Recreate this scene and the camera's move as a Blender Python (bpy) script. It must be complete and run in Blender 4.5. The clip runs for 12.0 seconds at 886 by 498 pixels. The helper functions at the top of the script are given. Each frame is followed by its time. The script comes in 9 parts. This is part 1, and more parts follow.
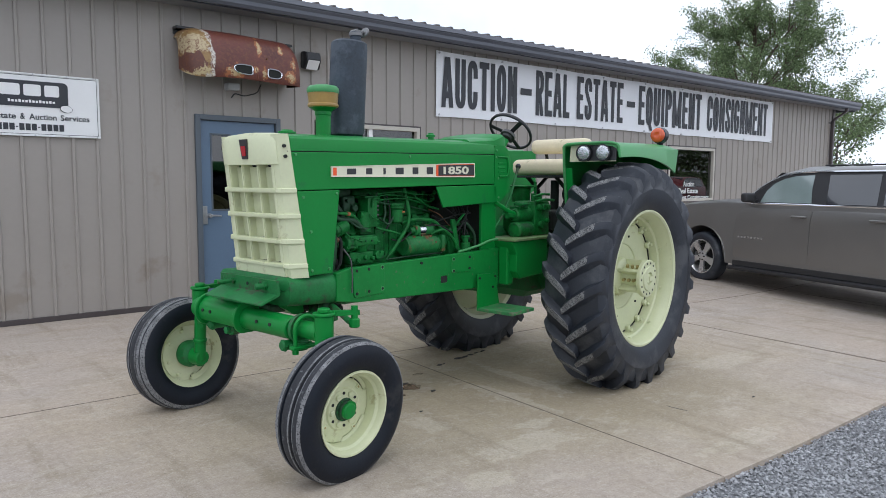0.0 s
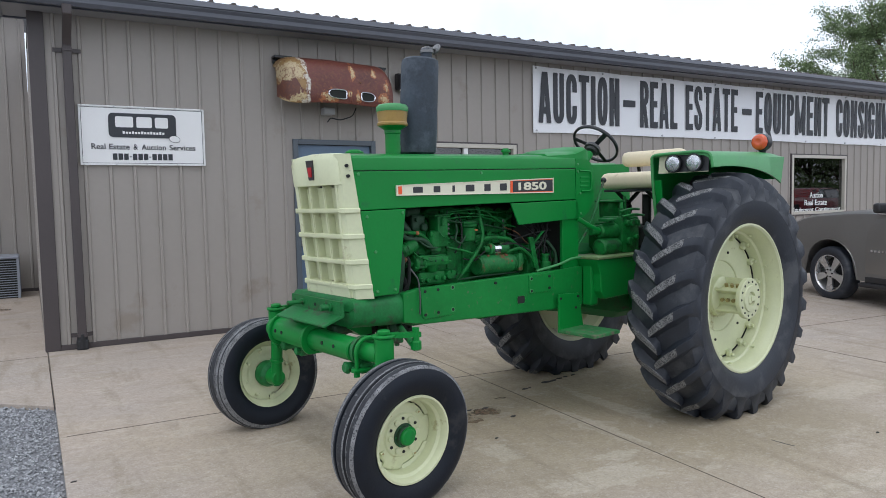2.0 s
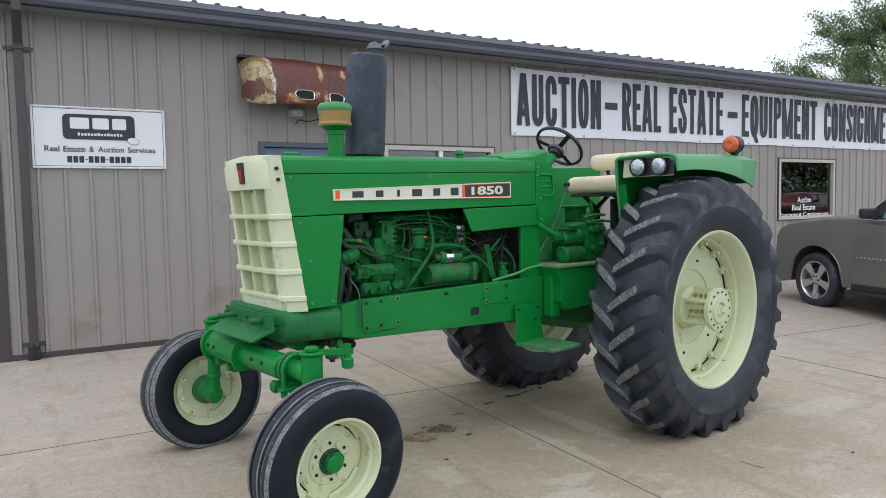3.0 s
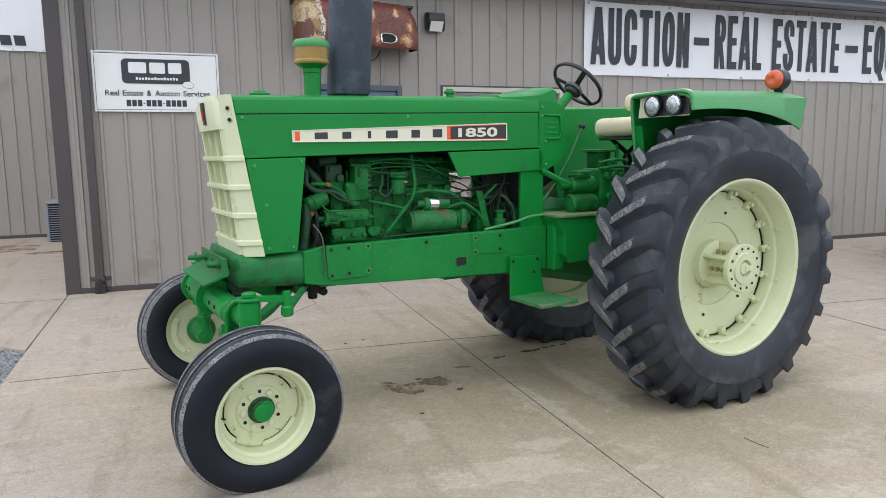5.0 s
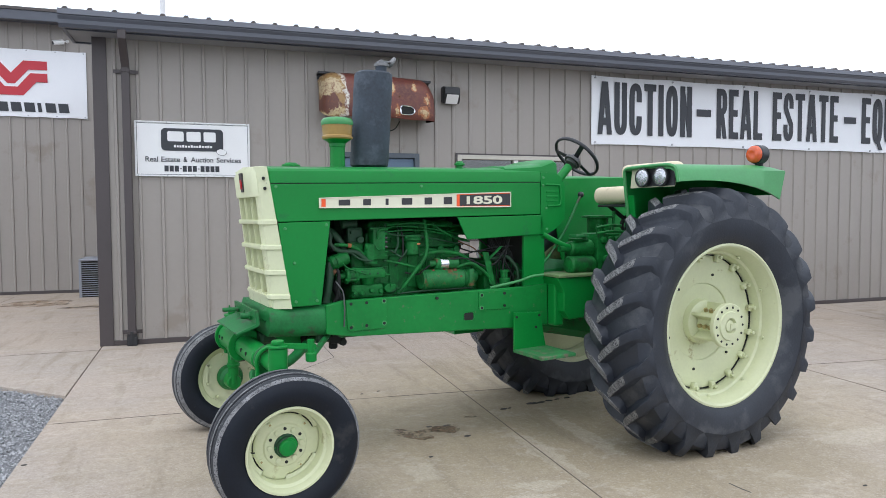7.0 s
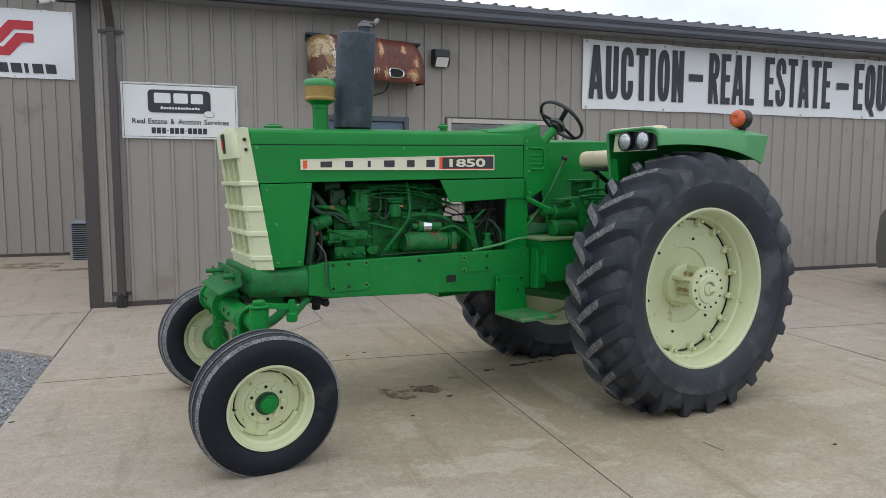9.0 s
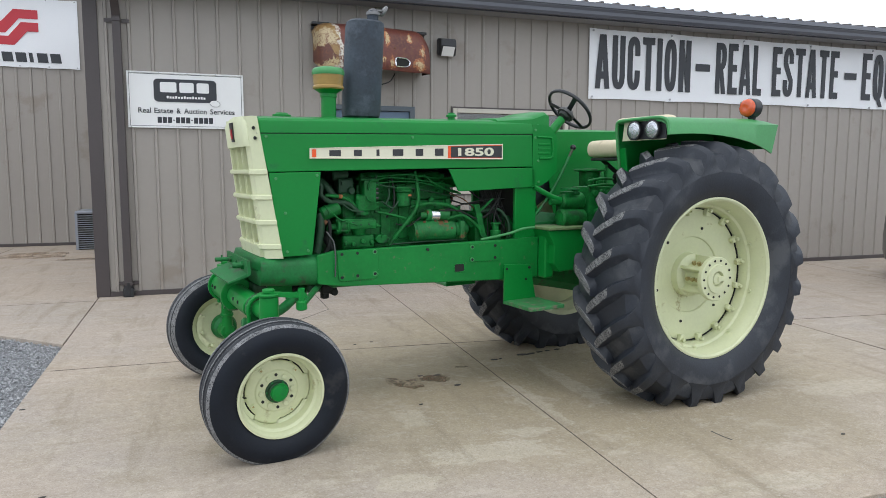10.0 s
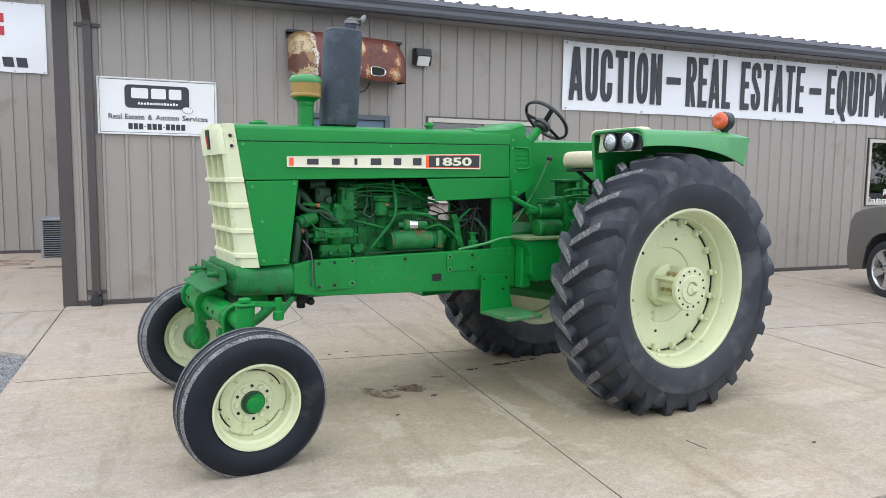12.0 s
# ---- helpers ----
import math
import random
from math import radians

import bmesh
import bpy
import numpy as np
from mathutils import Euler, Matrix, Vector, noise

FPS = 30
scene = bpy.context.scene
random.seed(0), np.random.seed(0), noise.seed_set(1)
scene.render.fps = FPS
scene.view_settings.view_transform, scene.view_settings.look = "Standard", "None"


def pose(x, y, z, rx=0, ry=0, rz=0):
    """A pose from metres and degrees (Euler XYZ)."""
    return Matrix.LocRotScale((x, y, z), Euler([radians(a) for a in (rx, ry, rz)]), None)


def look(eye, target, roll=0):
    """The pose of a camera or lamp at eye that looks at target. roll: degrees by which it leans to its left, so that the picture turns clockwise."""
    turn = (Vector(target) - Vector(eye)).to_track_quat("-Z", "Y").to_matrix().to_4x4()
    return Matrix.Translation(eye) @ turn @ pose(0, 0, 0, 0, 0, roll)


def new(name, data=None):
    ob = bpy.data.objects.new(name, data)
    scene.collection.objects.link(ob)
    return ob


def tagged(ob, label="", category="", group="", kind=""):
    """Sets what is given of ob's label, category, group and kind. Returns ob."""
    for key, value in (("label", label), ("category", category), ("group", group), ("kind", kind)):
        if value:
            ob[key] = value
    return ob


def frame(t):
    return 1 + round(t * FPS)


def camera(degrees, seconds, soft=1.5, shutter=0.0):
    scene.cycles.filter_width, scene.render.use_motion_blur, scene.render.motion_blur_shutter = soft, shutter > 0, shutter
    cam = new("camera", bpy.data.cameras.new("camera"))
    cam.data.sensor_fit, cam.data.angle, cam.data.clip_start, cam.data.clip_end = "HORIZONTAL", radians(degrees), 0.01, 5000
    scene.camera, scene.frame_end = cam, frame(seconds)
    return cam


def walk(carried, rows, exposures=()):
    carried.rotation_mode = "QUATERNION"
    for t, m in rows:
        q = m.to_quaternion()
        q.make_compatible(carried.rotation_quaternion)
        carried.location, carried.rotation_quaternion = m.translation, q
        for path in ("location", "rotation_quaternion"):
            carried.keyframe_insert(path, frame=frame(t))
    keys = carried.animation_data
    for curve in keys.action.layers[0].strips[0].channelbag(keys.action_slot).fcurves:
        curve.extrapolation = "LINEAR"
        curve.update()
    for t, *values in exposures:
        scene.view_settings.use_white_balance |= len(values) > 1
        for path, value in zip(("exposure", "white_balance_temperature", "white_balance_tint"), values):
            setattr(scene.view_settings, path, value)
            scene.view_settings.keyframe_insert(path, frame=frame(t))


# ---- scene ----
cam = camera(63.9, 12.0, soft=0.55)
PATH = [
    (0, (0.218, -8.009, 1.440), (1.486, -6.474, 1.249), 0.28),
    (0.5, (0.261, -7.998, 1.437), (1.529, -6.467, 1.216), 0.34),
    (1, (0.339, -8.027, 1.438), (1.522, -6.425, 1.253), -0.11),
    (1.5, (0.431, -8.087, 1.434), (1.461, -6.380, 1.282), 0.16),
    (2, (0.532, -8.046, 1.426), (1.532, -6.319, 1.291), -1.12),
    (2.5, (0.722, -7.964, 1.441), (1.775, -6.269, 1.310), 0.41),
    (3, (0.917, -7.959, 1.428), (1.925, -6.236, 1.304), -1.05),
    (3.2, (1.015, -7.989, 1.423), (1.995, -6.250, 1.295), 0.28),
    (4.8, (1.660, -8.072, 1.401), (2.440, -6.246, 1.163), -0.66),
    (5, (1.739, -8.095, 1.400), (2.427, -6.236, 1.131), -0.74),
    (5.5, (1.852, -8.229, 1.383), (2.301, -6.293, 1.152), 0.64),
    (6, (1.791, -8.322, 1.405), (2.252, -6.383, 1.244), 0.26),
    (6.5, (1.663, -8.394, 1.416), (2.261, -6.488, 1.317), -0.62),
    (6.7, (1.638, -8.441, 1.422), (2.272, -6.547, 1.327), -0.30),
    (8.3, (1.716, -8.573, 1.416), (2.379, -6.691, 1.277), -0.08),
    (8.5, (1.717, -8.569, 1.414), (2.370, -6.686, 1.253), -0.15),
    (9, (1.711, -8.554, 1.405), (2.368, -6.675, 1.211), 0.03),
    (9.5, (1.690, -8.553, 1.399), (2.352, -6.678, 1.185), -0.09),
    (10, (1.680, -8.542, 1.393), (2.328, -6.663, 1.174), 0.10),
    (10.5, (1.672, -8.535, 1.392), (2.320, -6.656, 1.172), 0.27),
    (11, (1.661, -8.532, 1.393), (2.323, -6.656, 1.183), 0.29),
    (11.5, (1.653, -8.523, 1.391), (2.341, -6.655, 1.191), 0.35),
    (12, (1.648, -8.521, 1.395), (2.372, -6.667, 1.202), 0.57),
]
EXPO = [(0.0, -0.02, 6200, 14), (0.5, -0.1, 6200, 13), (2.5, 0.0, 6230, 14), (3.2, 0.08, 6250, 14), (5.0, 0.28, 6400, 13), (5.5, 0.42, 6380, 15), (6.5, 0.5, 6250, 14), (6.7, 0.45, 6250, 14), (8.3, -0.20, 6400, 11), (9.0, -0.16, 6460, 11), (9.5, 0.01, 6480, 11), (10.5, 0.30, 6380, 12), (12.0, 0.52, 6330, 13)]
walk(cam, [(t, look(eye, target, roll)) for t, eye, target, roll in PATH], EXPO)

# ---- sky and sun: bright overcast ----
world = bpy.data.worlds.new("overcast_sky")
scene.world = world
world.use_nodes = True
wn, wl = world.node_tree.nodes, world.node_tree.links
wn.clear()
sky = wn.new("ShaderNodeTexSky")
sky.sky_type = "NISHITA"
sky.sun_disc = False
sky.sun_elevation = radians(58)
sky.sun_rotation = radians(150)
coord = wn.new("ShaderNodeTexCoord")
cloud = wn.new("ShaderNodeTexNoise")
cloud.inputs["Scale"].default_value = 2.6
cloud.inputs["Detail"].default_value = 6.0
cloud.inputs["Roughness"].default_value = 0.55
ramp = wn.new("ShaderNodeValToRGB")
ramp.color_ramp.elements[0].position, ramp.color_ramp.elements[0].color = 0.36, (0.70, 0.78, 0.86, 1)
ramp.color_ramp.elements[1].position, ramp.color_ramp.elements[1].color = 0.62, (1.01, 1.06, 1.11, 1)
mixer = wn.new("ShaderNodeMix")
mixer.data_type = "RGBA"
mixer.inputs[0].default_value = 0.93
dim = wn.new("ShaderNodeMix")
dim.data_type, dim.blend_type = "RGBA", "MULTIPLY"
dim.inputs[0].default_value = 1.0
dim.inputs[7].default_value = (0.1, 0.1, 0.1, 1)
back = wn.new("ShaderNodeBackground")
back.inputs["Strength"].default_value = 1.37
wout = wn.new("ShaderNodeOutputWorld")
wl.new(coord.outputs["Generated"], cloud.inputs["Vector"])
wl.new(cloud.outputs["Fac"], ramp.inputs["Fac"])
wl.new(sky.outputs["Color"], dim.inputs[6])
wl.new(dim.outputs[2], mixer.inputs[6])
wl.new(ramp.outputs["Color"], mixer.inputs[7])
wl.new(mixer.outputs[2], back.inputs["Color"])
wl.new(back.outputs["Background"], wout.inputs["Surface"])

sun = new("sun", bpy.data.lights.new("sun", "SUN"))
sun.data.energy = 0.45
sun.data.angle = radians(25)
sun.data.color = (1.0, 0.985, 0.94)
sun.matrix_world = look((-6, -14, 32), (4, -2, 0))


# ---- materials ----
def material(name, color, rough=0.5, metal=0.0, vary=0.12, scale=3.0, fine=60.0, bump=0.0, coat=0.0, stain=None, stain_amount=0.0, stain_scale=2.0, rough_vary=0.1, piece=0.0, spec=0.5):
    """Principled paint or stone: broad and fine colour variation, optional stains of their own colour, fine relief."""
    m = bpy.data.materials.new(name)
    m.use_nodes = True
    n, l = m.node_tree.nodes, m.node_tree.links
    b = n["Principled BSDF"]
    b.inputs["Metallic"].default_value = metal
    b.inputs["Specular IOR Level"].default_value = spec
    if coat:
        b.inputs["Coat Weight"].default_value = coat
        b.inputs["Coat Roughness"].default_value = 0.12
    tc = n.new("ShaderNodeTexCoord")
    big = n.new("ShaderNodeTexNoise")
    big.inputs["Scale"].default_value = scale
    big.inputs["Detail"].default_value = 5.0
    small = n.new("ShaderNodeTexNoise")
    small.inputs["Scale"].default_value = fine
    small.inputs["Detail"].default_value = 3.0
    for t in (big, small):
        l.new(tc.outputs["Object"], t.inputs["Vector"])
    add = n.new("ShaderNodeMath")
    add.operation = "MULTIPLY_ADD"
    l.new(small.outputs["Fac"], add.inputs[0])
    add.inputs[1].default_value = 0.45
    l.new(big.outputs["Fac"], add.inputs[2])
    rng = n.new("ShaderNodeMapRange")
    rng.inputs["From Min"].default_value = 0.45
    rng.inputs["From Max"].default_value = 1.0
    rng.inputs["To Min"].default_value = 1.0 - vary
    rng.inputs["To Max"].default_value = 1.0 + vary
    l.new(add.outputs[0], rng.inputs["Value"])
    last = rng.outputs["Result"]
    if piece:
        info = n.new("ShaderNodeObjectInfo")
        pr = n.new("ShaderNodeMapRange")
        pr.inputs["To Min"].default_value = 1.0 - piece
        pr.inputs["To Max"].default_value = 1.0 + piece
        l.new(info.outputs["Random"], pr.inputs["Value"])
        mul = n.new("ShaderNodeMath")
        mul.operation = "MULTIPLY"
        l.new(last, mul.inputs[0])
        l.new(pr.outputs["Result"], mul.inputs[1])
        last = mul.outputs[0]
    scl = n.new("ShaderNodeVectorMath")
    scl.operation = "SCALE"
    scl.inputs[0].default_value = color
    l.new(last, scl.inputs["Scale"])
    out = scl.outputs["Vector"]
    if stain:
        st = n.new("ShaderNodeTexNoise")
        st.inputs["Scale"].default_value = stain_scale
        st.inputs["Detail"].default_value = 8.0
        st.inputs["Roughness"].default_value = 0.65
        l.new(tc.outputs["Object"], st.inputs["Vector"])
        sr = n.new("ShaderNodeMapRange")
        sr.inputs["From Min"].default_value = 0.62 - 0.25 * stain_amount
        sr.inputs["From Max"].default_value = 0.70 - 0.2 * stain_amount
        l.new(st.outputs["Fac"], sr.inputs["Value"])
        mx = n.new("ShaderNodeMix")
        mx.data_type = "RGBA"
        l.new(sr.outputs["Result"], mx.inputs[0])
        l.new(out, mx.inputs[6])
        mx.inputs[7].default_value = (*stain, 1)
        out = mx.outputs[2]
    l.new(out, b.inputs["Base Color"])
    rr = n.new("ShaderNodeMapRange")
    rr.inputs["To Min"].default_value = max(0.02, rough - rough_vary)
    rr.inputs["To Max"].default_value = min(1.0, rough + rough_vary)
    l.new(big.outputs["Fac"], rr.inputs["Value"])
    l.new(rr.outputs["Result"], b.inputs["Roughness"])
    if bump:
        bp = n.new("ShaderNodeBump")
        bp.inputs["Strength"].default_value = bump
        bp.inputs["Distance"].default_value = 0.004
        l.new(small.outputs["Fac"], bp.inputs["Height"])
        l.new(bp.outputs["Normal"], b.inputs["Normal"])
    return m


def ragged(m, scale, lo, hi):
    """Lets the surface below show through a stain in ragged patches."""
    n, l = m.node_tree.nodes, m.node_tree.links
    tc = n.new("ShaderNodeTexCoord")
    tx = n.new("ShaderNodeTexNoise")
    tx.inputs["Scale"].default_value = scale
    tx.inputs["Detail"].default_value = 8.0
    tx.inputs["Roughness"].default_value = 0.7
    l.new(tc.outputs["Object"], tx.inputs["Vector"])
    r = n.new("ShaderNodeMapRange")
    r.inputs["From Min"].default_value, r.inputs["From Max"].default_value = lo, hi
    r.inputs["To Max"].default_value = 0.62
    l.new(tx.outputs["Fac"], r.inputs["Value"])
    clear = n.new("ShaderNodeBsdfTransparent")
    mx = n.new("ShaderNodeMixShader")
    l.new(r.outputs["Result"], mx.inputs["Fac"])
    l.new(clear.outputs["BSDF"], mx.inputs[1])
    l.new(n["Principled BSDF"].outputs["BSDF"], mx.inputs[2])
    l.new(mx.outputs["Shader"], n["Material Output"].inputs["Surface"])
    return m


def hood_rust_material():
    """Old maroon hood: flaked to pale primer at one end, orange rust about the other."""
    m = material("rusted_maroon_hood", (0.125, 0.034, 0.026), 0.5, vary=0.35, scale=4, fine=50, bump=0.3)
    n, l = m.node_tree.nodes, m.node_tree.links
    b = n["Principled BSDF"]
    base = b.inputs["Base Color"].links[0].from_socket
    tc = n.new("ShaderNodeTexCoord")

    def cover(fac, col, under):
        x = n.new("ShaderNodeMix")
        x.data_type = "RGBA"
        l.new(fac, x.inputs[0])
        l.new(under, x.inputs[6])
        x.inputs[7].default_value = (*col, 1)
        return x.outputs[2]

    def noise(scale, rough=0.7):
        tx = n.new("ShaderNodeTexNoise")
        tx.inputs["Scale"].default_value = scale
        tx.inputs["Detail"].default_value = 9.0
        tx.inputs["Roughness"].default_value = rough
        l.new(tc.outputs["Object"], tx.inputs["Vector"])
        return tx.outputs["Fac"]

    def patch(col, x, z, rx, rz, scale, amount, under):
        """A ragged flaked patch about a place on the shell."""
        d = n.new("ShaderNodeVectorMath")
        d.operation = "MULTIPLY_ADD"
        d.inputs[1].default_value = (1 / rx, 0.0, 1 / rz)
        d.inputs[2].default_value = (-x / rx, 0.0, -z / rz)
        l.new(tc.outputs["Object"], d.inputs[0])
        ln = n.new("ShaderNodeVectorMath")
        ln.operation = "LENGTH"
        l.new(d.outputs["Vector"], ln.inputs[0])
        k = n.new("ShaderNodeMath")
        k.operation = "MULTIPLY_ADD"
        l.new(noise(scale), k.inputs[0])
        k.inputs[1].default_value = amount
        l.new(ln.outputs["Value"], k.inputs[2])
        r = n.new("ShaderNodeMapRange")
        r.inputs["From Min"].default_value = 1.03 + amount * 0.5
        r.inputs["From Max"].default_value = 0.97 + amount * 0.5
        l.new(k.outputs[0], r.inputs["Value"])
        return cover(r.outputs["Result"], col, under)

    c = base
    # bare primer and rust over the rounded nose
    c = patch((0.62, 0.59, 0.52), 0.09, 2.75, 0.20, 0.42, 5.0, 0.9, c)
    c = patch((0.30, 0.185, 0.070), 0.05, 2.78, 0.205, 0.42, 9.0, 1.2, c)
    c = patch((0.50, 0.40, 0.24), 0.10, 2.88, 0.13, 0.12, 13.0, 3.2, c)
    c = patch((0.50, 0.40, 0.22), 0.12, 2.62, 0.12, 0.09, 15.0, 3.6, c)
    c = patch((0.115, 0.042, 0.030), 0.08, 2.70, 0.11, 0.10, 10.0, 2.6, c)
    r = n.new("ShaderNodeMapRange")
    r.inputs["From Min"].default_value, r.inputs["From Max"].default_value = 0.55, 0.60
    l.new(noise(17.0, 0.8), r.inputs["Value"])
    c = cover(r.outputs["Result"], (0.135, 0.050, 0.026), c)
    # flaked spots about the vents, the seams and the tail
    for x, z, rx, rz in ((0.53, 2.62, 0.10, 0.065), (0.77, 2.66, 0.03, 0.035), (0.82, 2.92, 0.028, 0.09), (0.87, 2.62, 0.03, 0.06), (1.20, 2.62, 0.075, 0.06), (1.24, 2.77, 0.035, 0.06), (1.09, 2.92, 0.03, 0.05)):
        c = patch((0.34, 0.12, 0.045), x, z, rx * 1.1, rz * 1.1, 15.0, 4.6, c)
        c = patch((0.50, 0.37, 0.20), x, z, rx * 0.72, rz * 0.72, 21.0, 5.4, c)
    # fine speckle of rust through the flaked paint
    r = n.new("ShaderNodeMapRange")
    r.inputs["From Min"].default_value, r.inputs["From Max"].default_value = 0.52, 0.585
    l.new(noise(30.0, 0.85), r.inputs["Value"])
    c = cover(r.outputs["Result"], (0.17, 0.065, 0.03), c)
    l.new(c, b.inputs["Base Color"])
    return m


def concrete_material():
    """Broom-finished slab: warm and grey areas, pale scuffs, fine sand speckle, darker traffic stains."""
    m = bpy.data.materials.new("broom_concrete")
    m.use_nodes = True
    n, l = m.node_tree.nodes, m.node_tree.links
    b = n["Principled BSDF"]
    tc = n.new("ShaderNodeTexCoord")

    def field(scale, detail, rough, stretch=(1, 1, 1), turn=0.0):
        mp = n.new("ShaderNodeMapping")
        mp.inputs["Scale"].default_value = stretch
        mp.inputs["Rotation"].default_value = (0, 0, turn)
        tx = n.new("ShaderNodeTexNoise")
        tx.inputs["Scale"].default_value = scale
        tx.inputs["Detail"].default_value = detail
        tx.inputs["Roughness"].default_value = rough
        l.new(tc.outputs["Object"], mp.inputs["Vector"])
        l.new(mp.outputs["Vector"], tx.inputs["Vector"])
        return tx.outputs["Fac"]

    def band(src, lo, hi):
        r = n.new("ShaderNodeMapRange")
        r.inputs["From Min"].default_value, r.inputs["From Max"].default_value = lo, hi
        l.new(src, r.inputs["Value"])
        return r.outputs["Result"]

    def mix(fac, one, two, mode="MIX", amount=1.0):
        x = n.new("ShaderNodeMix")
        x.data_type, x.blend_type = "RGBA", mode
        if amount < 1.0:
            k = n.new("ShaderNodeMath")
            k.operation = "MULTIPLY"
            k.inputs[1].default_value = amount
            l.new(fac, k.inputs[0])
            fac = k.outputs[0]
        l.new(fac, x.inputs[0])
        for sock, val in ((x.inputs[6], one), (x.inputs[7], two)):
            if isinstance(val, tuple):
                sock.default_value = (*val, 1)
            else:
                l.new(val, sock)
        return x.outputs[2]

    tone = mix(band(field(0.5, 5, 0.6), 0.40, 0.62), (0.452, 0.370, 0.298), (0.420, 0.360, 0.308))
    # a broad area of tan dirt where machines stand and drip
    here = n.new("ShaderNodeVectorMath")
    here.operation = "DISTANCE"
    flat = n.new("ShaderNodeVectorMath")
    flat.operation = "MULTIPLY"
    flat.inputs[1].default_value = (1.0, 1.35, 0.0)
    l.new(tc.outputs["Object"], flat.inputs[0])
    l.new(flat.outputs["Vector"], here.inputs[0])
    here.inputs[1].default_value = (4.1, -5.2, 0.0)
    wob = n.new("ShaderNodeMath")
    wob.operation = "MULTIPLY_ADD"
    l.new(field(1.1, 7, 0.68), wob.inputs[0])
    wob.inputs[1].default_value = 3.4
    l.new(here.outputs["Value"], wob.inputs[2])
    tone = mix(band(wob.outputs[0], 5.3, 3.0), tone, (0.440, 0.362, 0.232), amount=0.80)

    def spread(x, y, rx, ry, scale, amount):
        """A ragged stain about a place on the slab."""
        d = n.new("ShaderNodeVectorMath")
        d.operation = "MULTIPLY_ADD"
        d.inputs[1].default_value = (1 / rx, 1 / ry, 0.0)
        d.inputs[2].default_value = (-x / rx, -y / ry, 0.0)
        l.new(tc.outputs["Object"], d.inputs[0])
        ln = n.new("ShaderNodeVectorMath")
        ln.operation = "LENGTH"
        l.new(d.outputs["Vector"], ln.inputs[0])
        k = n.new("ShaderNodeMath")
        k.operation = "MULTIPLY_ADD"
        l.new(field(scale, 9, 0.7), k.inputs[0])
        k.inputs[1].default_value = amount
        l.new(ln.outputs["Value"], k.inputs[2])
        return k.outputs[0]

    # damp brown drippings under the machine, with paler worn scabs among them
    tone = mix(band(spread(3.75, -4.55, 1.5, 1.15, 1.8, 1.6), 1.95, 1.35), tone, (0.310, 0.252, 0.156), amount=0.40)
    # a further patch that darkens and browns the slab around the left rear wheel
    tone = mix(band(spread(4.75, -4.9, 1.2, 0.8, 2.2, 1.9), 1.95, 1.55), tone, (0.300, 0.246, 0.160), amount=0.36)
    for x, y, rx, ry in ((3.08, -5.32, 0.36, 0.13), (3.36, -5.10, 0.15, 0.08), (2.80, -4.72, 0.12, 0.16), (4.15, -6.00, 0.40, 0.10), (5.9, -4.95, 0.55, 0.13), (4.05, -4.35, 0.07, 0.55), (3.62, -4.65, 0.09, 0.5), (2.55, -5.55, 0.18, 0.10)):
        tone = mix(band(spread(x, y, rx, ry, 7.0, 2.6), 2.30, 2.16), tone, (0.530, 0.465, 0.360), amount=0.60)
    tone = mix(band(field(1.6, 8, 0.70, (1, 2.2, 1), 0.5), 0.52, 0.66), tone, (0.315, 0.258, 0.175), amount=0.55)
    tone = mix(band(field(1.5, 6, 0.6, (3.6, 0.45, 1), 0.05), 0.54, 0.66), tone, (0.28, 0.228, 0.155), amount=0.55)
    tone = mix(band(field(2.4, 10, 0.75, (1, 1.8, 1), -0.4), 0.54, 0.60), tone, (0.57, 0.50, 0.41), amount=0.36)
    tone = mix(band(field(24, 8, 0.75), 0.58, 0.36), tone, (0.19, 0.155, 0.11), amount=0.30)
    tone = mix(band(field(60, 5, 0.7), 0.54, 0.64), tone, (0.60, 0.55, 0.47), amount=0.34)
    speck = field(110, 4, 0.75)
    tone = mix(band(speck, 0.56, 0.66), tone, (0.66, 0.61, 0.54), amount=0.34)
    tone = mix(band(speck, 0.43, 0.34), tone, (0.13, 0.11, 0.09), amount=0.5)
    info = n.new("ShaderNodeObjectInfo")
    pr = n.new("ShaderNodeMapRange")
    pr.inputs["To Min"].default_value, pr.inputs["To Max"].default_value = 0.96, 1.02
    l.new(info.outputs["Random"], pr.inputs["Value"])
    sc = n.new("ShaderNodeVectorMath")
    sc.operation = "SCALE"
    l.new(tone, sc.inputs[0])
    l.new(pr.outputs["Result"], sc.inputs["Scale"])
    l.new(sc.outputs["Vector"], b.inputs["Base Color"])
    b.inputs["Roughness"].default_value = 0.82
    bp = n.new("ShaderNodeBump")
    bp.inputs["Strength"].default_value = 0.35
    bp.inputs["Distance"].default_value = 0.003
    l.new(speck, bp.inputs["Height"])
    l.new(bp.outputs["Normal"], b.inputs["Normal"])
    return m


GREEN = material("green_paint", (0.004, 0.208, 0.033), 0.36, vary=0.10, scale=2.5, bump=0.04, rough_vary=0.08, spec=0.26, stain=(0.012, 0.15, 0.04), stain_amount=0.1, stain_scale=5)
GREEN_OLD = material("old_green_paint", (0.009, 0.155, 0.037), 0.52, spec=0.35, vary=0.35, scale=7, fine=70, bump=0.25, stain=(0.05, 0.06, 0.035), stain_amount=0.3, stain_scale=9)
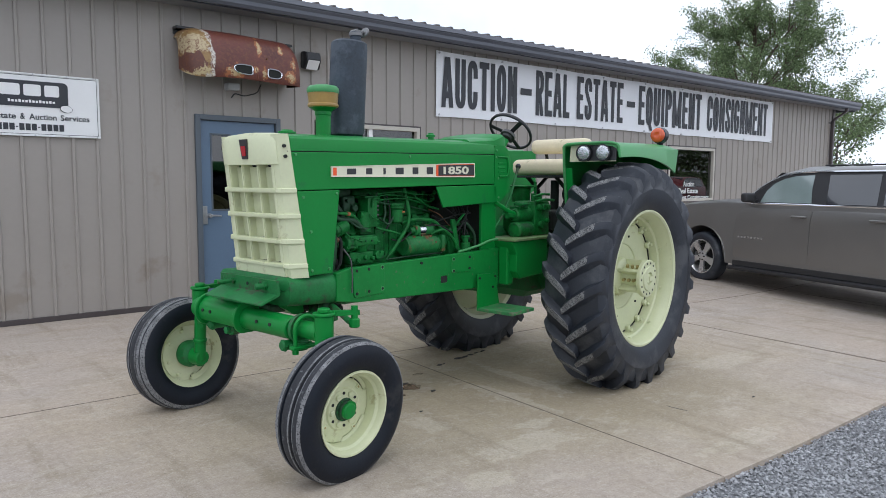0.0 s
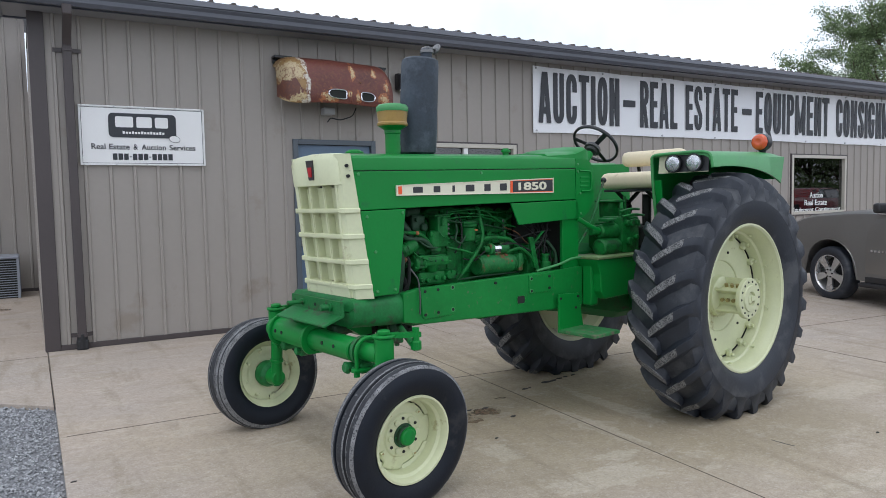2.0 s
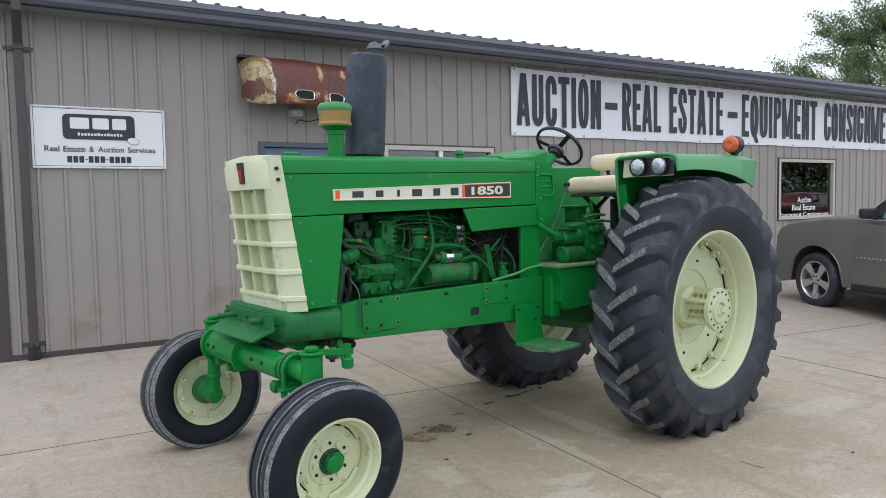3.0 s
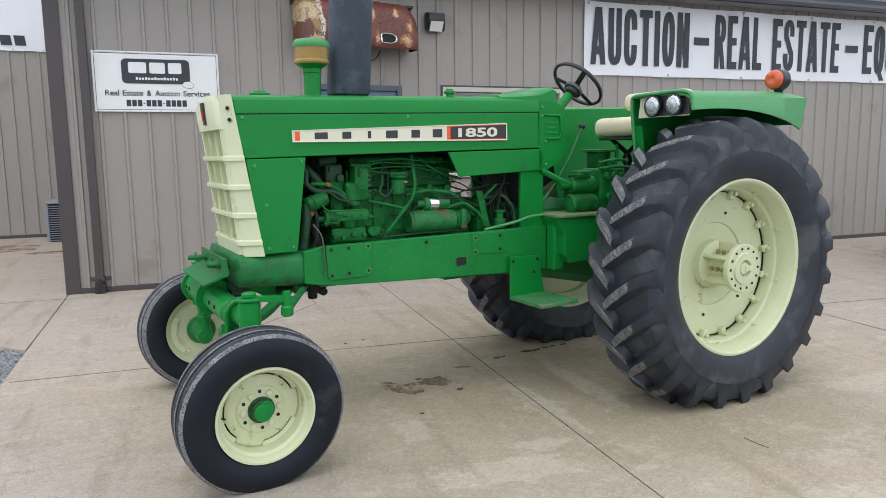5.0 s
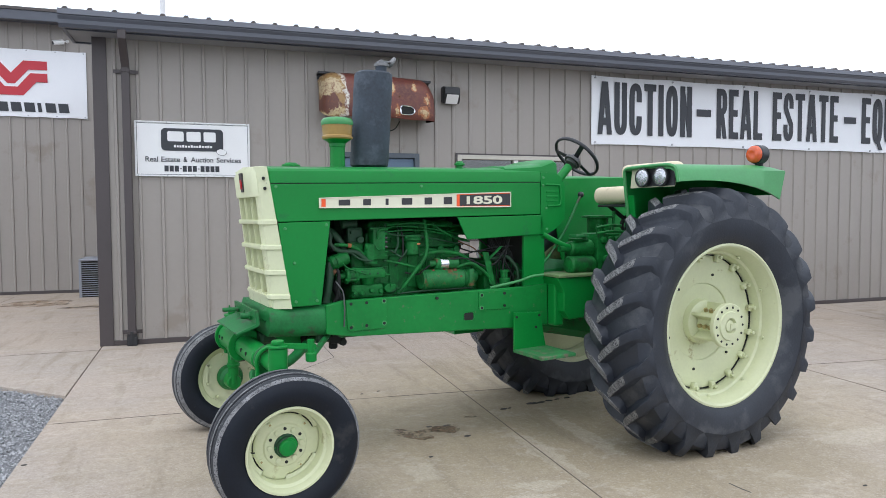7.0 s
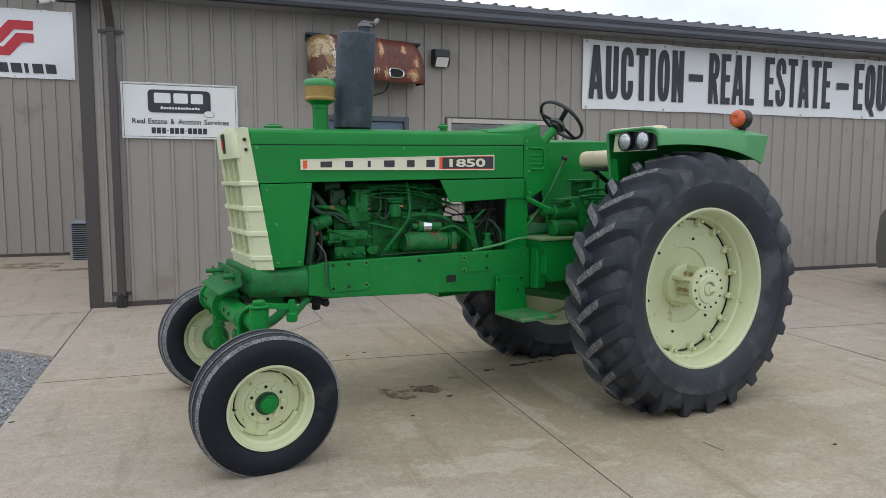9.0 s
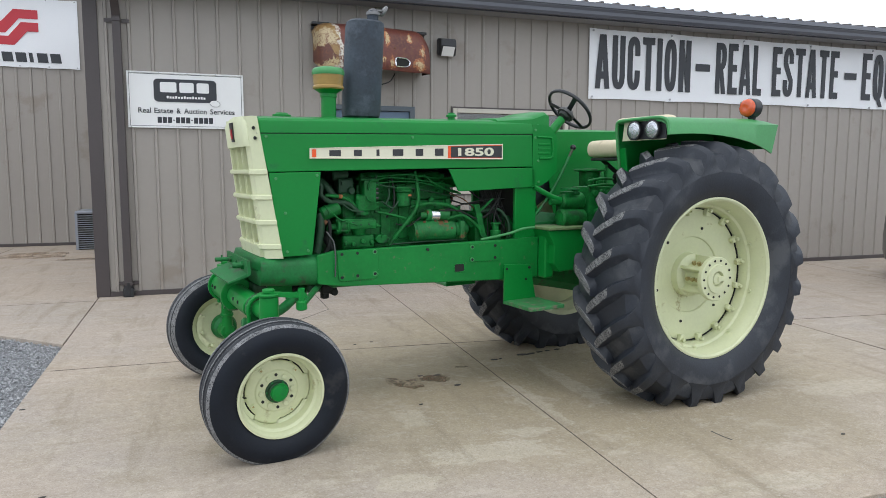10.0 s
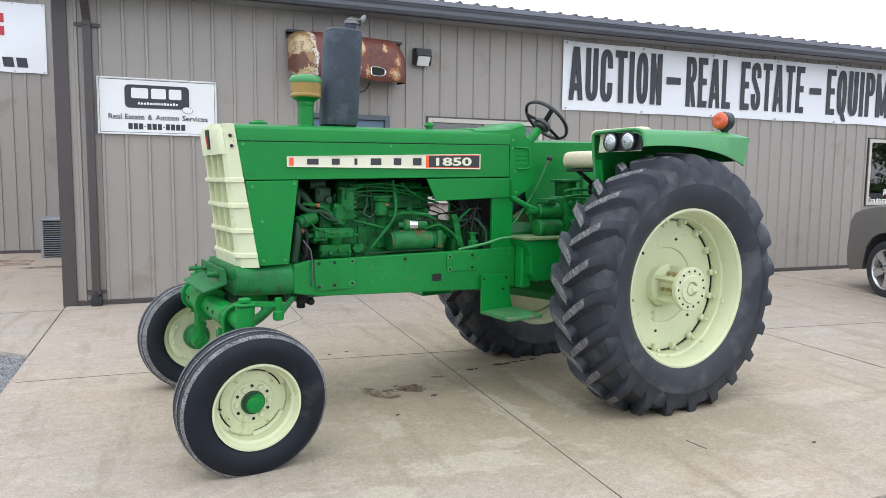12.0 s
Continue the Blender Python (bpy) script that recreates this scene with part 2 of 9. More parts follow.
# darker than the body green: grime blotches, with engine bay shade in the colour
GREEN_ENG = material("grimy_shaded_engine_green", (0.006, 0.140, 0.026), 0.48, vary=0.55, scale=14, fine=70, bump=0.6, spec=0.26, stain=(0.010, 0.062, 0.018), stain_amount=0.30, stain_scale=11)
STARTER_GREEN = material("rust_flecked_green", (0.010, 0.150, 0.034), 0.5, vary=0.4, scale=12, fine=60, bump=0.5, spec=0.35, stain=(0.15, 0.065, 0.03), stain_amount=0.24, stain_scale=15)
GREEN_FADED = material("faded_green_paint", (0.055, 0.27, 0.085), 0.42, vary=0.15, scale=3, bump=0.05)
DARK_GREEN = material("dark_green_casting", (0.010, 0.055, 0.02), 0.6, vary=0.5, scale=10, fine=60, bump=0.3)
RAIL_GREEN = material("scuffed_green_paint", (0.006, 0.195, 0.034), 0.40, vary=0.16, scale=4, fine=40, bump=0.10, rough_vary=0.12, spec=0.28, stain=(0.11, 0.15, 0.075), stain_amount=0.06, stain_scale=22)
CREAM = material("cream_paint", (0.66, 0.69, 0.45), 0.42, vary=0.06, scale=4, bump=0.05, stain=(0.45, 0.43, 0.25), stain_amount=0.05, stain_scale=6)
RIM = material("wheel_cream_paint", (0.60, 0.63, 0.40), 0.42, vary=0.07, scale=4, bump=0.06, stain=(0.40, 0.38, 0.2), stain_amount=0.02, stain_scale=8)
RUBBER = material("tyre_rubber", (0.020, 0.0245, 0.034), 0.54, vary=0.35, scale=5, fine=90, bump=0.25, stain=(0.062, 0.066, 0.073), stain_amount=0.42, stain_scale=2.6)
RUBBER_WORN = material("worn_dusty_rubber", (0.215, 0.215, 0.215), 0.9, vary=0.5, scale=14, fine=170, bump=0.7, stain=(0.040, 0.042, 0.046), stain_amount=0.6, stain_scale=110)
STEEL_DARK = material("dark_steel", (0.12, 0.12, 0.12), 0.45, metal=0.7, vary=0.2)
RUBBER_DARK = material("black_rubber", (0.006, 0.009, 0.0155), 0.55, vary=0.3, scale=6, fine=90, bump=0.2, stain=(0.026, 0.028, 0.032), stain_amount=0.22, stain_scale=5, spec=0.3)
RUBBER_SCUFF = material("scuffed_rubber", (0.026, 0.028, 0.033), 0.8, vary=0.4, scale=9, fine=120, bump=0.5, stain=(0.13, 0.135, 0.14), stain_amount=0.12, stain_scale=38)
RUBBER_EDGE = material("feathered_rubber_edge", (0.22, 0.222, 0.226), 0.9, vary=0.5, scale=20, fine=150, bump=0.6, stain=(0.035, 0.036, 0.040), stain_amount=0.5, stain_scale=150)
BLACK = material("black_paint", (0.018, 0.019, 0.022), 0.4, vary=0.2, bump=0.05)
MUFFLER = material("muffler_black", (0.028, 0.040, 0.056), 0.62, vary=0.45, scale=5, bump=0.12, stain=(0.058, 0.074, 0.096), stain_amount=0.42, stain_scale=6)
# dark parts, and the shade of holes, slots and gaps put into the colour
DARK = material("grime_and_hole_shade", (0.012, 0.014, 0.012), 0.8, vary=0.4, scale=9)
SEAT = material("cream_vinyl", (0.71, 0.615, 0.43), 0.5, vary=0.08, scale=6, bump=0.1, stain=(0.45, 0.36, 0.22), stain_amount=0.08, stain_scale=7)
STEEL = material("worn_steel", (0.42, 0.43, 0.44), 0.38, metal=0.9, vary=0.2, scale=10)
CHROME = material("chrome", (0.75, 0.76, 0.78), 0.12, metal=1.0, vary=0.05, rough_vary=0.04)
ORANGE = material("orange_paint", (0.85, 0.10, 0.02), 0.45, vary=0.05)
BADGE_BLACK = material("badge_black", (0.03, 0.03, 0.032), 0.4, vary=0.1)
BADGE_CREAM = material("badge_cream", (0.74, 0.72, 0.55), 0.4, vary=0.04)
TAN_BAND = material("amber_dust_bowl", (0.33, 0.20, 0.055), 0.3, vary=0.15, scale=8)
RED = material("emblem_red", (0.5, 0.01, 0.02), 0.35, vary=0.1)
SIDING = material("taupe_steel_siding", (0.320, 0.291, 0.262), 0.48, vary=0.045, scale=0.8, fine=18, bump=0.02, stain=(0.27, 0.235, 0.20), stain_amount=0.1, stain_scale=1.2)
TRIM = material("dark_brown_steel_trim", (0.066, 0.054, 0.054), 0.45, vary=0.1, scale=1.5)
GUTTER = material("charcoal_gutter", (0.090, 0.097, 0.118), 0.35, vary=0.1, scale=2)
ROOF = material("brown_steel_roof", (0.075, 0.062, 0.057), 0.45, vary=0.1)
DRIP = material("drip_edge_grey", (0.15, 0.158, 0.185), 0.4, vary=0.08, scale=2)
SOFFIT = material("grey_soffit", (0.26, 0.262, 0.27), 0.6, vary=0.05)
INSIDE = material("plain_plaster", (0.5, 0.48, 0.45), 0.9, vary=0.05)
DOOR = material("slate_blue_door", (0.105, 0.165, 0.245), 0.42, vary=0.06, scale=1.5)
DOOR_FRAME = material("door_frame_grey", (0.085, 0.105, 0.125), 0.45, vary=0.06)
WHITE = material("white_vinyl", (0.80, 0.80, 0.79), 0.45, vary=0.03)
BANNER = material("white_banner_vinyl", (0.80, 0.81, 0.83), 0.55, vary=0.04, scale=1.2, bump=0.03)
INK = material("black_print", (0.030, 0.033, 0.040), 0.5, vary=0.15, scale=6)
RUST = material("rusted_maroon_paint", (0.155, 0.045, 0.026), 0.7, vary=0.35, scale=4, fine=50, bump=0.3, stain=(0.36, 0.15, 0.05), stain_amount=0.12, stain_scale=4.5)
HOOD_RUST = hood_rust_material()
RUST_BROWN = material("brown_rust", (0.16, 0.07, 0.03), 0.8, vary=0.4, scale=20, fine=90, bump=0.3)
RUST_ORANGE = material("orange_rust", (0.50, 0.17, 0.06), 0.75, vary=0.3, scale=5, bump=0.3, stain=(0.2, 0.07, 0.03), stain_amount=0.3, stain_scale=6)
CONCRETE = concrete_material()
GROUND = material("gravel_base", (0.215, 0.218, 0.226), 0.95, vary=0.16, scale=0.6, fine=45, bump=0.8, stain=(0.31, 0.315, 0.325), stain_amount=0.40, stain_scale=55)
OIL = ragged(material("oil_stain", (0.265, 0.180, 0.110), 0.8, vary=0.15, scale=8, fine=50), 14, 0.40, 0.58)
RUST_WASH = ragged(material("rust_wash", (0.34, 0.215, 0.115), 0.85, vary=0.3, scale=8, fine=50), 4, 0.40, 0.66)
FRAME_TAN = material("tan_window_frame", (0.50, 0.47, 0.41), 0.5, vary=0.06)
JOINT = material("dirty_joint", (0.135, 0.108, 0.080), 0.95, vary=0.4, scale=15)
MUD = material("dark_dirt", (0.06, 0.055, 0.05), 0.9, vary=0.3, scale=20)
CAR = material("bronze_grey_car_paint", (0.185, 0.180, 0.172), 0.32, metal=0.5, vary=0.04, coat=0.8, rough_vary=0.04)
CAR_PLASTIC = material("black_car_plastic", (0.02, 0.02, 0.022), 0.5, vary=0.1)
CAR_DARK = material("tinted_interior", (0.02, 0.021, 0.023), 0.6, vary=0.1)
ALLOY = material("alloy_wheel", (0.62, 0.62, 0.62), 0.28, metal=0.8, vary=0.05)
BARK = material("bark", (0.10, 0.075, 0.055), 0.9, vary=0.3, scale=6, bump=0.6)
LOGO_RED = material("banner_red", (0.50, 0.03, 0.045), 0.5, vary=0.05)
SIGN_BLUE = material("pale_blue_sign", (0.25, 0.50, 0.66), 0.5, vary=0.08, scale=5)
SIGN_GREY = material("pale_grey_plastic", (0.45, 0.46, 0.47), 0.5, vary=0.08)
AC_GREY = material("condenser_grey", (0.27, 0.29, 0.33), 0.5, vary=0.08)


def glass(name, color=(0.9, 0.95, 0.95), rough=0.0, clear=0.5):
    """A pane: partly clear, with a real mirror-like gloss."""
    m = bpy.data.materials.new(name)
    m.use_nodes = True
    n, l = m.node_tree.nodes, m.node_tree.links
    n.clear()
    out = n.new("ShaderNodeOutputMaterial")
    tr = n.new("ShaderNodeBsdfTransparent")
    tr.inputs["Color"].default_value = (color[0] * clear, color[1] * clear, color[2] * clear, 1)
    gl = n.new("ShaderNodeBsdfGlossy")
    gl.inputs["Roughness"].default_value = rough
    fr = n.new("ShaderNodeFresnel")
    fr.inputs["IOR"].default_value = 2.0
    mx = n.new("ShaderNodeMixShader")
    l.new(fr.outputs["Fac"], mx.inputs["Fac"])
    l.new(tr.outputs["BSDF"], mx.inputs[1])
    l.new(gl.outputs["BSDF"], mx.inputs[2])
    l.new(mx.outputs["Shader"], out.inputs["Surface"])
    return m


PANE = glass("window_glass", (0.8, 0.9, 0.9), 0.01, 0.42)
TINT = glass("tinted_glass", (0.5, 0.55, 0.55), 0.0, 0.18)
AMBER = material("amber_lens", (0.62, 0.085, 0.015), 0.22, vary=0.1, coat=0.6)


# ---- mesh helpers ----
def part(name, bm, mat, parent=None, label="", smooth=0.0):
    """Links a bmesh as one mesh object under a thing or a part. smooth: the angle in degrees up to which edges are shaded smooth."""
    me = bpy.data.meshes.new(name)
    bmesh.ops.recalc_face_normals(bm, faces=bm.faces[:])
    if smooth:
        for f in bm.faces:
            f.smooth = True
        lim = radians(smooth)
        for e in bm.edges:
            e.smooth = not (len(e.link_faces) == 2 and e.calc_face_angle(0.0) > lim)
    bm.to_mesh(me)
    bm.free()
    for one in mat if isinstance(mat, (list, tuple)) else [mat]:
        me.materials.append(one)
    ob = new(name, me)
    if parent is not None:
        ob.parent = parent
    if label:
        tagged(ob, label)
    return ob


def studs(name, spots, mat, parent, s=-1, seg=12, bev=0.0):
    """Small round pieces, each an object of its own: rows of end, end and radius, mirrored for the right side."""
    for p0, p1, r in spots:
        bm = bmesh.new()
        k = 1 if s < 0 else -1
        cyl(bm, (p0[0], p0[1] * k, p0[2]), (p1[0], p1[1] * k, p1[2]), r, seg=seg, bev=bev)
        part(name, bm, mat, parent)


def thing(name, m, label, category, group="", kind=""):
    ob = new(name)
    ob.matrix_world = m
    ob.empty_display_size = 0.2
    return tagged(ob, label, category, group, kind)


def structure(name, bm, mat, label, category, smooth=0.0):
    return tagged(part(name, bm, mat, None, "", smooth), label, category, "", "structure")


def box(bm, x0, x1, y0, y1, z0, z1, bev=0.0, seg=2, m=None, mat=0):
    vs = bmesh.ops.create_cube(bm, size=1.0)["verts"]
    for v in vs:
        v.co = Vector(((x0 + x1) / 2 + v.co.x * (x1 - x0), (y0 + y1) / 2 + v.co.y * (y1 - y0), (z0 + z1) / 2 + v.co.z * (z1 - z0)))
    faces = {f for v in vs for f in v.link_faces}
    edges = {e for v in vs for e in v.link_edges}
    if mat:
        for f in faces:
            f.material_index = mat
    if bev:
        bev = min(bev, 0.49 * min(abs(x1 - x0), abs(y1 - y0), abs(z1 - z0)))
        out = bmesh.ops.bevel(bm, geom=list(edges), offset=bev, segments=seg, profile=0.5, affect="EDGES")
        vs = list({v for f in out["faces"] for v in f.verts} | {v for v in vs if v.is_valid})
    if m is not None:
        bmesh.ops.transform(bm, matrix=m, verts=[v for v in vs if v.is_valid])
    return vs


def cyl(bm, p0, p1, r0, r1=None, seg=20, mat=0, bev=0.0):
    """A capped rod or cone between two points; bev rounds its rims."""
    p0, p1 = Vector(p0), Vector(p1)
    r1 = r0 if r1 is None else r1
    axis = p1 - p0
    q = axis.to_track_quat("Z", "Y")
    rings = [(0.0, r0), (1.0, r1)]
    if bev:
        f = min(0.45, bev / axis.length)
        rings = [(0.0, r0 - bev), (f, r0), (1 - f, r1), (1.0, r1 - bev)]
    loops = []
    for t, r in rings:
        loops.append([bm.verts.new(p0 + axis * t + q @ Vector((r * math.cos(2 * math.pi * k / seg), r * math.sin(2 * math.pi * k / seg), 0))) for k in range(seg)])
    made = [bm.faces.new(loops[0][::-1]), bm.faces.new(loops[-1])]
    for a, b in zip(loops, loops[1:]):
        for k in range(seg):
            made.append(bm.faces.new((a[k], a[(k + 1) % seg], b[(k + 1) % seg], b[k])))
    for f in made:
        f.material_index = mat
    return [v for lp in loops for v in lp]


def tube(bm, pts, r, seg=8, mat=0):
    """A bent pipe through points, with rounded corners."""
    pts = [Vector(p) for p in pts]
    fine = [pts[0]]
    for a, b, c in zip(pts, pts[1:], pts[2:]):
        k = 0.3
        s, e = b.lerp(a, k), b.lerp(c, k)
        for i in range(5):
            t = i / 4
            fine.append(s.lerp(b, t).lerp(b.lerp(e, t), t))
    fine.append(pts[-1])
    loops = []
    for i, p in enumerate(fine):
        d = (fine[min(i + 1, len(fine) - 1)] - fine[max(i - 1, 0)]).normalized()
        side = d.cross(Vector((0.13, 0.31, 0.94))).normalized()
        up = side.cross(d)
        loops.append([bm.verts.new(p + r * (math.cos(2 * math.pi * k / seg) * side + math.sin(2 * math.pi * k / seg) * up)) for k in range(seg)])
    made = [bm.faces.new(loops[0][::-1]), bm.faces.new(loops[-1])]
    for a, b in zip(loops, loops[1:]):
        for k in range(seg):
            made.append(bm.faces.new((a[k], a[(k + 1) % seg], b[(k + 1) % seg], b[k])))
    for f in made:
        f.material_index = mat


def lathe(bm, profile, seg=48, center=(0, 0, 0), closed=False, mats=None, axis="y", cap=True):
    """Turns (offset along the axis, radius) rows about the y or z axis through center."""
    c = Vector(center)
    loops = []
    for a, r in profile:
        lp = []
        for k in range(seg):
            t = 2 * math.pi * k / seg
            lp.append(bm.verts.new(c + (Vector((r * math.cos(t), a, r * math.sin(t))) if axis == "y" else Vector((r * math.cos(t), r * math.sin(t), a)))))
        loops.append(lp)
    pairs = list(zip(loops, loops[1:])) + ([(loops[-1], loops[0])] if closed else [])
    for n, (a, b) in enumerate(pairs):
        for k in range(seg):
            f = bm.faces.new((a[k], a[(k + 1) % seg], b[(k + 1) % seg], b[k]))
            if mats:
                f.material_index = mats[n]
    if not closed and cap:
        if profile[0][1] > 1e-4:
            bm.faces.new(loops[0])
        if profile[-1][1] > 1e-4:
            bm.faces.new(loops[-1])
    bmesh.ops.remove_doubles(bm, verts=[v for lp in (loops[0], loops[-1]) for v in lp], dist=1e-6)


def prism(bm, poly, y0, y1, bev=0.0, mat=0):
    """A plate: (x, z) outline pushed from y0 to y1."""
    a = [bm.verts.new((x, y0, z)) for x, z in poly]
    b = [bm.verts.new((x, y1, z)) for x, z in poly]
    made = [bm.faces.new(a), bm.faces.new(b[::-1])]
    for k in range(len(poly)):
        n = (k + 1) % len(poly)
        made.append(bm.faces.new((a[k], b[k], b[n], a[n])))
    for f in made:
        f.material_index = mat
    bmesh.ops.recalc_face_normals(bm, faces=made)
    if bev:
        edges = {e for v in a + b for e in v.link_edges}
        bmesh.ops.bevel(bm, geom=list(edges), offset=bev, segments=2, profile=0.5, affect="EDGES")


def slab(bm, poly, z0, z1, bev=0.0):
    """A flat piece: (x, y) outline between two heights."""
    a = [bm.verts.new((x, y, z0)) for x, y in poly]
    b = [bm.verts.new((x, y, z1)) for x, y in poly]
    bm.faces.new(a[::-1])
    top = bm.faces.new(b)
    for k in range(len(poly)):
        n = (k + 1) % len(poly)
        bm.faces.new((a[k], a[n], b[n], b[k]))
    if bev:
        bmesh.ops.bevel(bm, geom=list(top.edges), offset=bev, segments=2, profile=0.5, affect="EDGES")


def loft(bm, rings, cap=True, closed=True, mat=0):
    """Skins rows of points that have equal counts."""
    loops = [[bm.verts.new(p) for p in ring] for ring in rings]
    n = len(loops[0])
    for a, b in zip(loops, loops[1:]):
        for k in range(n if closed else n - 1):
            bm.faces.new((a[k], a[(k + 1) % n], b[(k + 1) % n], b[k])).material_index = mat
    if cap and closed:
        bm.faces.new(loops[0][::-1]).material_index = mat
        bm.faces.new(loops[-1]).material_index = mat


def writing(name, text, x0, x1, z0, z1, y, mat, parent, bold=0.0, m=None, depth=0.002):
    """Raised lettering in the xz plane that fills the given box and faces -y."""
    cu = bpy.data.curves.new(name, "FONT")
    cu.body = text
    cu.size = 1.0
    cu.offset = bold
    cu.extrude = 0.01
    cu.resolution_u = 3
    tmp = bpy.data.objects.new(name, cu)
    me = bpy.data.meshes.new_from_object(tmp)
    bpy.data.objects.remove(tmp)
    co = np.empty(len(me.vertices) * 3)
    me.vertices.foreach_get("co", co)
    co = co.reshape(-1, 3)
    lo, hi = co.min(0), co.max(0)
    out = np.empty_like(co)
    out[:, 0] = x0 + (co[:, 0] - lo[0]) / (hi[0] - lo[0]) * (x1 - x0)
    out[:, 2] = z0 + (co[:, 1] - lo[1]) / (hi[1] - lo[1]) * (z1 - z0)
    out[:, 1] = y - (co[:, 2] - lo[2]) / (hi[2] - lo[2]) * depth
    me.vertices.foreach_set("co", out.ravel())
    me.materials.clear()
    me.materials.append(mat)
    me.update()
    ob = new(name, me)
    ob.parent = parent
    if m is not None:
        ob.matrix_basis = m
    return ob


def block_letters(name, text, x0, x1, z0, z1, y, mat, parent, depth=0.003):
    """Heavy condensed capitals drawn with a broad pen, filling the box and facing -y; a Q's tail hangs below it."""
    wide = {"I": 0.42, "M": 1.42, "-": 1.1, "L": 0.88, "E": 0.90, "T": 0.98, "A": 1.12}
    gap = 0.21
    total = sum(wide.get(c, 1.0) + gap for c in text) - gap
    unit = (x1 - x0) / total
    bm = bmesh.new()
    H = z1 - z0
    layer = 0
    pen_x = x0

    def arc(cx, cz, rx, rz, t0, t1, n=14):
        out = []
        for k in range(n + 1):
            t = radians(t0 + (t1 - t0) * k / n)
            c, s = math.cos(t), math.sin(t)
            out.append((cx + rx * math.copysign(abs(c) ** 0.78, c), cz + rz * math.copysign(abs(s) ** 0.78, s)))
        return out

    for c in text:
        w = wide.get(c, 1.0)
        a, b = (0.205 / w if c != "I" else 0.5), 0.068
        L, R = a, 1 - a
        bowl = [(L, 1 - b), (0.5, 1 - b)] + arc(0.5, 0.735, R - 0.5, 0.265 - b, 90, -90) + [(L, 0.47 + b)]
        strokes = {
            "I": [[(0.5, 0), (0.5, 1)]], "T": [[(0.5, 0), (0.5, 1)], [(0, 1 - b), (1, 1 - b)]],
            "L": [[(L, 0), (L, 1)], [(0, b), (1, b)]], "E": [[(L, 0), (L, 1)], [(0, b), (1, b)], [(0, 1 - b), (1, 1 - b)], [(0, 0.52), (0.92, 0.52)]],
            "N": [[(L, 0), (L, 1)], [(R, 0), (R, 1)], [(L, 1), (R, 0)]],
            "M": [[(L, 0), (L, 1)], [(R, 0), (R, 1)], [(L, 1), (0.5, 0.05)], [(0.5, 0.05), (R, 1)]],
            "A": [[(L * 0.9, 0), (0.5 - 0.05, 1)], [(1 - L * 0.9, 0), (0.5 + 0.05, 1)], [(0.2, 0.25), (0.8, 0.25)]],
            "O": [arc(0.5, 0.5, 0.5 - a, 0.5 - b, 0, 360, 32)], "Q": [arc(0.5, 0.5, 0.5 - a, 0.5 - b, 0, 360, 32), [(0.56, 0.06), (0.86, -0.13)]],
            "C": [[(R, 0.64), (R, 0.72)] + arc(0.5, 0.72, 0.5 - a, 0.28 - b, 0, 180) + arc(0.5, 0.28, 0.5 - a, 0.28 - b, 180, 360) + [(R, 0.37)]],
            "G": [[(R, 0.66), (R, 0.72)] + arc(0.5, 0.72, 0.5 - a, 0.28 - b, 0, 180) + arc(0.5, 0.28, 0.5 - a, 0.28 - b, 180, 360) + [(R, 0.52)], [(0.52, 0.46), (1, 0.46)]],
            "U": [[(L, 1), (L, 0.28)] + arc(0.5, 0.28, 0.5 - a, 0.28 - b, 180, 360) + [(R, 1)]],
            "S": [[(R, 0.68), (R, 0.74)] + arc(0.5, 0.74, 0.5 - a, 0.26 - b, 0, 180) + [(L, 0.68), (0.5, 0.50), (R, 0.33)] + arc(0.5, 0.26, 0.5 - a, 0.26 - b, 0, -180) + [(L, 0.34)]],
            "P": [[(L, 0), (L, 1)], bowl], "R": [[(L, 0), (L, 1)], bowl, [(0.52, 0.48), (R, 0)]],
            "-": [[(0.05, 0.47), (0.95, 0.47)]], " ": [],
        }[c]
        half_x, half_z = (0.205 * unit if c != "I" else 0.21 * unit), (b if c != "-" else 0.08) * H
        for st in strokes:
            layer += 1
            yy = y - depth - 0.0004 * (layer % 4)
            pts = [(pen_x + px * w * unit, z0 + pz * H) for px, pz in st]
            n = len(pts)
            rows = []
            for k, (px, pz) in enumerate(pts):
                q, p = pts[min(k + 1, n - 1)], pts[max(k - 1, 0)]
                if n > 20 and st[0] == st[-1] and k in (0, n - 1):
                    q, p = pts[1], pts[-2]
                dx, dz = q[0] - p[0], q[1] - p[1]
                d = math.hypot(dx / half_x, dz / half_z) or 1.0
                slant = n == 2 and abs(dx) > 1e-6 and abs(dz) > 1e-6
                ox, oz = (-half_x * (0.66 if c in "MN" else 0.92), 0.0) if slant else (-dz / half_z * half_x / d, dx / half_x * half_z / d)
                rows.append([bm.verts.new((px + ox, yy, pz + oz)), bm.verts.new((px - ox, yy, pz - oz)), bm.verts.new((px - ox, y, pz - oz)), bm.verts.new((px + ox, y, pz + oz))])
            for p, q in zip(rows, rows[1:]):
                for k in range(4):
                    bm.faces.new((p[k], q[k], q[(k + 1) % 4], p[(k + 1) % 4]))
            bm.faces.new(rows[0])
            bm.faces.new(rows[-1][::-1])
        pen_x += (w + gap) * unit
    bmesh.ops.recalc_face_normals(bm, faces=bm.faces[:])
    return part(name, bm, mat, parent)


# ---- ground ----
def fall(x, y):
    """Height of the yard: level at the wall, falling slightly to the front."""
    return -max(0.0, min(1.3, -y / 6.26)) * float(np.interp(x, [0.6, 2.0, 3.0, 4.4, 5.3, 7.0, 9.6], [0.02, 0.022, 0.04, 0.09, 0.105, 0.11, 0.21]))


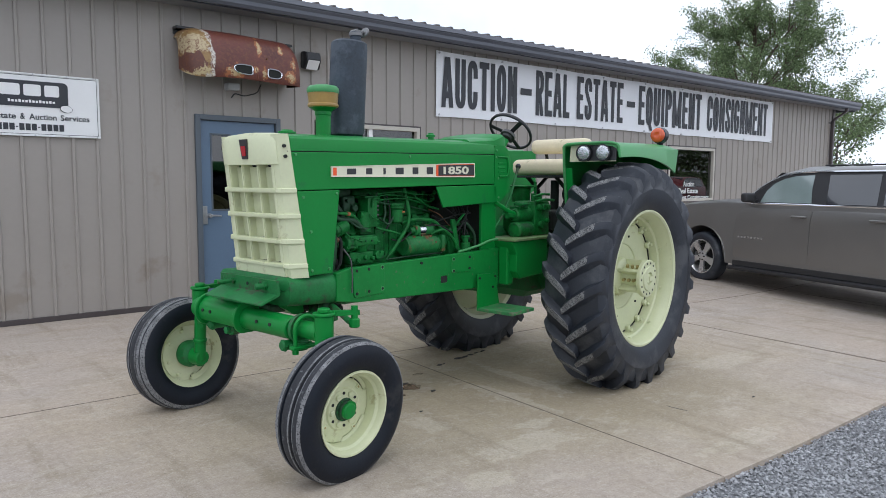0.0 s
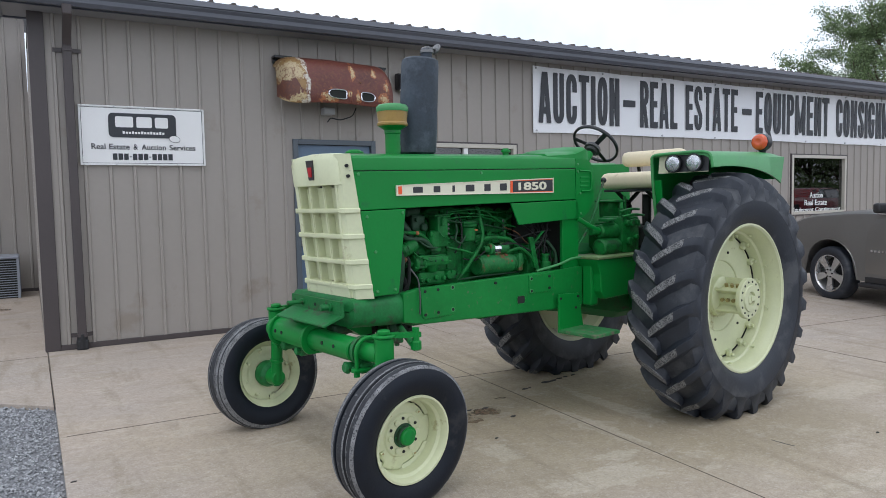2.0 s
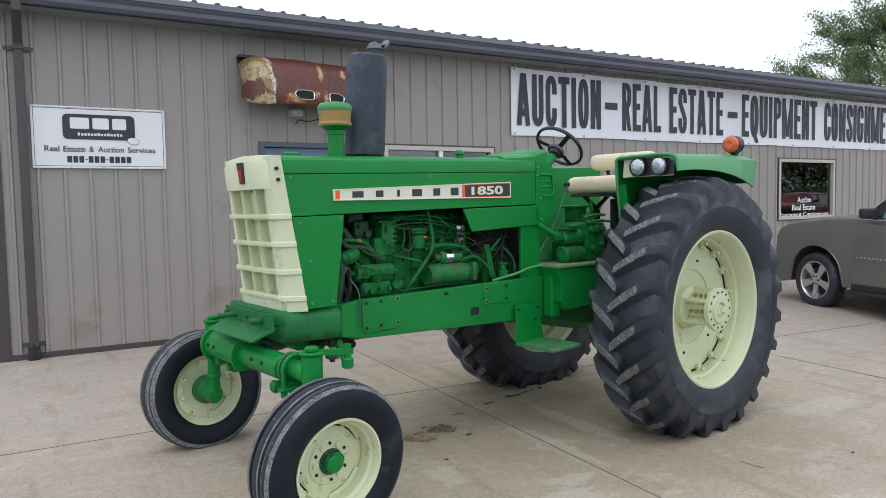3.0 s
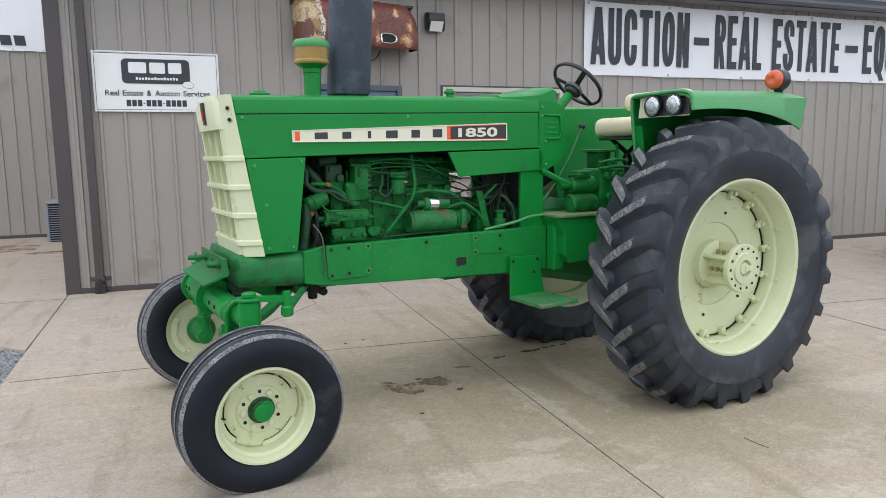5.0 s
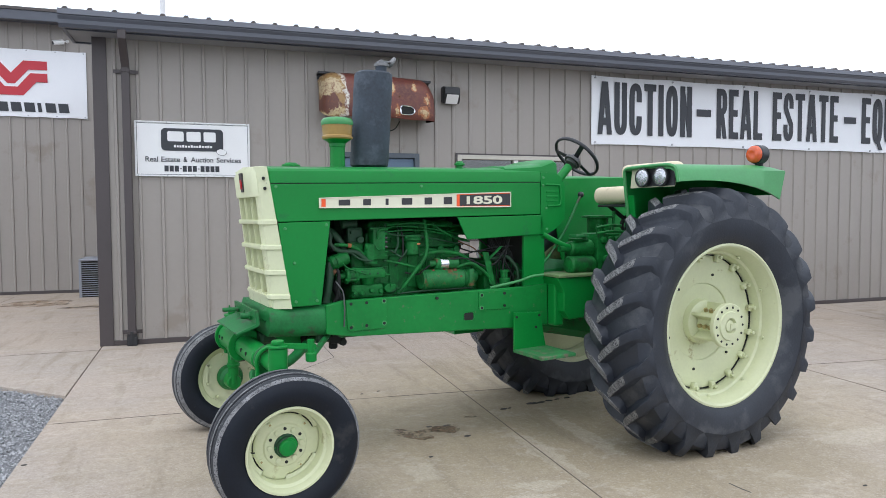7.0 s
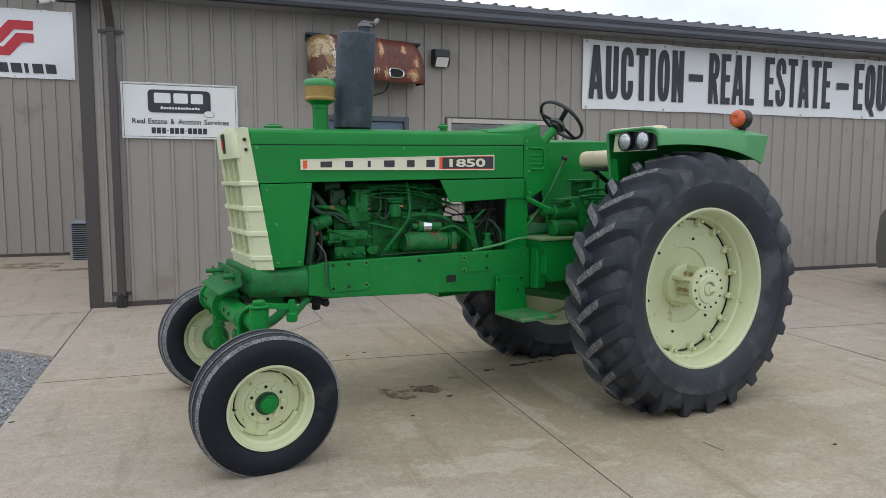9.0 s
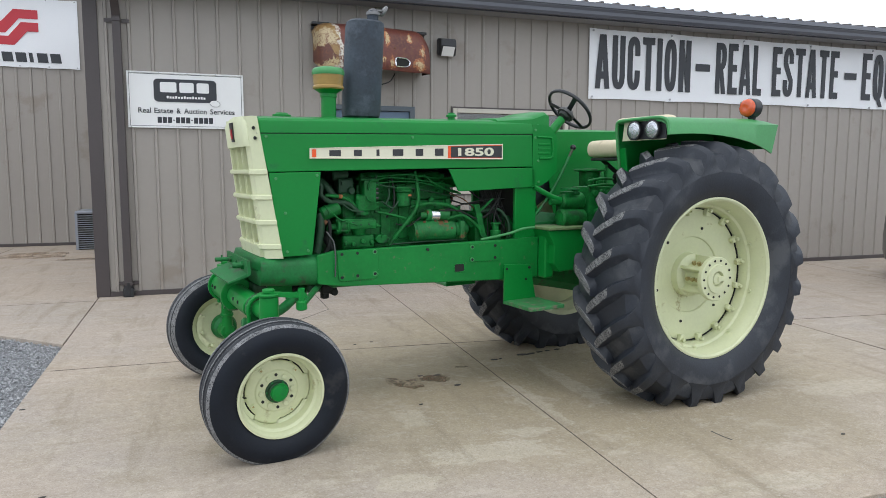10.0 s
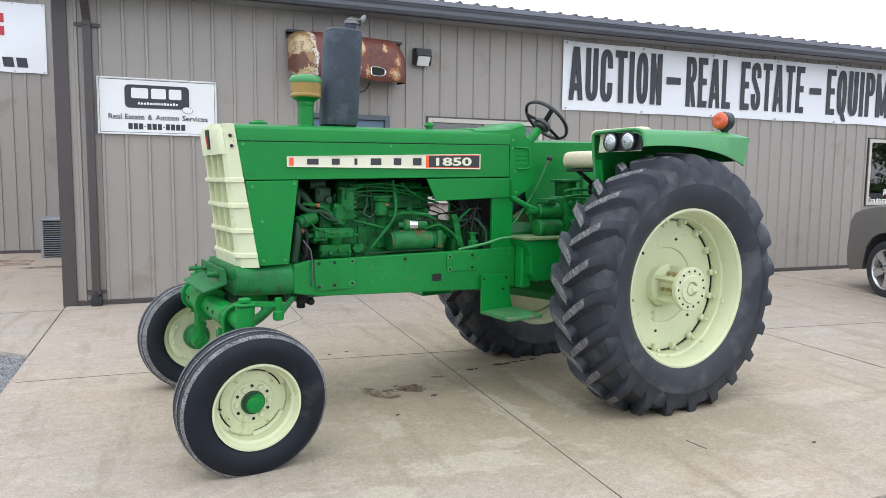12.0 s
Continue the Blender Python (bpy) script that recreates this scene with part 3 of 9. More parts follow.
def ground_sheet():
    bm = bmesh.new()
    xs = [-900, -60, -12, -4, 0, 0.6, 2, 3, 4.4, 5.3, 7, 9.6, 20, 70, 900]
    ys = [-900, -60, -14, -8.14, -6.26, -4.5, -3, -1.5, 0, 8, 40, 900]
    grid = [[bm.verts.new((x, y, fall(x, y) - 0.035)) for y in ys] for x in xs]
    for i in range(len(xs) - 1):
        for j in range(len(ys) - 1):
            bm.faces.new((grid[i][j], grid[i + 1][j], grid[i + 1][j + 1], grid[i][j + 1]))
    return structure("ground", bm, GROUND, "grey gravel yard reaching to the horizon", "ground")


ground_sheet()


def concrete():
    """Slabs between saw-cut joints; every slab is a piece of the apron."""
    apron = thing("concrete_apron", Matrix(), "weathered tan concrete apron with saw-cut joints in front of the building", "pavement", kind="structure")
    g = 0.003
    cut = lambda y: 3.70 + 0.029 * (y + 1.6)
    row = lambda x: -3.05 - 0.016 * (x - 0.8)
    edge = -6.225
    outlines = [
        [(0.62, row(0.63)), (cut(row(3.65)) - g, row(3.65)), (cut(0) - g, -0.02), (0.62, -0.02)],
        [(0.62, edge), (cut(edge) - g, edge), (cut(row(3.65)) - g, row(3.65) - 2 * g), (0.62, row(0.63) - 2 * g)],
        [(cut(row(3.65)) + g, row(3.65)), (7.05 - g, row(7.05)), (7.05 - g, -0.02), (cut(0) + g, -0.02)],
        [(cut(edge) + g, edge), (7.0 - g, edge), (7.05 - g, row(7.05) - 2 * g), (cut(row(3.65)) + g, row(3.65) - 2 * g)],
    ]
    for i in range(4):
        a, b = 7.05 + 3.4 * i, 7.05 + 3.4 * (i + 1)
        outlines.append([(a + g, row(a)), (b - g, row(b)), (b - g, -0.02), (a + g, -0.02)])
        outlines.append([(a + g, edge), (b - g, edge), (b - g, row(b) - 2 * g), (a + g, row(a) - 2 * g)])
    side = lambda y: -1.515 + 0.011 * (y - 1.3)
    outlines.append([(0.612 - g, -2.235), (0.612 - g, -0.236), (-1.52, -0.262)])
    outlines.append([(side(-0.25) + g, -0.254), (0.612 - g, -0.228), (0.605 - g, 1.385), (side(1.32) + g, 1.32)])
    outlines.append([(side(1.33) + g, 1.328), (0.605 - g, 1.393), (0.60, 2.885), (side(2.89) + g, 2.89)])
    outlines.append([(side(2.9) + g, 2.898), (0.60, 2.893), (0.60, 6.19), (side(6.19) + g, 6.19)])
    outlines.append([(side(-0.25) - g, -0.245), (side(6.19) - g, 6.19), (-9.0, 6.19), (-9.0, 6.0)])
    # dirt that fills the joints
    for p, q in (((cut(-0.05), -0.05), (cut(edge + 0.02), edge + 0.02)), ((0.66, row(0.66) - g), (20.6, row(20.6) - g)), ((7.05, -0.05), (7.05, row(7.05))), ((7.05, row(7.05)), (7.0, edge + 0.02)), ((10.45, -0.05), (10.45, edge)), ((0.619, -2.2), (0.612, 0.0)), ((-1.5, -0.258), (0.60, -0.232)), ((side(-0.2), -0.2), (side(6.1), 6.1))):
        bm = bmesh.new()
        rows = []
        d = (Vector(q) - Vector(p)).normalized()
        for k in range(41):
            c = Vector(p) + (Vector(q) - Vector(p)) * k / 40
            e = Vector((-d.y, d.x)) * (0.0052 if abs(d.x) > 0.7 else 0.0030) * (1.0 + 0.25 * math.sin(7.0 * k + 3.0 * c.x))
            z = fall(c.x, c.y)
            rows.append([(c.x - e.x, c.y - e.y, z - 0.03), (c.x + e.x, c.y + e.y, z - 0.03), (c.x + e.x, c.y + e.y, z + 0.0012), (c.x - e.x, c.y - e.y, z + 0.0012)])
        loft(bm, rows)
        part("joint_dirt", bm, JOINT, apron)
    for poly in outlines:
        bm = bmesh.new()
        slab(bm, poly, -0.12, 0.0, 0.002)
        bmesh.ops.subdivide_edges(bm, edges=[e for e in bm.edges if e.calc_length() > 1.0], cuts=7, use_grid_fill=True)
        bmesh.ops.triangulate(bm, faces=[f for f in bm.faces if len(f.verts) > 4])
        for v in bm.verts:
            v.co.z += fall(v.co.x, v.co.y)
        part("slab", bm, CONCRETE, apron)
    return apron


concrete()


def gravel_stones():
    """Loose crushed stone on the yard beside the apron, thickest close by."""
    rs = np.random.RandomState(4)
    base = np.array([(1, 0, 0), (-1, 0, 0), (0, 1, 0), (0, -1, 0), (0, 0, 1), (0, 0, -1)], float)
    tris = np.array([(0, 2, 4), (2, 1, 4), (1, 3, 4), (3, 0, 4), (2, 0, 5), (1, 2, 5), (3, 1, 5), (0, 3, 5)])
    spots = []
    while len(spots) < 105000:
        if rs.rand() < 0.55:
            x, y = 0.612 - abs(rs.normal(0, 1.7)), rs.uniform(-6.2, 1.4) - abs(rs.normal(0, 0.5))
            if y > -2.245 + (0.612 - x) * 0.925 + rs.normal(0, 0.015):
                continue
        else:
            x, y = rs.normal(4.2, 3.0), -6.215 - abs(rs.normal(0, 0.9))
        spots.append((x, y))
    spots = np.array(spots)
    n = len(spots)
    size = rs.uniform(0.0045, 0.0135, n) * rs.uniform(0.75, 1.1, n)
    shape = base[None] * rs.uniform(0.55, 1.25, (n, 6, 1)) * size[:, None, None]
    shape[:, :, 2] *= 0.7
    a = rs.uniform(0, 6.283, n)
    rot = np.stack([np.stack([np.cos(a), -np.sin(a)], -1), np.stack([np.sin(a), np.cos(a)], -1)], 1)
    tilt = rs.normal(0, 0.4, n)[:, None]
    shape[:, :, 2] += tilt * shape[:, :, 0]
    shape[:, :, :2] = np.einsum("nij,nkj->nki", rot, shape[:, :, :2])
    shape[:, :, :2] += spots[:, None]
    shape[:, :, 2] += (-0.030 + rs.uniform(0, 0.012, n) + np.array([fall(x, y) for x, y in spots]))[:, None]
    verts = shape.reshape(-1, 3)
    faces = (tris[None] + 6 * np.arange(n)[:, None, None]).reshape(-1, 3)
    me = bpy.data.meshes.new("gravel")
    me.from_pydata(verts.tolist(), [], faces.tolist())
    me.materials.append(STONE_MIX)
    return tagged(new("gravel", me), "loose grey crushed limestone gravel beside the concrete apron", "gravel", kind="stuff")


def stone_material():
    m = material("mixed_gravel_stones", (0.335, 0.338, 0.345), 0.9, vary=0.25, scale=20, fine=90, bump=0.2)
    n, l = m.node_tree.nodes, m.node_tree.links
    b = n["Principled BSDF"]
    geo = n.new("ShaderNodeNewGeometry")
    rr = n.new("ShaderNodeMapRange")
    rr.inputs["To Min"].default_value = 0.58
    rr.inputs["To Max"].default_value = 1.42
    l.new(geo.outputs["Random Per Island"], rr.inputs["Value"])
    old = b.inputs["Base Color"].links[0].from_socket
    sc = n.new("ShaderNodeVectorMath")
    sc.operation = "SCALE"
    l.new(old, sc.inputs[0])
    l.new(rr.outputs["Result"], sc.inputs["Scale"])
    l.new(sc.outputs["Vector"], b.inputs["Base Color"])
    return m


STONE_MIX = stone_material()
gravel_stones()


# ---- main building ----
RIB = 0.2286


def siding(bm, x0, x1, z0, z1, y, phase=0.0, face=-1, axis="x"):
    """Ribbed steel sheet between two ends; ribs stand 16 mm proud."""
    k = math.floor((x0 - phase) / RIB) - 1
    prof = []
    while phase + k * RIB < x1 + RIB:
        c = phase + k * RIB
        prof += [(c - 0.021, 0.0), (c - 0.012, 0.019), (c + 0.012, 0.019), (c + 0.021, 0.0)]
        k += 1
    px, py = [p[0] for p in prof], [p[1] for p in prof]
    rows = [(x0, float(np.interp(x0, px, py)))] + [p for p in prof if x0 < p[0] < x1] + [(x1, float(np.interp(x1, px, py)))]
    rows.sort()
    place = (lambda u, d, z: (u, y + face * d, z)) if axis == "x" else (lambda u, d, z: (y + face * d, u, z))
    lo = [bm.verts.new(place(u, d, z0)) for u, d in rows]
    hi = [bm.verts.new(place(u, d, z1)) for u, d in rows]
    for i in range(len(rows) - 1):
        bm.faces.new((lo[i], lo[i + 1], hi[i + 1], hi[i]))


WALL_TOP = 3.40
OPENINGS = [(3.20, 4.245, 0.0, 2.175), (4.75, 6.38, 1.10, 2.175), (12.53, 14.23, 1.05, 2.14)]
LEFT, RIGHT = 0.62, 20.08


def wall_with_openings(name, x0, x1, z0, z1, y, thick, openings, label, phase):
    bm = bmesh.new()
    xs = sorted({x0, x1, *[o[0] for o in openings], *[o[1] for o in openings]})
    for a, b in zip(xs, xs[1:]):
        mid = (a + b) / 2
        hole = next((o for o in openings if o[0] < mid < o[1]), None)
        spans = [(z0, z1)] if hole is None else [s for s in ((z0, hole[2]), (hole[3], z1)) if s[1] - s[0] > 0.01]
        for lo, hi in spans:
            siding(bm, a, b, lo, hi, y, phase)
            box(bm, a, b, y + 0.02, y + thick, lo, hi, mat=1)
    return structure(name, bm, [SIDING, INSIDE], label, "wall")


wall_with_openings("wall_front", LEFT, RIGHT, 0.05, WALL_TOP, 0.0, 0.18, OPENINGS, "taupe ribbed steel siding wall of the shop", 1.268 - RIB * 3 + 0.0)


def plain_walls():
    bm = bmesh.new()
    siding(bm, 0.0, 13.0, 0.05, WALL_TOP, LEFT, 0.0, -1, "y")
    box(bm, LEFT + 0.02, LEFT + 0.16, 0.19, 13, 0.0, WALL_TOP, mat=1)
    structure("wall_side_west", bm, [SIDING, INSIDE], "taupe ribbed steel side wall", "wall")
    bm = bmesh.new()
    siding(bm, 0.0, 13.0, 0.05, WALL_TOP, RIGHT, 0.0, 1, "y")
    box(bm, RIGHT - 0.16, RIGHT - 0.02, 0.19, 13, 0.0, WALL_TOP, mat=1)
    structure("wall_side_east", bm, [SIDING, INSIDE], "taupe ribbed steel side wall", "wall")
    bm = bmesh.new()
    box(bm, LEFT, RIGHT, 13.0, 13.16, 0, WALL_TOP)
    structure("wall_back", bm, SIDING, "taupe steel back wall", "wall")
    bm = bmesh.new()
    box(bm, LEFT + 0.2, RIGHT - 0.2, 4.2, 4.3, 0, WALL_TOP - 0.1)
    structure("wall_inner", bm, INSIDE, "plain inner partition wall", "wall")
    bm = bmesh.new()
    box(bm, LEFT + 0.2, RIGHT - 0.2, 0.2, 12.9, 0.0, 0.02)
    structure("floor", bm, INSIDE, "plain indoor concrete floor", "floor")
    bm = bmesh.new()
    box(bm, LEFT + 0.2, RIGHT - 0.2, 0.2, 12.9, 3.0, 3.05)
    structure("ceiling", bm, INSIDE, "plain indoor ceiling", "ceiling")


plain_walls()


def roof():
    bm = bmesh.new()
    x0, x1, y0 = 0.345, 20.62, -0.46
    rise = 0.10
    z = lambda y: 3.50 + (y - y0) * rise
    n = int((x1 - x0) / RIB)
    prof = []
    for i in range(n + 1):
        c = x0 + i * RIB
        prof += [(c, 0.0), (c + 0.04, 0.0), (c + 0.055, 0.022), (c + 0.085, 0.022), (c + 0.10, 0.0)]
    a = [bm.verts.new((x, y0, z(y0) + d)) for x, d in prof]
    b = [bm.verts.new((x, 0.35, z(0.35) + d)) for x, d in prof]
    a2 = [bm.verts.new((x, y0, z(y0) - 0.012)) for x, d in prof]
    for i in range(len(prof) - 1):
        bm.faces.new((a[i], a[i + 1], b[i + 1], b[i]))
        bm.faces.new((a2[i], a2[i + 1], a[i + 1], a[i]))
    # behind the boxed end of the eave the sheets stop at the side wall
    inner = [v for v, (x, d) in zip(b, prof) if x > LEFT - 0.03]
    far = [bm.verts.new((v.co.x, 6.5, v.co.z + (6.5 - 0.35) * rise)) for v in inner]
    for i in range(len(inner) - 1):
        bm.faces.new((inner[i], inner[i + 1], far[i + 1], far[i]))
    c = [bm.verts.new((x, 13.5, z(y0))) for x in (LEFT, x1)]
    bm.faces.new((bm.verts.new((LEFT, 6.5, z(6.5))), bm.verts.new((x1, 6.5, z(6.5))), c[1], c[0]))
    structure("roof", bm, ROOF, "dark brown ribbed steel roof with a shallow slope", "roof")
    bm = bmesh.new()
    box(bm, x0 + 0.05, x1 - 0.05, -0.30, 0.0, 3.335, 3.35)
    box(bm, x0 + 0.05, LEFT - 0.004, 0.0, 0.32, 3.345, 3.36)
    structure("soffit", bm, SOFFIT, "grey ribbed soffit under the eave", "soffit")
    bm = bmesh.new()
    box(bm, x0, x1, -0.463, -0.451, 3.444, 3.497, 0.002)
    structure("drip_edge", bm, DRIP, "blue-grey steel drip edge along the roof", "trim")
    bm = bmesh.new()
    box(bm, x0 + 0.05, x1 - 0.05, -0.325, -0.30, 3.32, 3.485)
    box(bm, x0 + 0.02, x0 + 0.05, -0.325, 0.35, 3.33, 3.52)
    box(bm, x0 + 0.05, LEFT - 0.004, 0.32, 0.35, 3.33, 3.53)
    box(bm, LEFT - 0.012, LEFT + 0.03, 0.35, 6.15, 3.36, 3.56)
    box(bm, x1 - 0.05, x1 - 0.02, -0.325, 6.5, 3.30, 3.52)
    structure("fascia", bm, GUTTER, "dark fascia board under the eave", "fascia")
    gut = thing("gutter", Matrix(), "charcoal box gutter along the eave", "gutter", kind="structure")
    bm = bmesh.new()
    prof = [(-0.33, 3.475), (-0.335, 3.33), (-0.40, 3.325), (-0.425, 3.36), (-0.425, 3.40), (-0.445, 3.43), (-0.445, 3.478), (-0.432, 3.478), (-0.432, 3.44), (-0.412, 3.41), (-0.412, 3.365), (-0.395, 3.338), (-0.345, 3.34), (-0.345, 3.475)]
    rings = [[(x, y, zz) for y, zz in prof] for x in (x0, x1)]
    loft(bm, rings)
    part("channel", bm, GUTTER, gut)


roof()


def downspout(x, ztop, label):
    d = thing("downspout", pose(x, 0, 0), label, "downspout")
    bm = bmesh.new()
    w, dep = 0.041, 0.075
    path = [(-0.385, 3.34), (-0.38, 3.25), (-0.13, 3.09), (-0.065, 3.02), (-0.065, 0.14)]
    rings = []
    for y, z in path:
        rings.append([(-w, y - dep / 2, z), (w, y - dep / 2, z), (w, y + dep / 2, z), (-w, y + dep / 2, z)])
    loft(bm, rings)
    bmesh.ops.bevel(bm, geom=bm.edges[:], offset=0.006, segments=1, affect="EDGES")
    part("pipe", bm, TRIM, d)
    bm = bmesh.new()
    box(bm, -0.055, 0.055, -0.11, -0.02, 0.0, 0.10, 0.012)
    cyl(bm, (0, -0.065, 0.02), (0, -0.065, 0.16), 0.05)
    part("boot", bm, BLACK, d)
    for z, wide in ((2.965, 0.125), (0.13, 0.10)):
        bm = bmesh.new()
        box(bm, -0.046, 0.046, -0.112, -0.016, z, z + 0.032, 0.004)
        slab(bm, [(-wide, -0.024), (-wide, -0.012), (wide, -0.012), (wide, -0.024), (0.046, -0.034), (-0.046, -0.034)], z - 0.004, z + 0.036)
        part("strap", bm, TRIM, d)
    return d


downspout(0.925, 3.3, "dark brown steel downspout strapped to the ribbed wall")
downspout(19.86, 3.3, "charcoal steel downspout at the far end of the wall")


def trims():
    bm = bmesh.new()
    box(bm, 0.595, 0.735, -0.024, -0.001, 0.0, 3.34, 0.004)
    box(bm, 0.595, 0.615, -0.001, 0.12, 0.0, 3.34, 0.003)
    structure("corner_trim", bm, TRIM, "dark brown steel corner trim", "trim")
    bm = bmesh.new()
    box(bm, 19.96, 20.10, -0.024, -0.001, 0.0, 3.34, 0.004)
    structure("corner_trim_east", bm, TRIM, "dark brown steel corner trim", "trim")
    bm = bmesh.new()
    for a, b in ((0.735, 3.14), (4.30, 19.96)):
        box(bm, a, b, -0.022, 0.02, 0.0, 0.055, 0.004)
    structure("baseboard", bm, TRIM, "dark brown steel base trim along the slab", "trim")


trims()


def entry_door():
    x0, x1, top = 3.20, 4.245, 2.175
    d = thing("door_1", pose(x0, 0, 0), "slate blue steel door with a narrow glass lite, closed", "door", kind="structure")
    w = x1 - x0
    for a, b, c, e in ((-0.0, 0.06, 0.0, top), (w - 0.06, w, 0.0, top), (0.06, w - 0.06, top - 0.06, top)):
        bm = bmesh.new()
        box(bm, a, b, -0.035, 0.12, c, e, 0.004)
        part("door_frame", bm, DOOR_FRAME, d)
    bm = bmesh.new()
    lx0, lx1, lz0, lz1 = 0.20, 0.40, 1.10, 1.95
    for a, b, c, e in ((0.065, lx0, 0.02, top - 0.065), (lx1, w - 0.065, 0.02, top - 0.065), (lx0, lx1, 0.02, lz0), (lx0, lx1, lz1, top - 0.065)):
        box(bm, a, b, 0.01, 0.055, c, e)
    leaf = part("door_leaf", bm, DOOR, d)
    bm = bmesh.new()
    for a, b, c, e in ((lx0 - 0.02, lx0, lz0 - 0.02, lz1 + 0.02), (lx1, lx1 + 0.02, lz0 - 0.02, lz1 + 0.02), (lx0, lx1, lz0 - 0.02, lz0), (lx0, lx1, lz1, lz1 + 0.02)):
        box(bm, a, b, 0.002, 0.012, c, e, 0.003)
    part("lite_frame", bm, DOOR_FRAME, leaf)
    bm = bmesh.new()
    box(bm, lx0, lx1, 0.028, 0.034, lz0, lz1)
    part("pane", bm, TINT, leaf).visible_shadow = False
    bm = bmesh.new()
    box(bm, 0.07, 0.125, -0.006, 0.012, 0.93, 1.14, 0.004)
    part("lock_plate", bm, STEEL, leaf, "brushed steel lock plate")
    bm = bmesh.new()
    cyl(bm, (0.15, 0.012, 1.03), (0.15, -0.05, 1.03), 0.028, 0.022, bev=0.004)
    tube(bm, [(0.15, -0.05, 1.03), (0.20, -0.055, 1.03), (0.27, -0.05, 1.025)], 0.011)
    part("handle", bm, STEEL, leaf, "satin steel lever handle")
    bm = bmesh.new()
    box(bm, 0.0, w, -0.05, 0.12, 0.0, 0.02, 0.004)
    part("threshold", bm, STEEL, d)


entry_door()


def window(name, x0, x1, z0, z1, label, mid=True, y=0.0, frame_paint=None):
    frame_paint = frame_paint or WHITE
    wd = thing(name, pose(x0, y, z0), label, "window", kind="structure")
    w, h = x1 - x0, z1 - z0
    f = 0.055
    for a, b, c, e in ((0, f, 0, h), (w - f, w, 0, h), (f, w - f, 0, f), (f, w - f, h - f, h)):
        bm = bmesh.new()
        box(bm, a, b, -0.03, 0.09, c, e, 0.005)
        part("window_frame", bm, frame_paint, wd)
    panes = [(f, w - f)]
    if mid:
        bm = bmesh.new()
        box(bm, w / 2 - 0.03, w / 2 + 0.03, -0.015, 0.07, f, h - f, 0.004)
        part("mullion", bm, WHITE, wd)
        panes = [(f, w / 2 - 0.03), (w / 2 + 0.03, w - f)]
    for a, b in panes:
        bm = bmesh.new()
        box(bm, a, b, 0.03, 0.036, f, h - f)
        part("pane", bm, PANE, wd).visible_shadow = False
    bm = bmesh.new()
    t = 0.02
    for a, b, c, e in ((-t, 0, -t, h + t), (w, w + t, -t, h + t), (0, w, -t, 0), (0, w, h, h + t)):
        box(bm, a, b, -0.026, 0.0, c, e)
    part("outer_trim", bm, TRIM, wd)
    return wd


window("window_1", 4.75, 6.38, 1.10, 2.175, "tan-framed sliding window behind the tractor", frame_paint=FRAME_TAN)
shop_window = window("window_2", 12.53, 14.23, 1.05, 2.14, "tan-framed shop window with white lettering on the glass", mid=False, frame_paint=FRAME_TAN)
for i, (text, a, b, z) in enumerate((("Auction", 0.62, 1.02, 0.30), ("Real Estate", 0.46, 1.16, 0.16), ("Equipment Consignment", 0.10, 1.60, 0.02))):
    writing("lettering", text, a, b, z, z + 0.105, 0.024, WHITE, shop_window, 0.012)


def blind_slats():
    """White blind strips seen behind the sliding window."""
    bl = thing("window_blind", pose(4.80, 0.14, 1.18), "white horizontal slat blind, lowered", "blind")
    for k in range(20):
        bm = bmesh.new()
        box(bm, 0.0, 1.48, -0.012, 0.012, 0.045 * k, 0.045 * k + 0.003, m=Matrix.Translation((0, 0, 0)))
        part("slat", bm, WHITE, bl)
    bm = bmesh.new()
    box(bm, 0.0, 1.48, -0.02, 0.02, 0.90, 0.95, 0.004)
    part("head_rail", bm, WHITE, bl)


blind_slats()


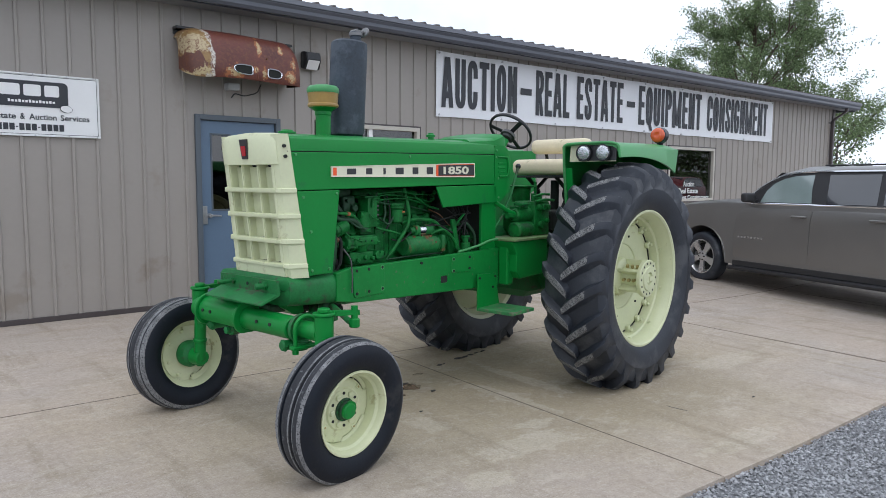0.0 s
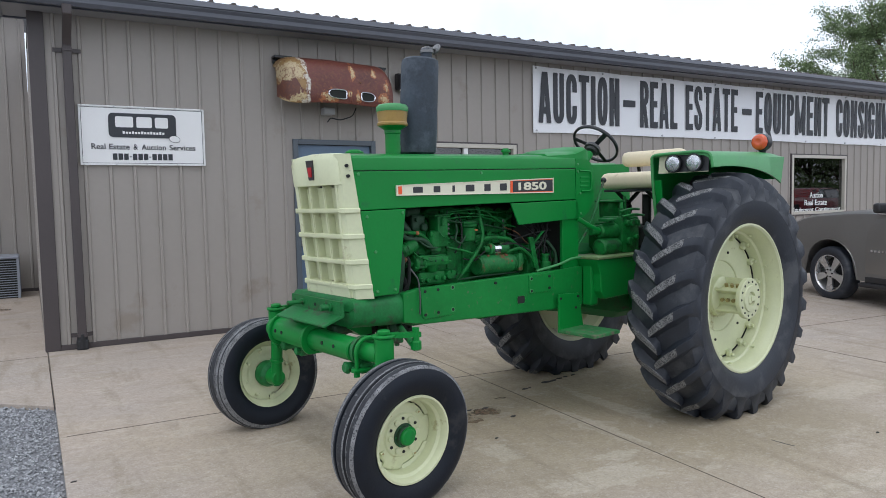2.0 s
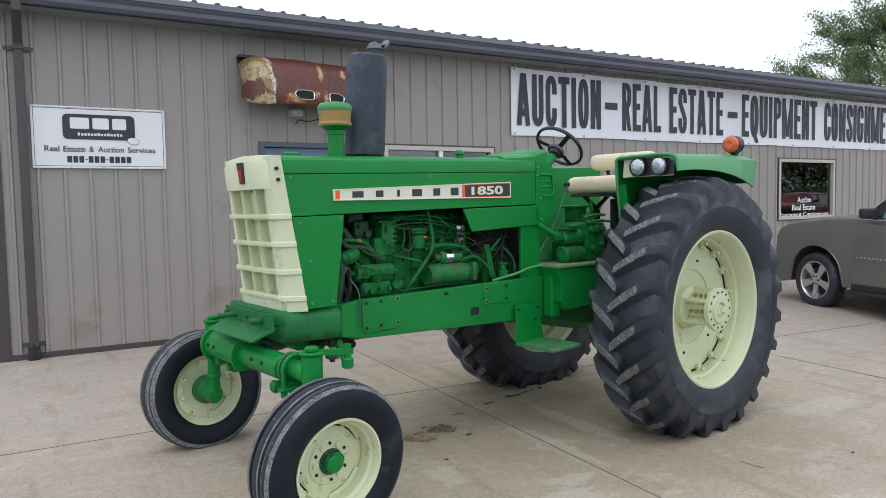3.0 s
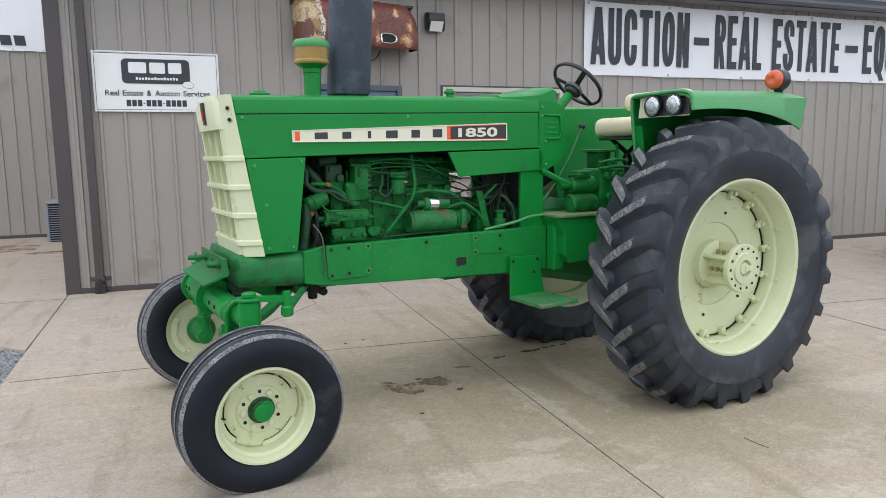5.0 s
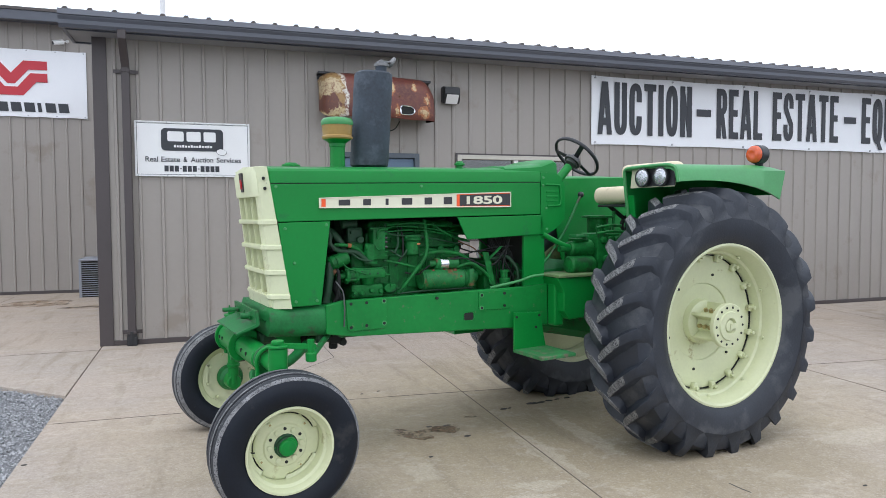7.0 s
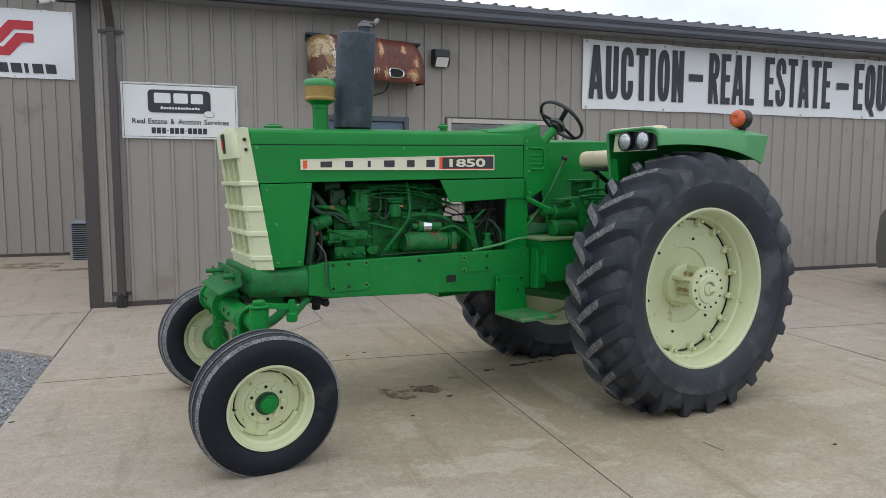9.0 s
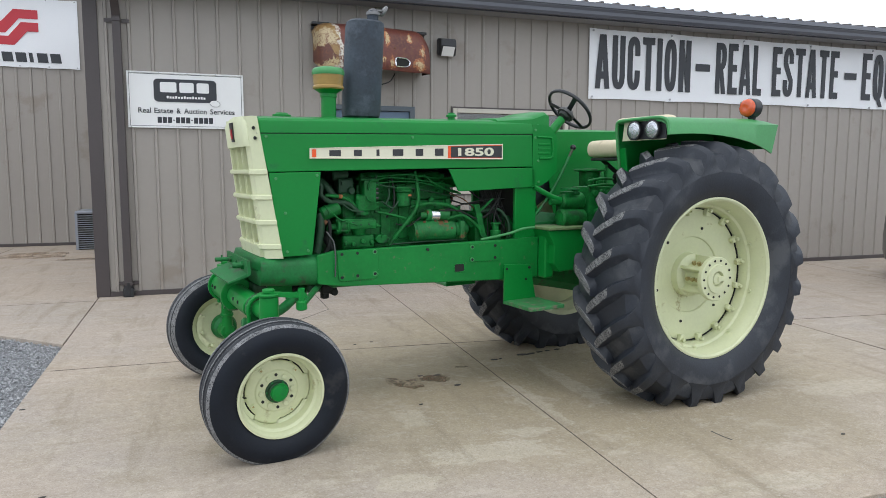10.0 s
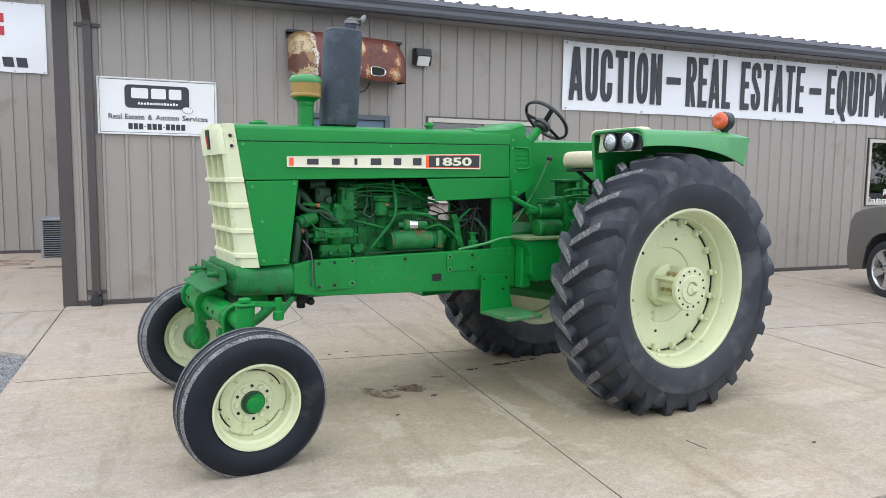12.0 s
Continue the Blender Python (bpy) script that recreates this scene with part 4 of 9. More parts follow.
def wall_sign():
    s = thing("wall_sign", pose(0.995, -0.03, 1.857), "white framed sign with a black logo panel and black lettering", "sign")
    w, h = 1.215, 0.605
    bm = bmesh.new()
    box(bm, 0, w, 0.0, 0.02, 0, h, 0.003)
    part("board", bm, WHITE, s)
    bm = bmesh.new()
    t = 0.014
    for a, b, c, e in ((0, w, 0, t), (0, w, h - t, h), (0, t, t, h - t), (w - t, w, t, h - t)):
        box(bm, a, b, -0.008, 0.0, c, e, 0.002)
    part("frame", bm, WHITE, s)
    bm = bmesh.new()
    t2 = 0.020
    for a, b, c, e in ((t2, w - t2, t2, t2 + 0.004), (t2, w - t2, h - t2 - 0.004, h - t2), (t2, t2 + 0.004, t2, h - t2), (w - t2 - 0.004, w - t2, t2, h - t2)):
        box(bm, a, b, -0.0025, 0.0, c, e)
    part("border_line", bm, INK, s)
    bm = bmesh.new()
    box(bm, 0.270, 0.925, -0.006, 0.0, 0.285, 0.532, 0.0)
    ed = [e for e in bm.edges if abs(e.verts[0].co.y - e.verts[1].co.y) > 0.001]
    bmesh.ops.bevel(bm, geom=ed, offset=0.045, segments=6, profile=0.5, affect="EDGES")
    logo = part("logo_panel", bm, INK, s)
    for a, e in ((0.335, 0.505), (0.535, 0.685), (0.715, 0.845)):
        bm = bmesh.new()
        box(bm, a, e, -0.008, -0.006, 0.388, 0.498)
        ed = [q for q in bm.edges if abs(q.verts[0].co.y - q.verts[1].co.y) > 0.001]
        bmesh.ops.bevel(bm, geom=ed, offset=0.016, segments=3, profile=0.5, affect="EDGES")
        part("logo_mark", bm, WHITE, logo)
    for k in range(14):
        bm = bmesh.new()
        x = 0.40 + k * 0.0295
        box(bm, x, x + 0.021, -0.008, -0.006, 0.322, 0.322 + (0.022 if k % 3 else 0.028))
        part("web_bar", bm, WHITE, logo)
    bm = bmesh.new()
    cyl(bm, (0, 0, 0), (0, -0.009, 0), 0.05, seg=28)
    bmesh.ops.transform(bm, matrix=pose(0.905, 0.0, 0.278, 0, 8, 0) @ Matrix.Diagonal((1.15, 1, 0.72, 1)), verts=bm.verts[:])
    part("stamp_rim", bm, INK, s)
    bm = bmesh.new()
    cyl(bm, (0, 0, 0), (0, -0.011, 0), 0.046, seg=28)
    bmesh.ops.transform(bm, matrix=pose(0.905, 0.0, 0.278, 0, 8, 0) @ Matrix.Diagonal((1.15, 1, 0.72, 1)), verts=bm.verts[:])
    part("stamp", bm, WHITE, s)
    for text, a, e in (("Real", 0.105, 0.235), ("Estate", 0.268, 0.462), ("&", 0.497, 0.540), ("Auction", 0.574, 0.814), ("Services", 0.850, 1.115)):
        writing("lettering", text, a, e, 0.160, 0.218, -0.001, INK, s, 0.016)
    x = 0.298
    for k in range(12):
        wd = 0.020 if k in (3, 7) else 0.043
        z0, z1 = (0.082, 0.092) if k in (3, 7) else (0.055, 0.120)
        bm = bmesh.new()
        box(bm, x, x + wd, -0.003, 0.0, z0, z1)
        part("number_bar", bm, INK, s)
        x += wd + 0.010
    studs("screw", [((a, -0.012, c), (a, -0.006, c), 0.006) for a in (0.03, 0.33, 0.62, 0.92, w - 0.03) for c in (0.008, h - 0.008)], STEEL, s, seg=8)


wall_sign()


def long_banner():
    x0, x1, z0, z1 = 6.67, 16.66, 2.355, 3.28
    b = thing("wall_banner", pose(0, -0.03, 0), "long white vinyl banner with bold black capitals, fixed to the wall", "banner")
    bm = bmesh.new()
    n = 96
    top, bot = [], []
    for i in range(n + 1):
        x = x0 + (x1 - x0) * i / n
        sag = 0.012 * abs(math.sin(math.pi * i / 12))
        wob = 0.006 * math.sin(i * 0.9)
        top.append((x, wob, z1 - sag))
        bot.append((x, wob * 0.5, z0 + 0.03 * math.sin(math.pi * i / n) * 0.2 + sag * 0.8))
    rows = []
    for r in range(7):
        t = r / 6
        rows.append([bm.verts.new((a[0], a[1] * (1 - t) + c[1] * t, a[2] * (1 - t) + c[2] * t)) for a, c in zip(bot, top)])
    for p, q in zip(rows, rows[1:]):
        for i in range(n):
            bm.faces.new((p[i], p[i + 1], q[i + 1], q[i]))
    geo = bmesh.ops.extrude_face_region(bm, geom=bm.faces[:])
    for v in geo["geom"]:
        if isinstance(v, bmesh.types.BMVert):
            v.co.y += 0.006
    part("cloth", bm, BANNER, b, smooth=40)
    for text, a, c in (("AUCTION", 6.76, 8.285), ("REAL", 8.715, 9.535), ("ESTATE", 9.73, 10.995), ("EQUIPMENT", 11.475, 13.61), ("CONSIGNMENT", 13.84, 16.40)):
        block_letters("lettering", text, a, c, 2.495, 3.205, -0.009, INK, b)
    for a, c in ((8.37, 8.615), (11.12, 11.36)):
        bm = bmesh.new()
        box(bm, a, c, -0.012, -0.008, 2.795, 2.895)
        part("dash", bm, INK, b)
    for i in range(9):
        for z in (z0 + 0.03, z1 - 0.03):
            bm = bmesh.new()
            x = x0 + 0.05 + (x1 - x0 - 0.1) * i / 8
            cyl(bm, (x, -0.016, z), (x, -0.004, z), 0.014, seg=10)
            part("grommet", bm, STEEL, b)


long_banner()


def wall_light():
    l = thing("wall_light", pose(4.645, 0, 2.815) @ Matrix.Diagonal((0.74, 0.80, 0.88, 1.0)), "dark bronze wall pack light with a clear lens", "wall light")
    bm = bmesh.new()
    loft(bm, [[(-0.15, -0.02, 0.0), (0.15, -0.02, 0.0), (0.15, -0.02, 0.22), (-0.15, -0.02, 0.22)],
              [(-0.15, -0.11, -0.02), (0.15, -0.11, -0.02), (0.15, -0.11, 0.22), (-0.15, -0.11, 0.22)],
              [(-0.13, -0.20, 0.10), (0.13, -0.20, 0.10), (0.13, -0.18, 0.20), (-0.13, -0.18, 0.20)]])
    bmesh.ops.bevel(bm, geom=bm.edges[:], offset=0.01, segments=2, affect="EDGES")
    part("housing", bm, BLACK, l)
    bm = bmesh.new()
    loft(bm, [[(-0.105, -0.120, -0.012), (0.105, -0.120, -0.012), (0.105, -0.112, -0.022), (-0.105, -0.112, -0.022)],
              [(-0.105, -0.208, 0.095), (0.105, -0.208, 0.095), (0.105, -0.196, 0.085), (-0.105, -0.196, 0.085)]])
    part("lens", bm, WHITE, l, "frosted pale lens")


wall_light()


def rusty_awning():
    """A cut-down old vehicle hood, hung over the door as a canopy."""
    a = thing("hood_canopy", pose(2.99, 0, 0), "rusted maroon old vehicle hood mounted as a canopy over the door", "canopy")
    L = 1.345
    bm = bmesh.new()
    rings = []
    for i in range(45):
        t = i / 44
        x = L * t
        nose = math.sqrt(max(0.0, 1 - max(0.0, 1 - t / 0.13) ** 2))
        tail = max(0.0, (t - 0.86) / 0.14)
        zt = 3.085 - 0.10 * (1 - nose) - 0.035 * max(0.0, (t - 0.45) / 0.55) - 0.13 * tail ** 3
        zb = 2.525 + 0.030 * math.sin(math.pi * min(1.0, t * 1.25)) + 0.012 * t + 0.11 * (1 - nose)
        out = 0.40 * (0.35 + 0.65 * nose) * (1 - 0.16 * tail ** 2)
        ring = []
        for k in range(21):
            u = k / 20 * math.pi / 2
            ring.append((x, -0.03 - out * math.sin(u) ** 0.62, zb + (zt - zb) * max(0.0, math.cos(u)) ** 0.62))
        rings.append(ring)
    loft(bm, rings, closed=False)
    # closed tail
    tail_edge = [v for v in bm.verts if abs(v.co.x - L) < 1e-5]
    tail_edge.sort(key=lambda v: -v.co.z)
    hub = bm.verts.new((L, -0.03, 2.56))
    for p, q in zip(tail_edge, tail_edge[1:]):
        bm.faces.new((p, q, hub))
    geo = bmesh.ops.extrude_face_region(bm, geom=bm.faces[:])
    for v in geo["geom"]:
        if isinstance(v, bmesh.types.BMVert):
            v.co.z -= 0.006
            v.co.y += 0.006
    shell = part("hood_shell", bm, HOOD_RUST, a, smooth=50)
    for x, wd, way in ((0.615, 0.215, -1), (0.990, 0.170, 1)):
        bm = bmesh.new()
        ring = []
        n = 24
        for k in range(n):
            t = 2 * math.pi * k / n
            px = math.cos(t) * way
            ring.append((x + way * wd / 2 * (px if px > 0 else -abs(px) ** 0.25), 0.050 * math.copysign(abs(math.sin(t)) ** (0.9 if px > 0 else 0.5), math.sin(t))))
        outer = [(px, -0.440 + 0.03 * max(0.0, px - 1.06), 2.645 + pz - 0.05 * (px - 0.85)) for px, pz in ring]
        tube(bm, outer + [outer[0]], 0.009, 6)
        part("vent_trim", bm, CHROME, shell, "bright oval vent trim")
        # the shell is not cut: a dark plate gives the vent's inner shade
        bm = bmesh.new()
        fr = [bm.verts.new((p[0], p[1] + 0.004, p[2])) for p in outer]
        bk = [bm.verts.new((p[0], p[1] + 0.03, p[2])) for p in outer]
        bm.faces.new(fr)
        bm.faces.new(bk[::-1])
        for k in range(n):
            bm.faces.new((fr[k], bk[k], bk[(k + 1) % n], fr[(k + 1) % n]))
        part("vent_opening_shade", bm, DARK, shell)
    for (x, lean), r in (((0.66, 0.13), 0.007), ((0.845, 0.10), 0.005)):
        bm = bmesh.new()
        tube(bm, [(x, -0.06, 3.088), (x + lean * 0.3, -0.25, 3.045), (x + lean * 0.6, -0.405, 2.87), (x + lean, -0.434, 2.56)], r, 6)
        part("seam", bm, RUST, shell)
    bm = bmesh.new()
    cyl(bm, (0.90, -0.425, 2.80), (0.90, -0.440, 2.80), 0.009, seg=12)
    part("latch", bm, RUST_BROWN, shell)
    for x0, x1, z in ((0.0, 0.20, 3.07), (1.22, 1.38, 3.03)):
        bm = bmesh.new()
        box(bm, x0, x1, -0.12, 0.0, z, z + 0.028, 0.003)
        box(bm, x0, x1, -0.022, -0.004, z - 0.05, z, 0.002)
        part("mounting_bracket", bm, BLACK, a)
    bm = bmesh.new()
    box(bm, 0.56, 0.70, -0.14, -0.018, 2.46, 2.54, 0.012)
    part("lamp_base", bm, SIGN_GREY, a, "small grey lamp holder")
    bm = bmesh.new()
    tube(bm, [(1.00, -0.05, 2.56), (0.92, -0.12, 2.45), (0.76, -0.12, 2.40), (0.66, -0.08, 2.43), (0.63, -0.05, 2.38)], 0.007, 6)
    part("loose_cable", bm, BLACK, a)
    return a


rusty_awning()


# ---- rear wing behind the corner ----
REAR_Y = 6.2


def rear_wing():
    ops = [(-4.1, -2.33, 1.28, 2.47)]
    wall_with_openings("wall_rear_wing", -9.0, 0.60, 0.05, 4.95, REAR_Y, 0.18, ops, "taupe ribbed steel siding of the taller rear wing", 0.06)
    bm = bmesh.new()
    box(bm, -9.0, 0.60, REAR_Y - 0.022, REAR_Y + 0.02, 0.0, 0.055, 0.004)
    structure("baseboard_rear", bm, TRIM, "dark base trim of the rear wing", "trim")
    bm = bmesh.new()
    box(bm, -9.2, 0.7, REAR_Y - 0.40, REAR_Y - 0.28, 4.86, 5.03, 0.01)
    box(bm, -9.2, 0.7, REAR_Y - 0.28, REAR_Y, 4.90, 4.92)
    structure("fascia_rear", bm, GUTTER, "charcoal gutter of the rear wing", "gutter")
    bm = bmesh.new()
    loft(bm, [[(x, REAR_Y - 0.42, 5.03), (x, REAR_Y - 0.42, 5.08), (x, REAR_Y + 6, 5.75), (x, REAR_Y + 6, 5.70)] for x in (-9.2, 8.0)])
    structure("roof_rear", bm, ROOF, "brown steel roof of the rear wing", "roof")
    window("window_3", -4.1, -2.33, 1.28, 2.47, "white vinyl sliding office window of the rear wing", True, REAR_Y)
    bm = bmesh.new()
    box(bm, -9.0, 0.6, REAR_Y + 3.0, REAR_Y + 3.1, 0, 4.9)
    structure("wall_rear_inner", bm, INSIDE, "plain inner wall of the rear wing", "wall")
    bm = bmesh.new()
    box(bm, -9.1, -9.0, REAR_Y, REAR_Y + 3.1, 0, 4.6)
    structure("wall_rear_end", bm, SIDING, "end wall of the rear wing", "wall")


rear_wing()


def rear_banner():
    b = thing("logo_banner", pose(0, REAR_Y - 0.045, 0), "white vinyl banner with red chevron logo and black bars", "banner")
    x0, x1, z0, z1 = -2.66, -0.27, 3.21, 4.43
    bm = bmesh.new()
    n = 24
    rows = []
    for r in range(9):
        t = r / 8
        rows.append([bm.verts.new((x0 + (x1 - x0) * i / n, 0.006 + 0.007 * math.sin(i * 0.8 + 2.2 * t) * math.sin(math.pi * t), z0 + (z1 - z0) * t - 0.012 * abs(math.sin(math.pi * i * 5 / n)) * (1 if r == 8 else -1 if r == 0 else 0))) for i in range(n + 1)])
    for p, q in zip(rows, rows[1:]):
        for i in range(n):
            bm.faces.new((p[i], p[i + 1], q[i + 1], q[i]))
    geo = bmesh.ops.extrude_face_region(bm, geom=bm.faces[:])
    for v in geo["geom"]:
        if isinstance(v, bmesh.types.BMVert):
            v.co.y += 0.006
    part("cloth", bm, BANNER, b, smooth=40)
    cx, low = -1.49, 3.60
    # two ribbons that dip to a point in the middle
    for half in ([(0.58, 0.620), (0.58, 0.465), (0.28, 0.465), (0.06, 0.205), (-0.06, 0.205), (-0.28, 0.465), (-0.58, 0.465), (-0.58, 0.620), (-0.20, 0.620), (0.0, 0.395), (0.20, 0.620)],
                 [(0.58, 0.400), (0.58, 0.245), (0.40, 0.245), (0.19, 0.0), (-0.19, 0.0), (-0.40, 0.245), (-0.58, 0.245), (-0.58, 0.400), (-0.31, 0.400), (-0.10, 0.150), (0.10, 0.150), (0.31, 0.400)]):
        bm = bmesh.new()
        prism(bm, [(cx + px, low + pz) for px, pz in half], -0.006, 0.006)
        part("logo_ribbon", bm, LOGO_RED, b)
    for k in range(9):
        bm = bmesh.new()
        a = -2.36 + k * 0.212 - (0.085 if k > 6 else 0.0)
        wd = 0.185 if k != 6 else 0.080
        prism(bm, [(a + 0.02, 3.310), (a + wd, 3.310), (a + wd - 0.02, 3.475), (a, 3.475)], -0.005, 0.006)
        part("word_mark_bar", bm, INK, b)
    for i in range(6):
        for z in (z0 + 0.03, z1 - 0.03):
            bm = bmesh.new()
            x = x0 + 0.04 + (x1 - x0 - 0.08) * i / 5
            cyl(bm, (x, -0.006, z), (x, 0.0, z), 0.012, seg=10)
            part("grommet", bm, STEEL, b)


rear_banner()


def small_wall_things():
    s = thing("info_sign", pose(-2.13, REAR_Y - 0.03, 1.41), "small pale blue notice fixed to the siding", "sign")
    bm = bmesh.new()
    box(bm, 0, 0.30, 0, 0.008, 0, 0.40, 0.003)
    part("board", bm, SIGN_BLUE, s)
    bm = bmesh.new()
    box(bm, 0.04, 0.26, -0.003, 0, 0.16, 0.24)
    cyl(bm, (0.15, 0.001, 0.24), (0.15, -0.0045, 0.24), 0.06)
    part("white_panel", bm, WHITE, s)
    for z, a, b in ((0.31, 0.07, 0.23), (0.335, 0.09, 0.21), (0.19, 0.05, 0.25), (0.10, 0.10, 0.20)):
        bm = bmesh.new()
        box(bm, a, b, -0.005, -0.001, z, z + 0.012)
        part("text_line", bm, SIGN_GREY, s)

    c = thing("security_camera", pose(-0.70, REAR_Y - 0.02, 4.56), "small white bullet security camera on the rear wing", "camera")
    bm = bmesh.new()
    cyl(bm, (0.13, 0.005, 0.05), (0.13, -0.015, 0.05), 0.032, seg=16, bev=0.003)
    tube(bm, [(0.13, -0.01, 0.05), (0.12, -0.07, 0.04), (0.06, -0.10, 0.015)], 0.010, 8)
    part("arm", bm, WHITE, c)
    bm = bmesh.new()
    cyl(bm, (0.085, -0.085, 0.020), (-0.075, -0.17, -0.025), 0.036, seg=20, bev=0.008)
    box(bm, -0.10, 0.08, -0.035, 0.035, 0.034, 0.040, 0.002, m=Matrix.Translation((0.0, -0.13, 0.0)) @ Matrix.Rotation(0.49, 4, "Z") @ Matrix.Rotation(-0.25, 4, "Y"))
    part("body", bm, WHITE, c, smooth=40)
    bm = bmesh.new()
    cyl(bm, (-0.074, -0.169, -0.0245), (-0.078, -0.1715, -0.026), 0.028, seg=20)
    part("lens", bm, BLACK, c)

    a = thing("air_conditioner", pose(-0.36, 5.24, -0.07), "grey outdoor air conditioner condenser with louvred sides", "air conditioner")
    bm = bmesh.new()
    box(bm, 0, 0.70, 0, 0.70, 0.0, 0.05, 0.01)
    part("pad", bm, CONCRETE, a)
    bm = bmesh.new()
    box(bm, 0.03, 0.67, 0.03, 0.67, 0.05, 0.70, 0.02)
    part("coil_core", bm, DARK, a)
    bm = bmesh.new()
    box(bm, 0.0, 0.70, 0.0, 0.70, 0.70, 0.75, 0.02)
    for x in (0, 0.66):
        for y in (0, 0.66):
            box(bm, x, x + 0.04, y, y + 0.04, 0.05, 0.70)
    part("cabinet", bm, AC_GREY, a)
    for k in range(16):
        bm = bmesh.new()
        z = 0.09 + k * 0.038
        box(bm, 0.04, 0.66, 0.004, 0.028, z, z + 0.012)
        part("louver", bm, AC_GREY, a)
    w = thing("window_canopy", pose(-4.3, REAR_Y, 0), "orange rusted sheet canopy hung on chains over the window", "canopy")
    bm = bmesh.new()
    rings = []
    for i in range(25):
        t = i / 24
        x = 2.06 * t
        r = math.sqrt(max(0.0, 1 - max(0.0, (t - 0.85) / 0.15) ** 2))
        bow = 1.57 * (0.18 + 0.82 * r)
        rings.append([(x, -0.03 - 0.65 * math.sin(k / 8 * bow) * (0.6 + 0.4 * r), 2.44 + 0.28 * math.cos(k / 8 * bow) - 0.012 * math.sin(9 * t) * k / 8) for k in range(9)])
    loft(bm, rings, closed=False)
    geo = bmesh.ops.extrude_face_region(bm, geom=bm.faces[:])
    for v in geo["geom"]:
        if isinstance(v, bmesh.types.BMVert):
            v.co.z -= 0.01
    part("sheet", bm, RUST_ORANGE, w, smooth=50)
    bm = bmesh.new()
    for k in range(26):
        t = k / 26
        p = Vector((1.35, -0.02, 3.75)).lerp(Vector((1.62, -0.62, 2.50)), t)
        q = Vector((1.35, -0.02, 3.75)).lerp(Vector((1.62, -0.62, 2.50)), t + 0.03)
        side = Vector((0.012, 0, 0)) if k % 2 else Vector((0, 0.012, 0.004))
        tube(bm, [p - side, q - side, q + side, p + side, p - side], 0.004, 5)
    part("chain", bm, BLACK, w)


small_wall_things()


# ---- marks on the concrete ----
def blot(name, x, y, rx, ry, mat, label, seed, turn=0.0, h=0.0015):
    rs = random.Random(seed)
    bm = bmesh.new()
    n = 26
    wob = [rs.uniform(0.65, 1.2) for _ in range(n)]
    pts = []
    for k in range(n):
        t = 2 * math.pi * k / n
        r = (wob[k - 1] + 2 * wob[k] + wob[(k + 1) % n]) / 4
        px, py = rx * r * math.cos(t), ry * r * math.sin(t)
        pts.append((x + px * math.cos(turn) - py * math.sin(turn), y + px * math.sin(turn) + py * math.cos(turn)))
    slab(bm, pts, -0.001, h)
    for v in bm.verts:
        v.co.z += fall(v.co.x, v.co.y) + 0.001
    return tagged(part(name, bm, mat), label, "stain", group="oil stains" if name == "oil_stain" else "dirt specks")


def crack(name, pts, wd, label, mat):
    """A narrow cut or crack that follows points on the slab."""
    bm = bmesh.new()
    rows = []
    for i, (x, y) in enumerate(pts):
        a, c = Vector(pts[max(0, i - 1)]), Vector(pts[min(len(pts) - 1, i + 1)])
        d = (c - a).normalized()
        n = Vector((-d.y, d.x)) * wd
        z = fall(x, y)
        rows.append([(x - n.x, y - n.y, z - 0.004), (x + n.x, y + n.y, z - 0.004), (x + n.x * 0.8, y + n.y * 0.8, z + 0.0012), (x - n.x * 0.8, y - n.y * 0.8, z + 0.0012)])
    loft(bm, rows)
    return tagged(part(name, bm, mat), label, "crack")


crack("saw_cut", [(2.895, -0.03), (2.898, -0.7), (2.90, -1.44)], 0.0035, "narrow saw cut in the concrete by the door", MUD)
crack("saw_cut", [(2.90, -1.44), (2.66, -1.74), (2.46, -1.96), (2.1, -2.4)], 0.0035, "narrow diagonal crack in the concrete", MUD)
crack("saw_cut", [(4.418, -0.05), (4.418, -0.48), (4.427, -1.57)], 0.003, "narrow saw cut in the concrete by the wall", JOINT)
crack("surface_crack", [(4.395, -5.35), (4.40, -5.40), (4.405, -5.44), (4.42, -5.49)], 0.006, "short dark crack in the concrete", MUD)
blot("rust_stain", -0.85, 4.55, 0.62, 0.55, RUST_WASH, "brown rust wash stain on the concrete by the condenser", 31)
blot("rust_stain", -0.10, 3.75, 0.34, 0.16, RUST_WASH, "faint brown rust wash stain on the concrete", 33)
blot("oil_stain", 2.95, -4.08, 0.17, 0.08, OIL, "dark oily damp stain on the concrete", 3, -0.9)
blot("oil_stain", 3.20, -4.02, 0.11, 0.09, OIL, "dark oily damp stain on the concrete", 5, 0.2)
blot("oil_stain", 3.07, -4.02, 0.10, 0.035, OIL, "dark oily damp stain on the concrete", 9, 0.1)
blot("oil_stain", 3.457, -3.791, 0.05, 0.02, OIL, "small dark oil spot on the concrete", 6)
rs = random.Random(8)
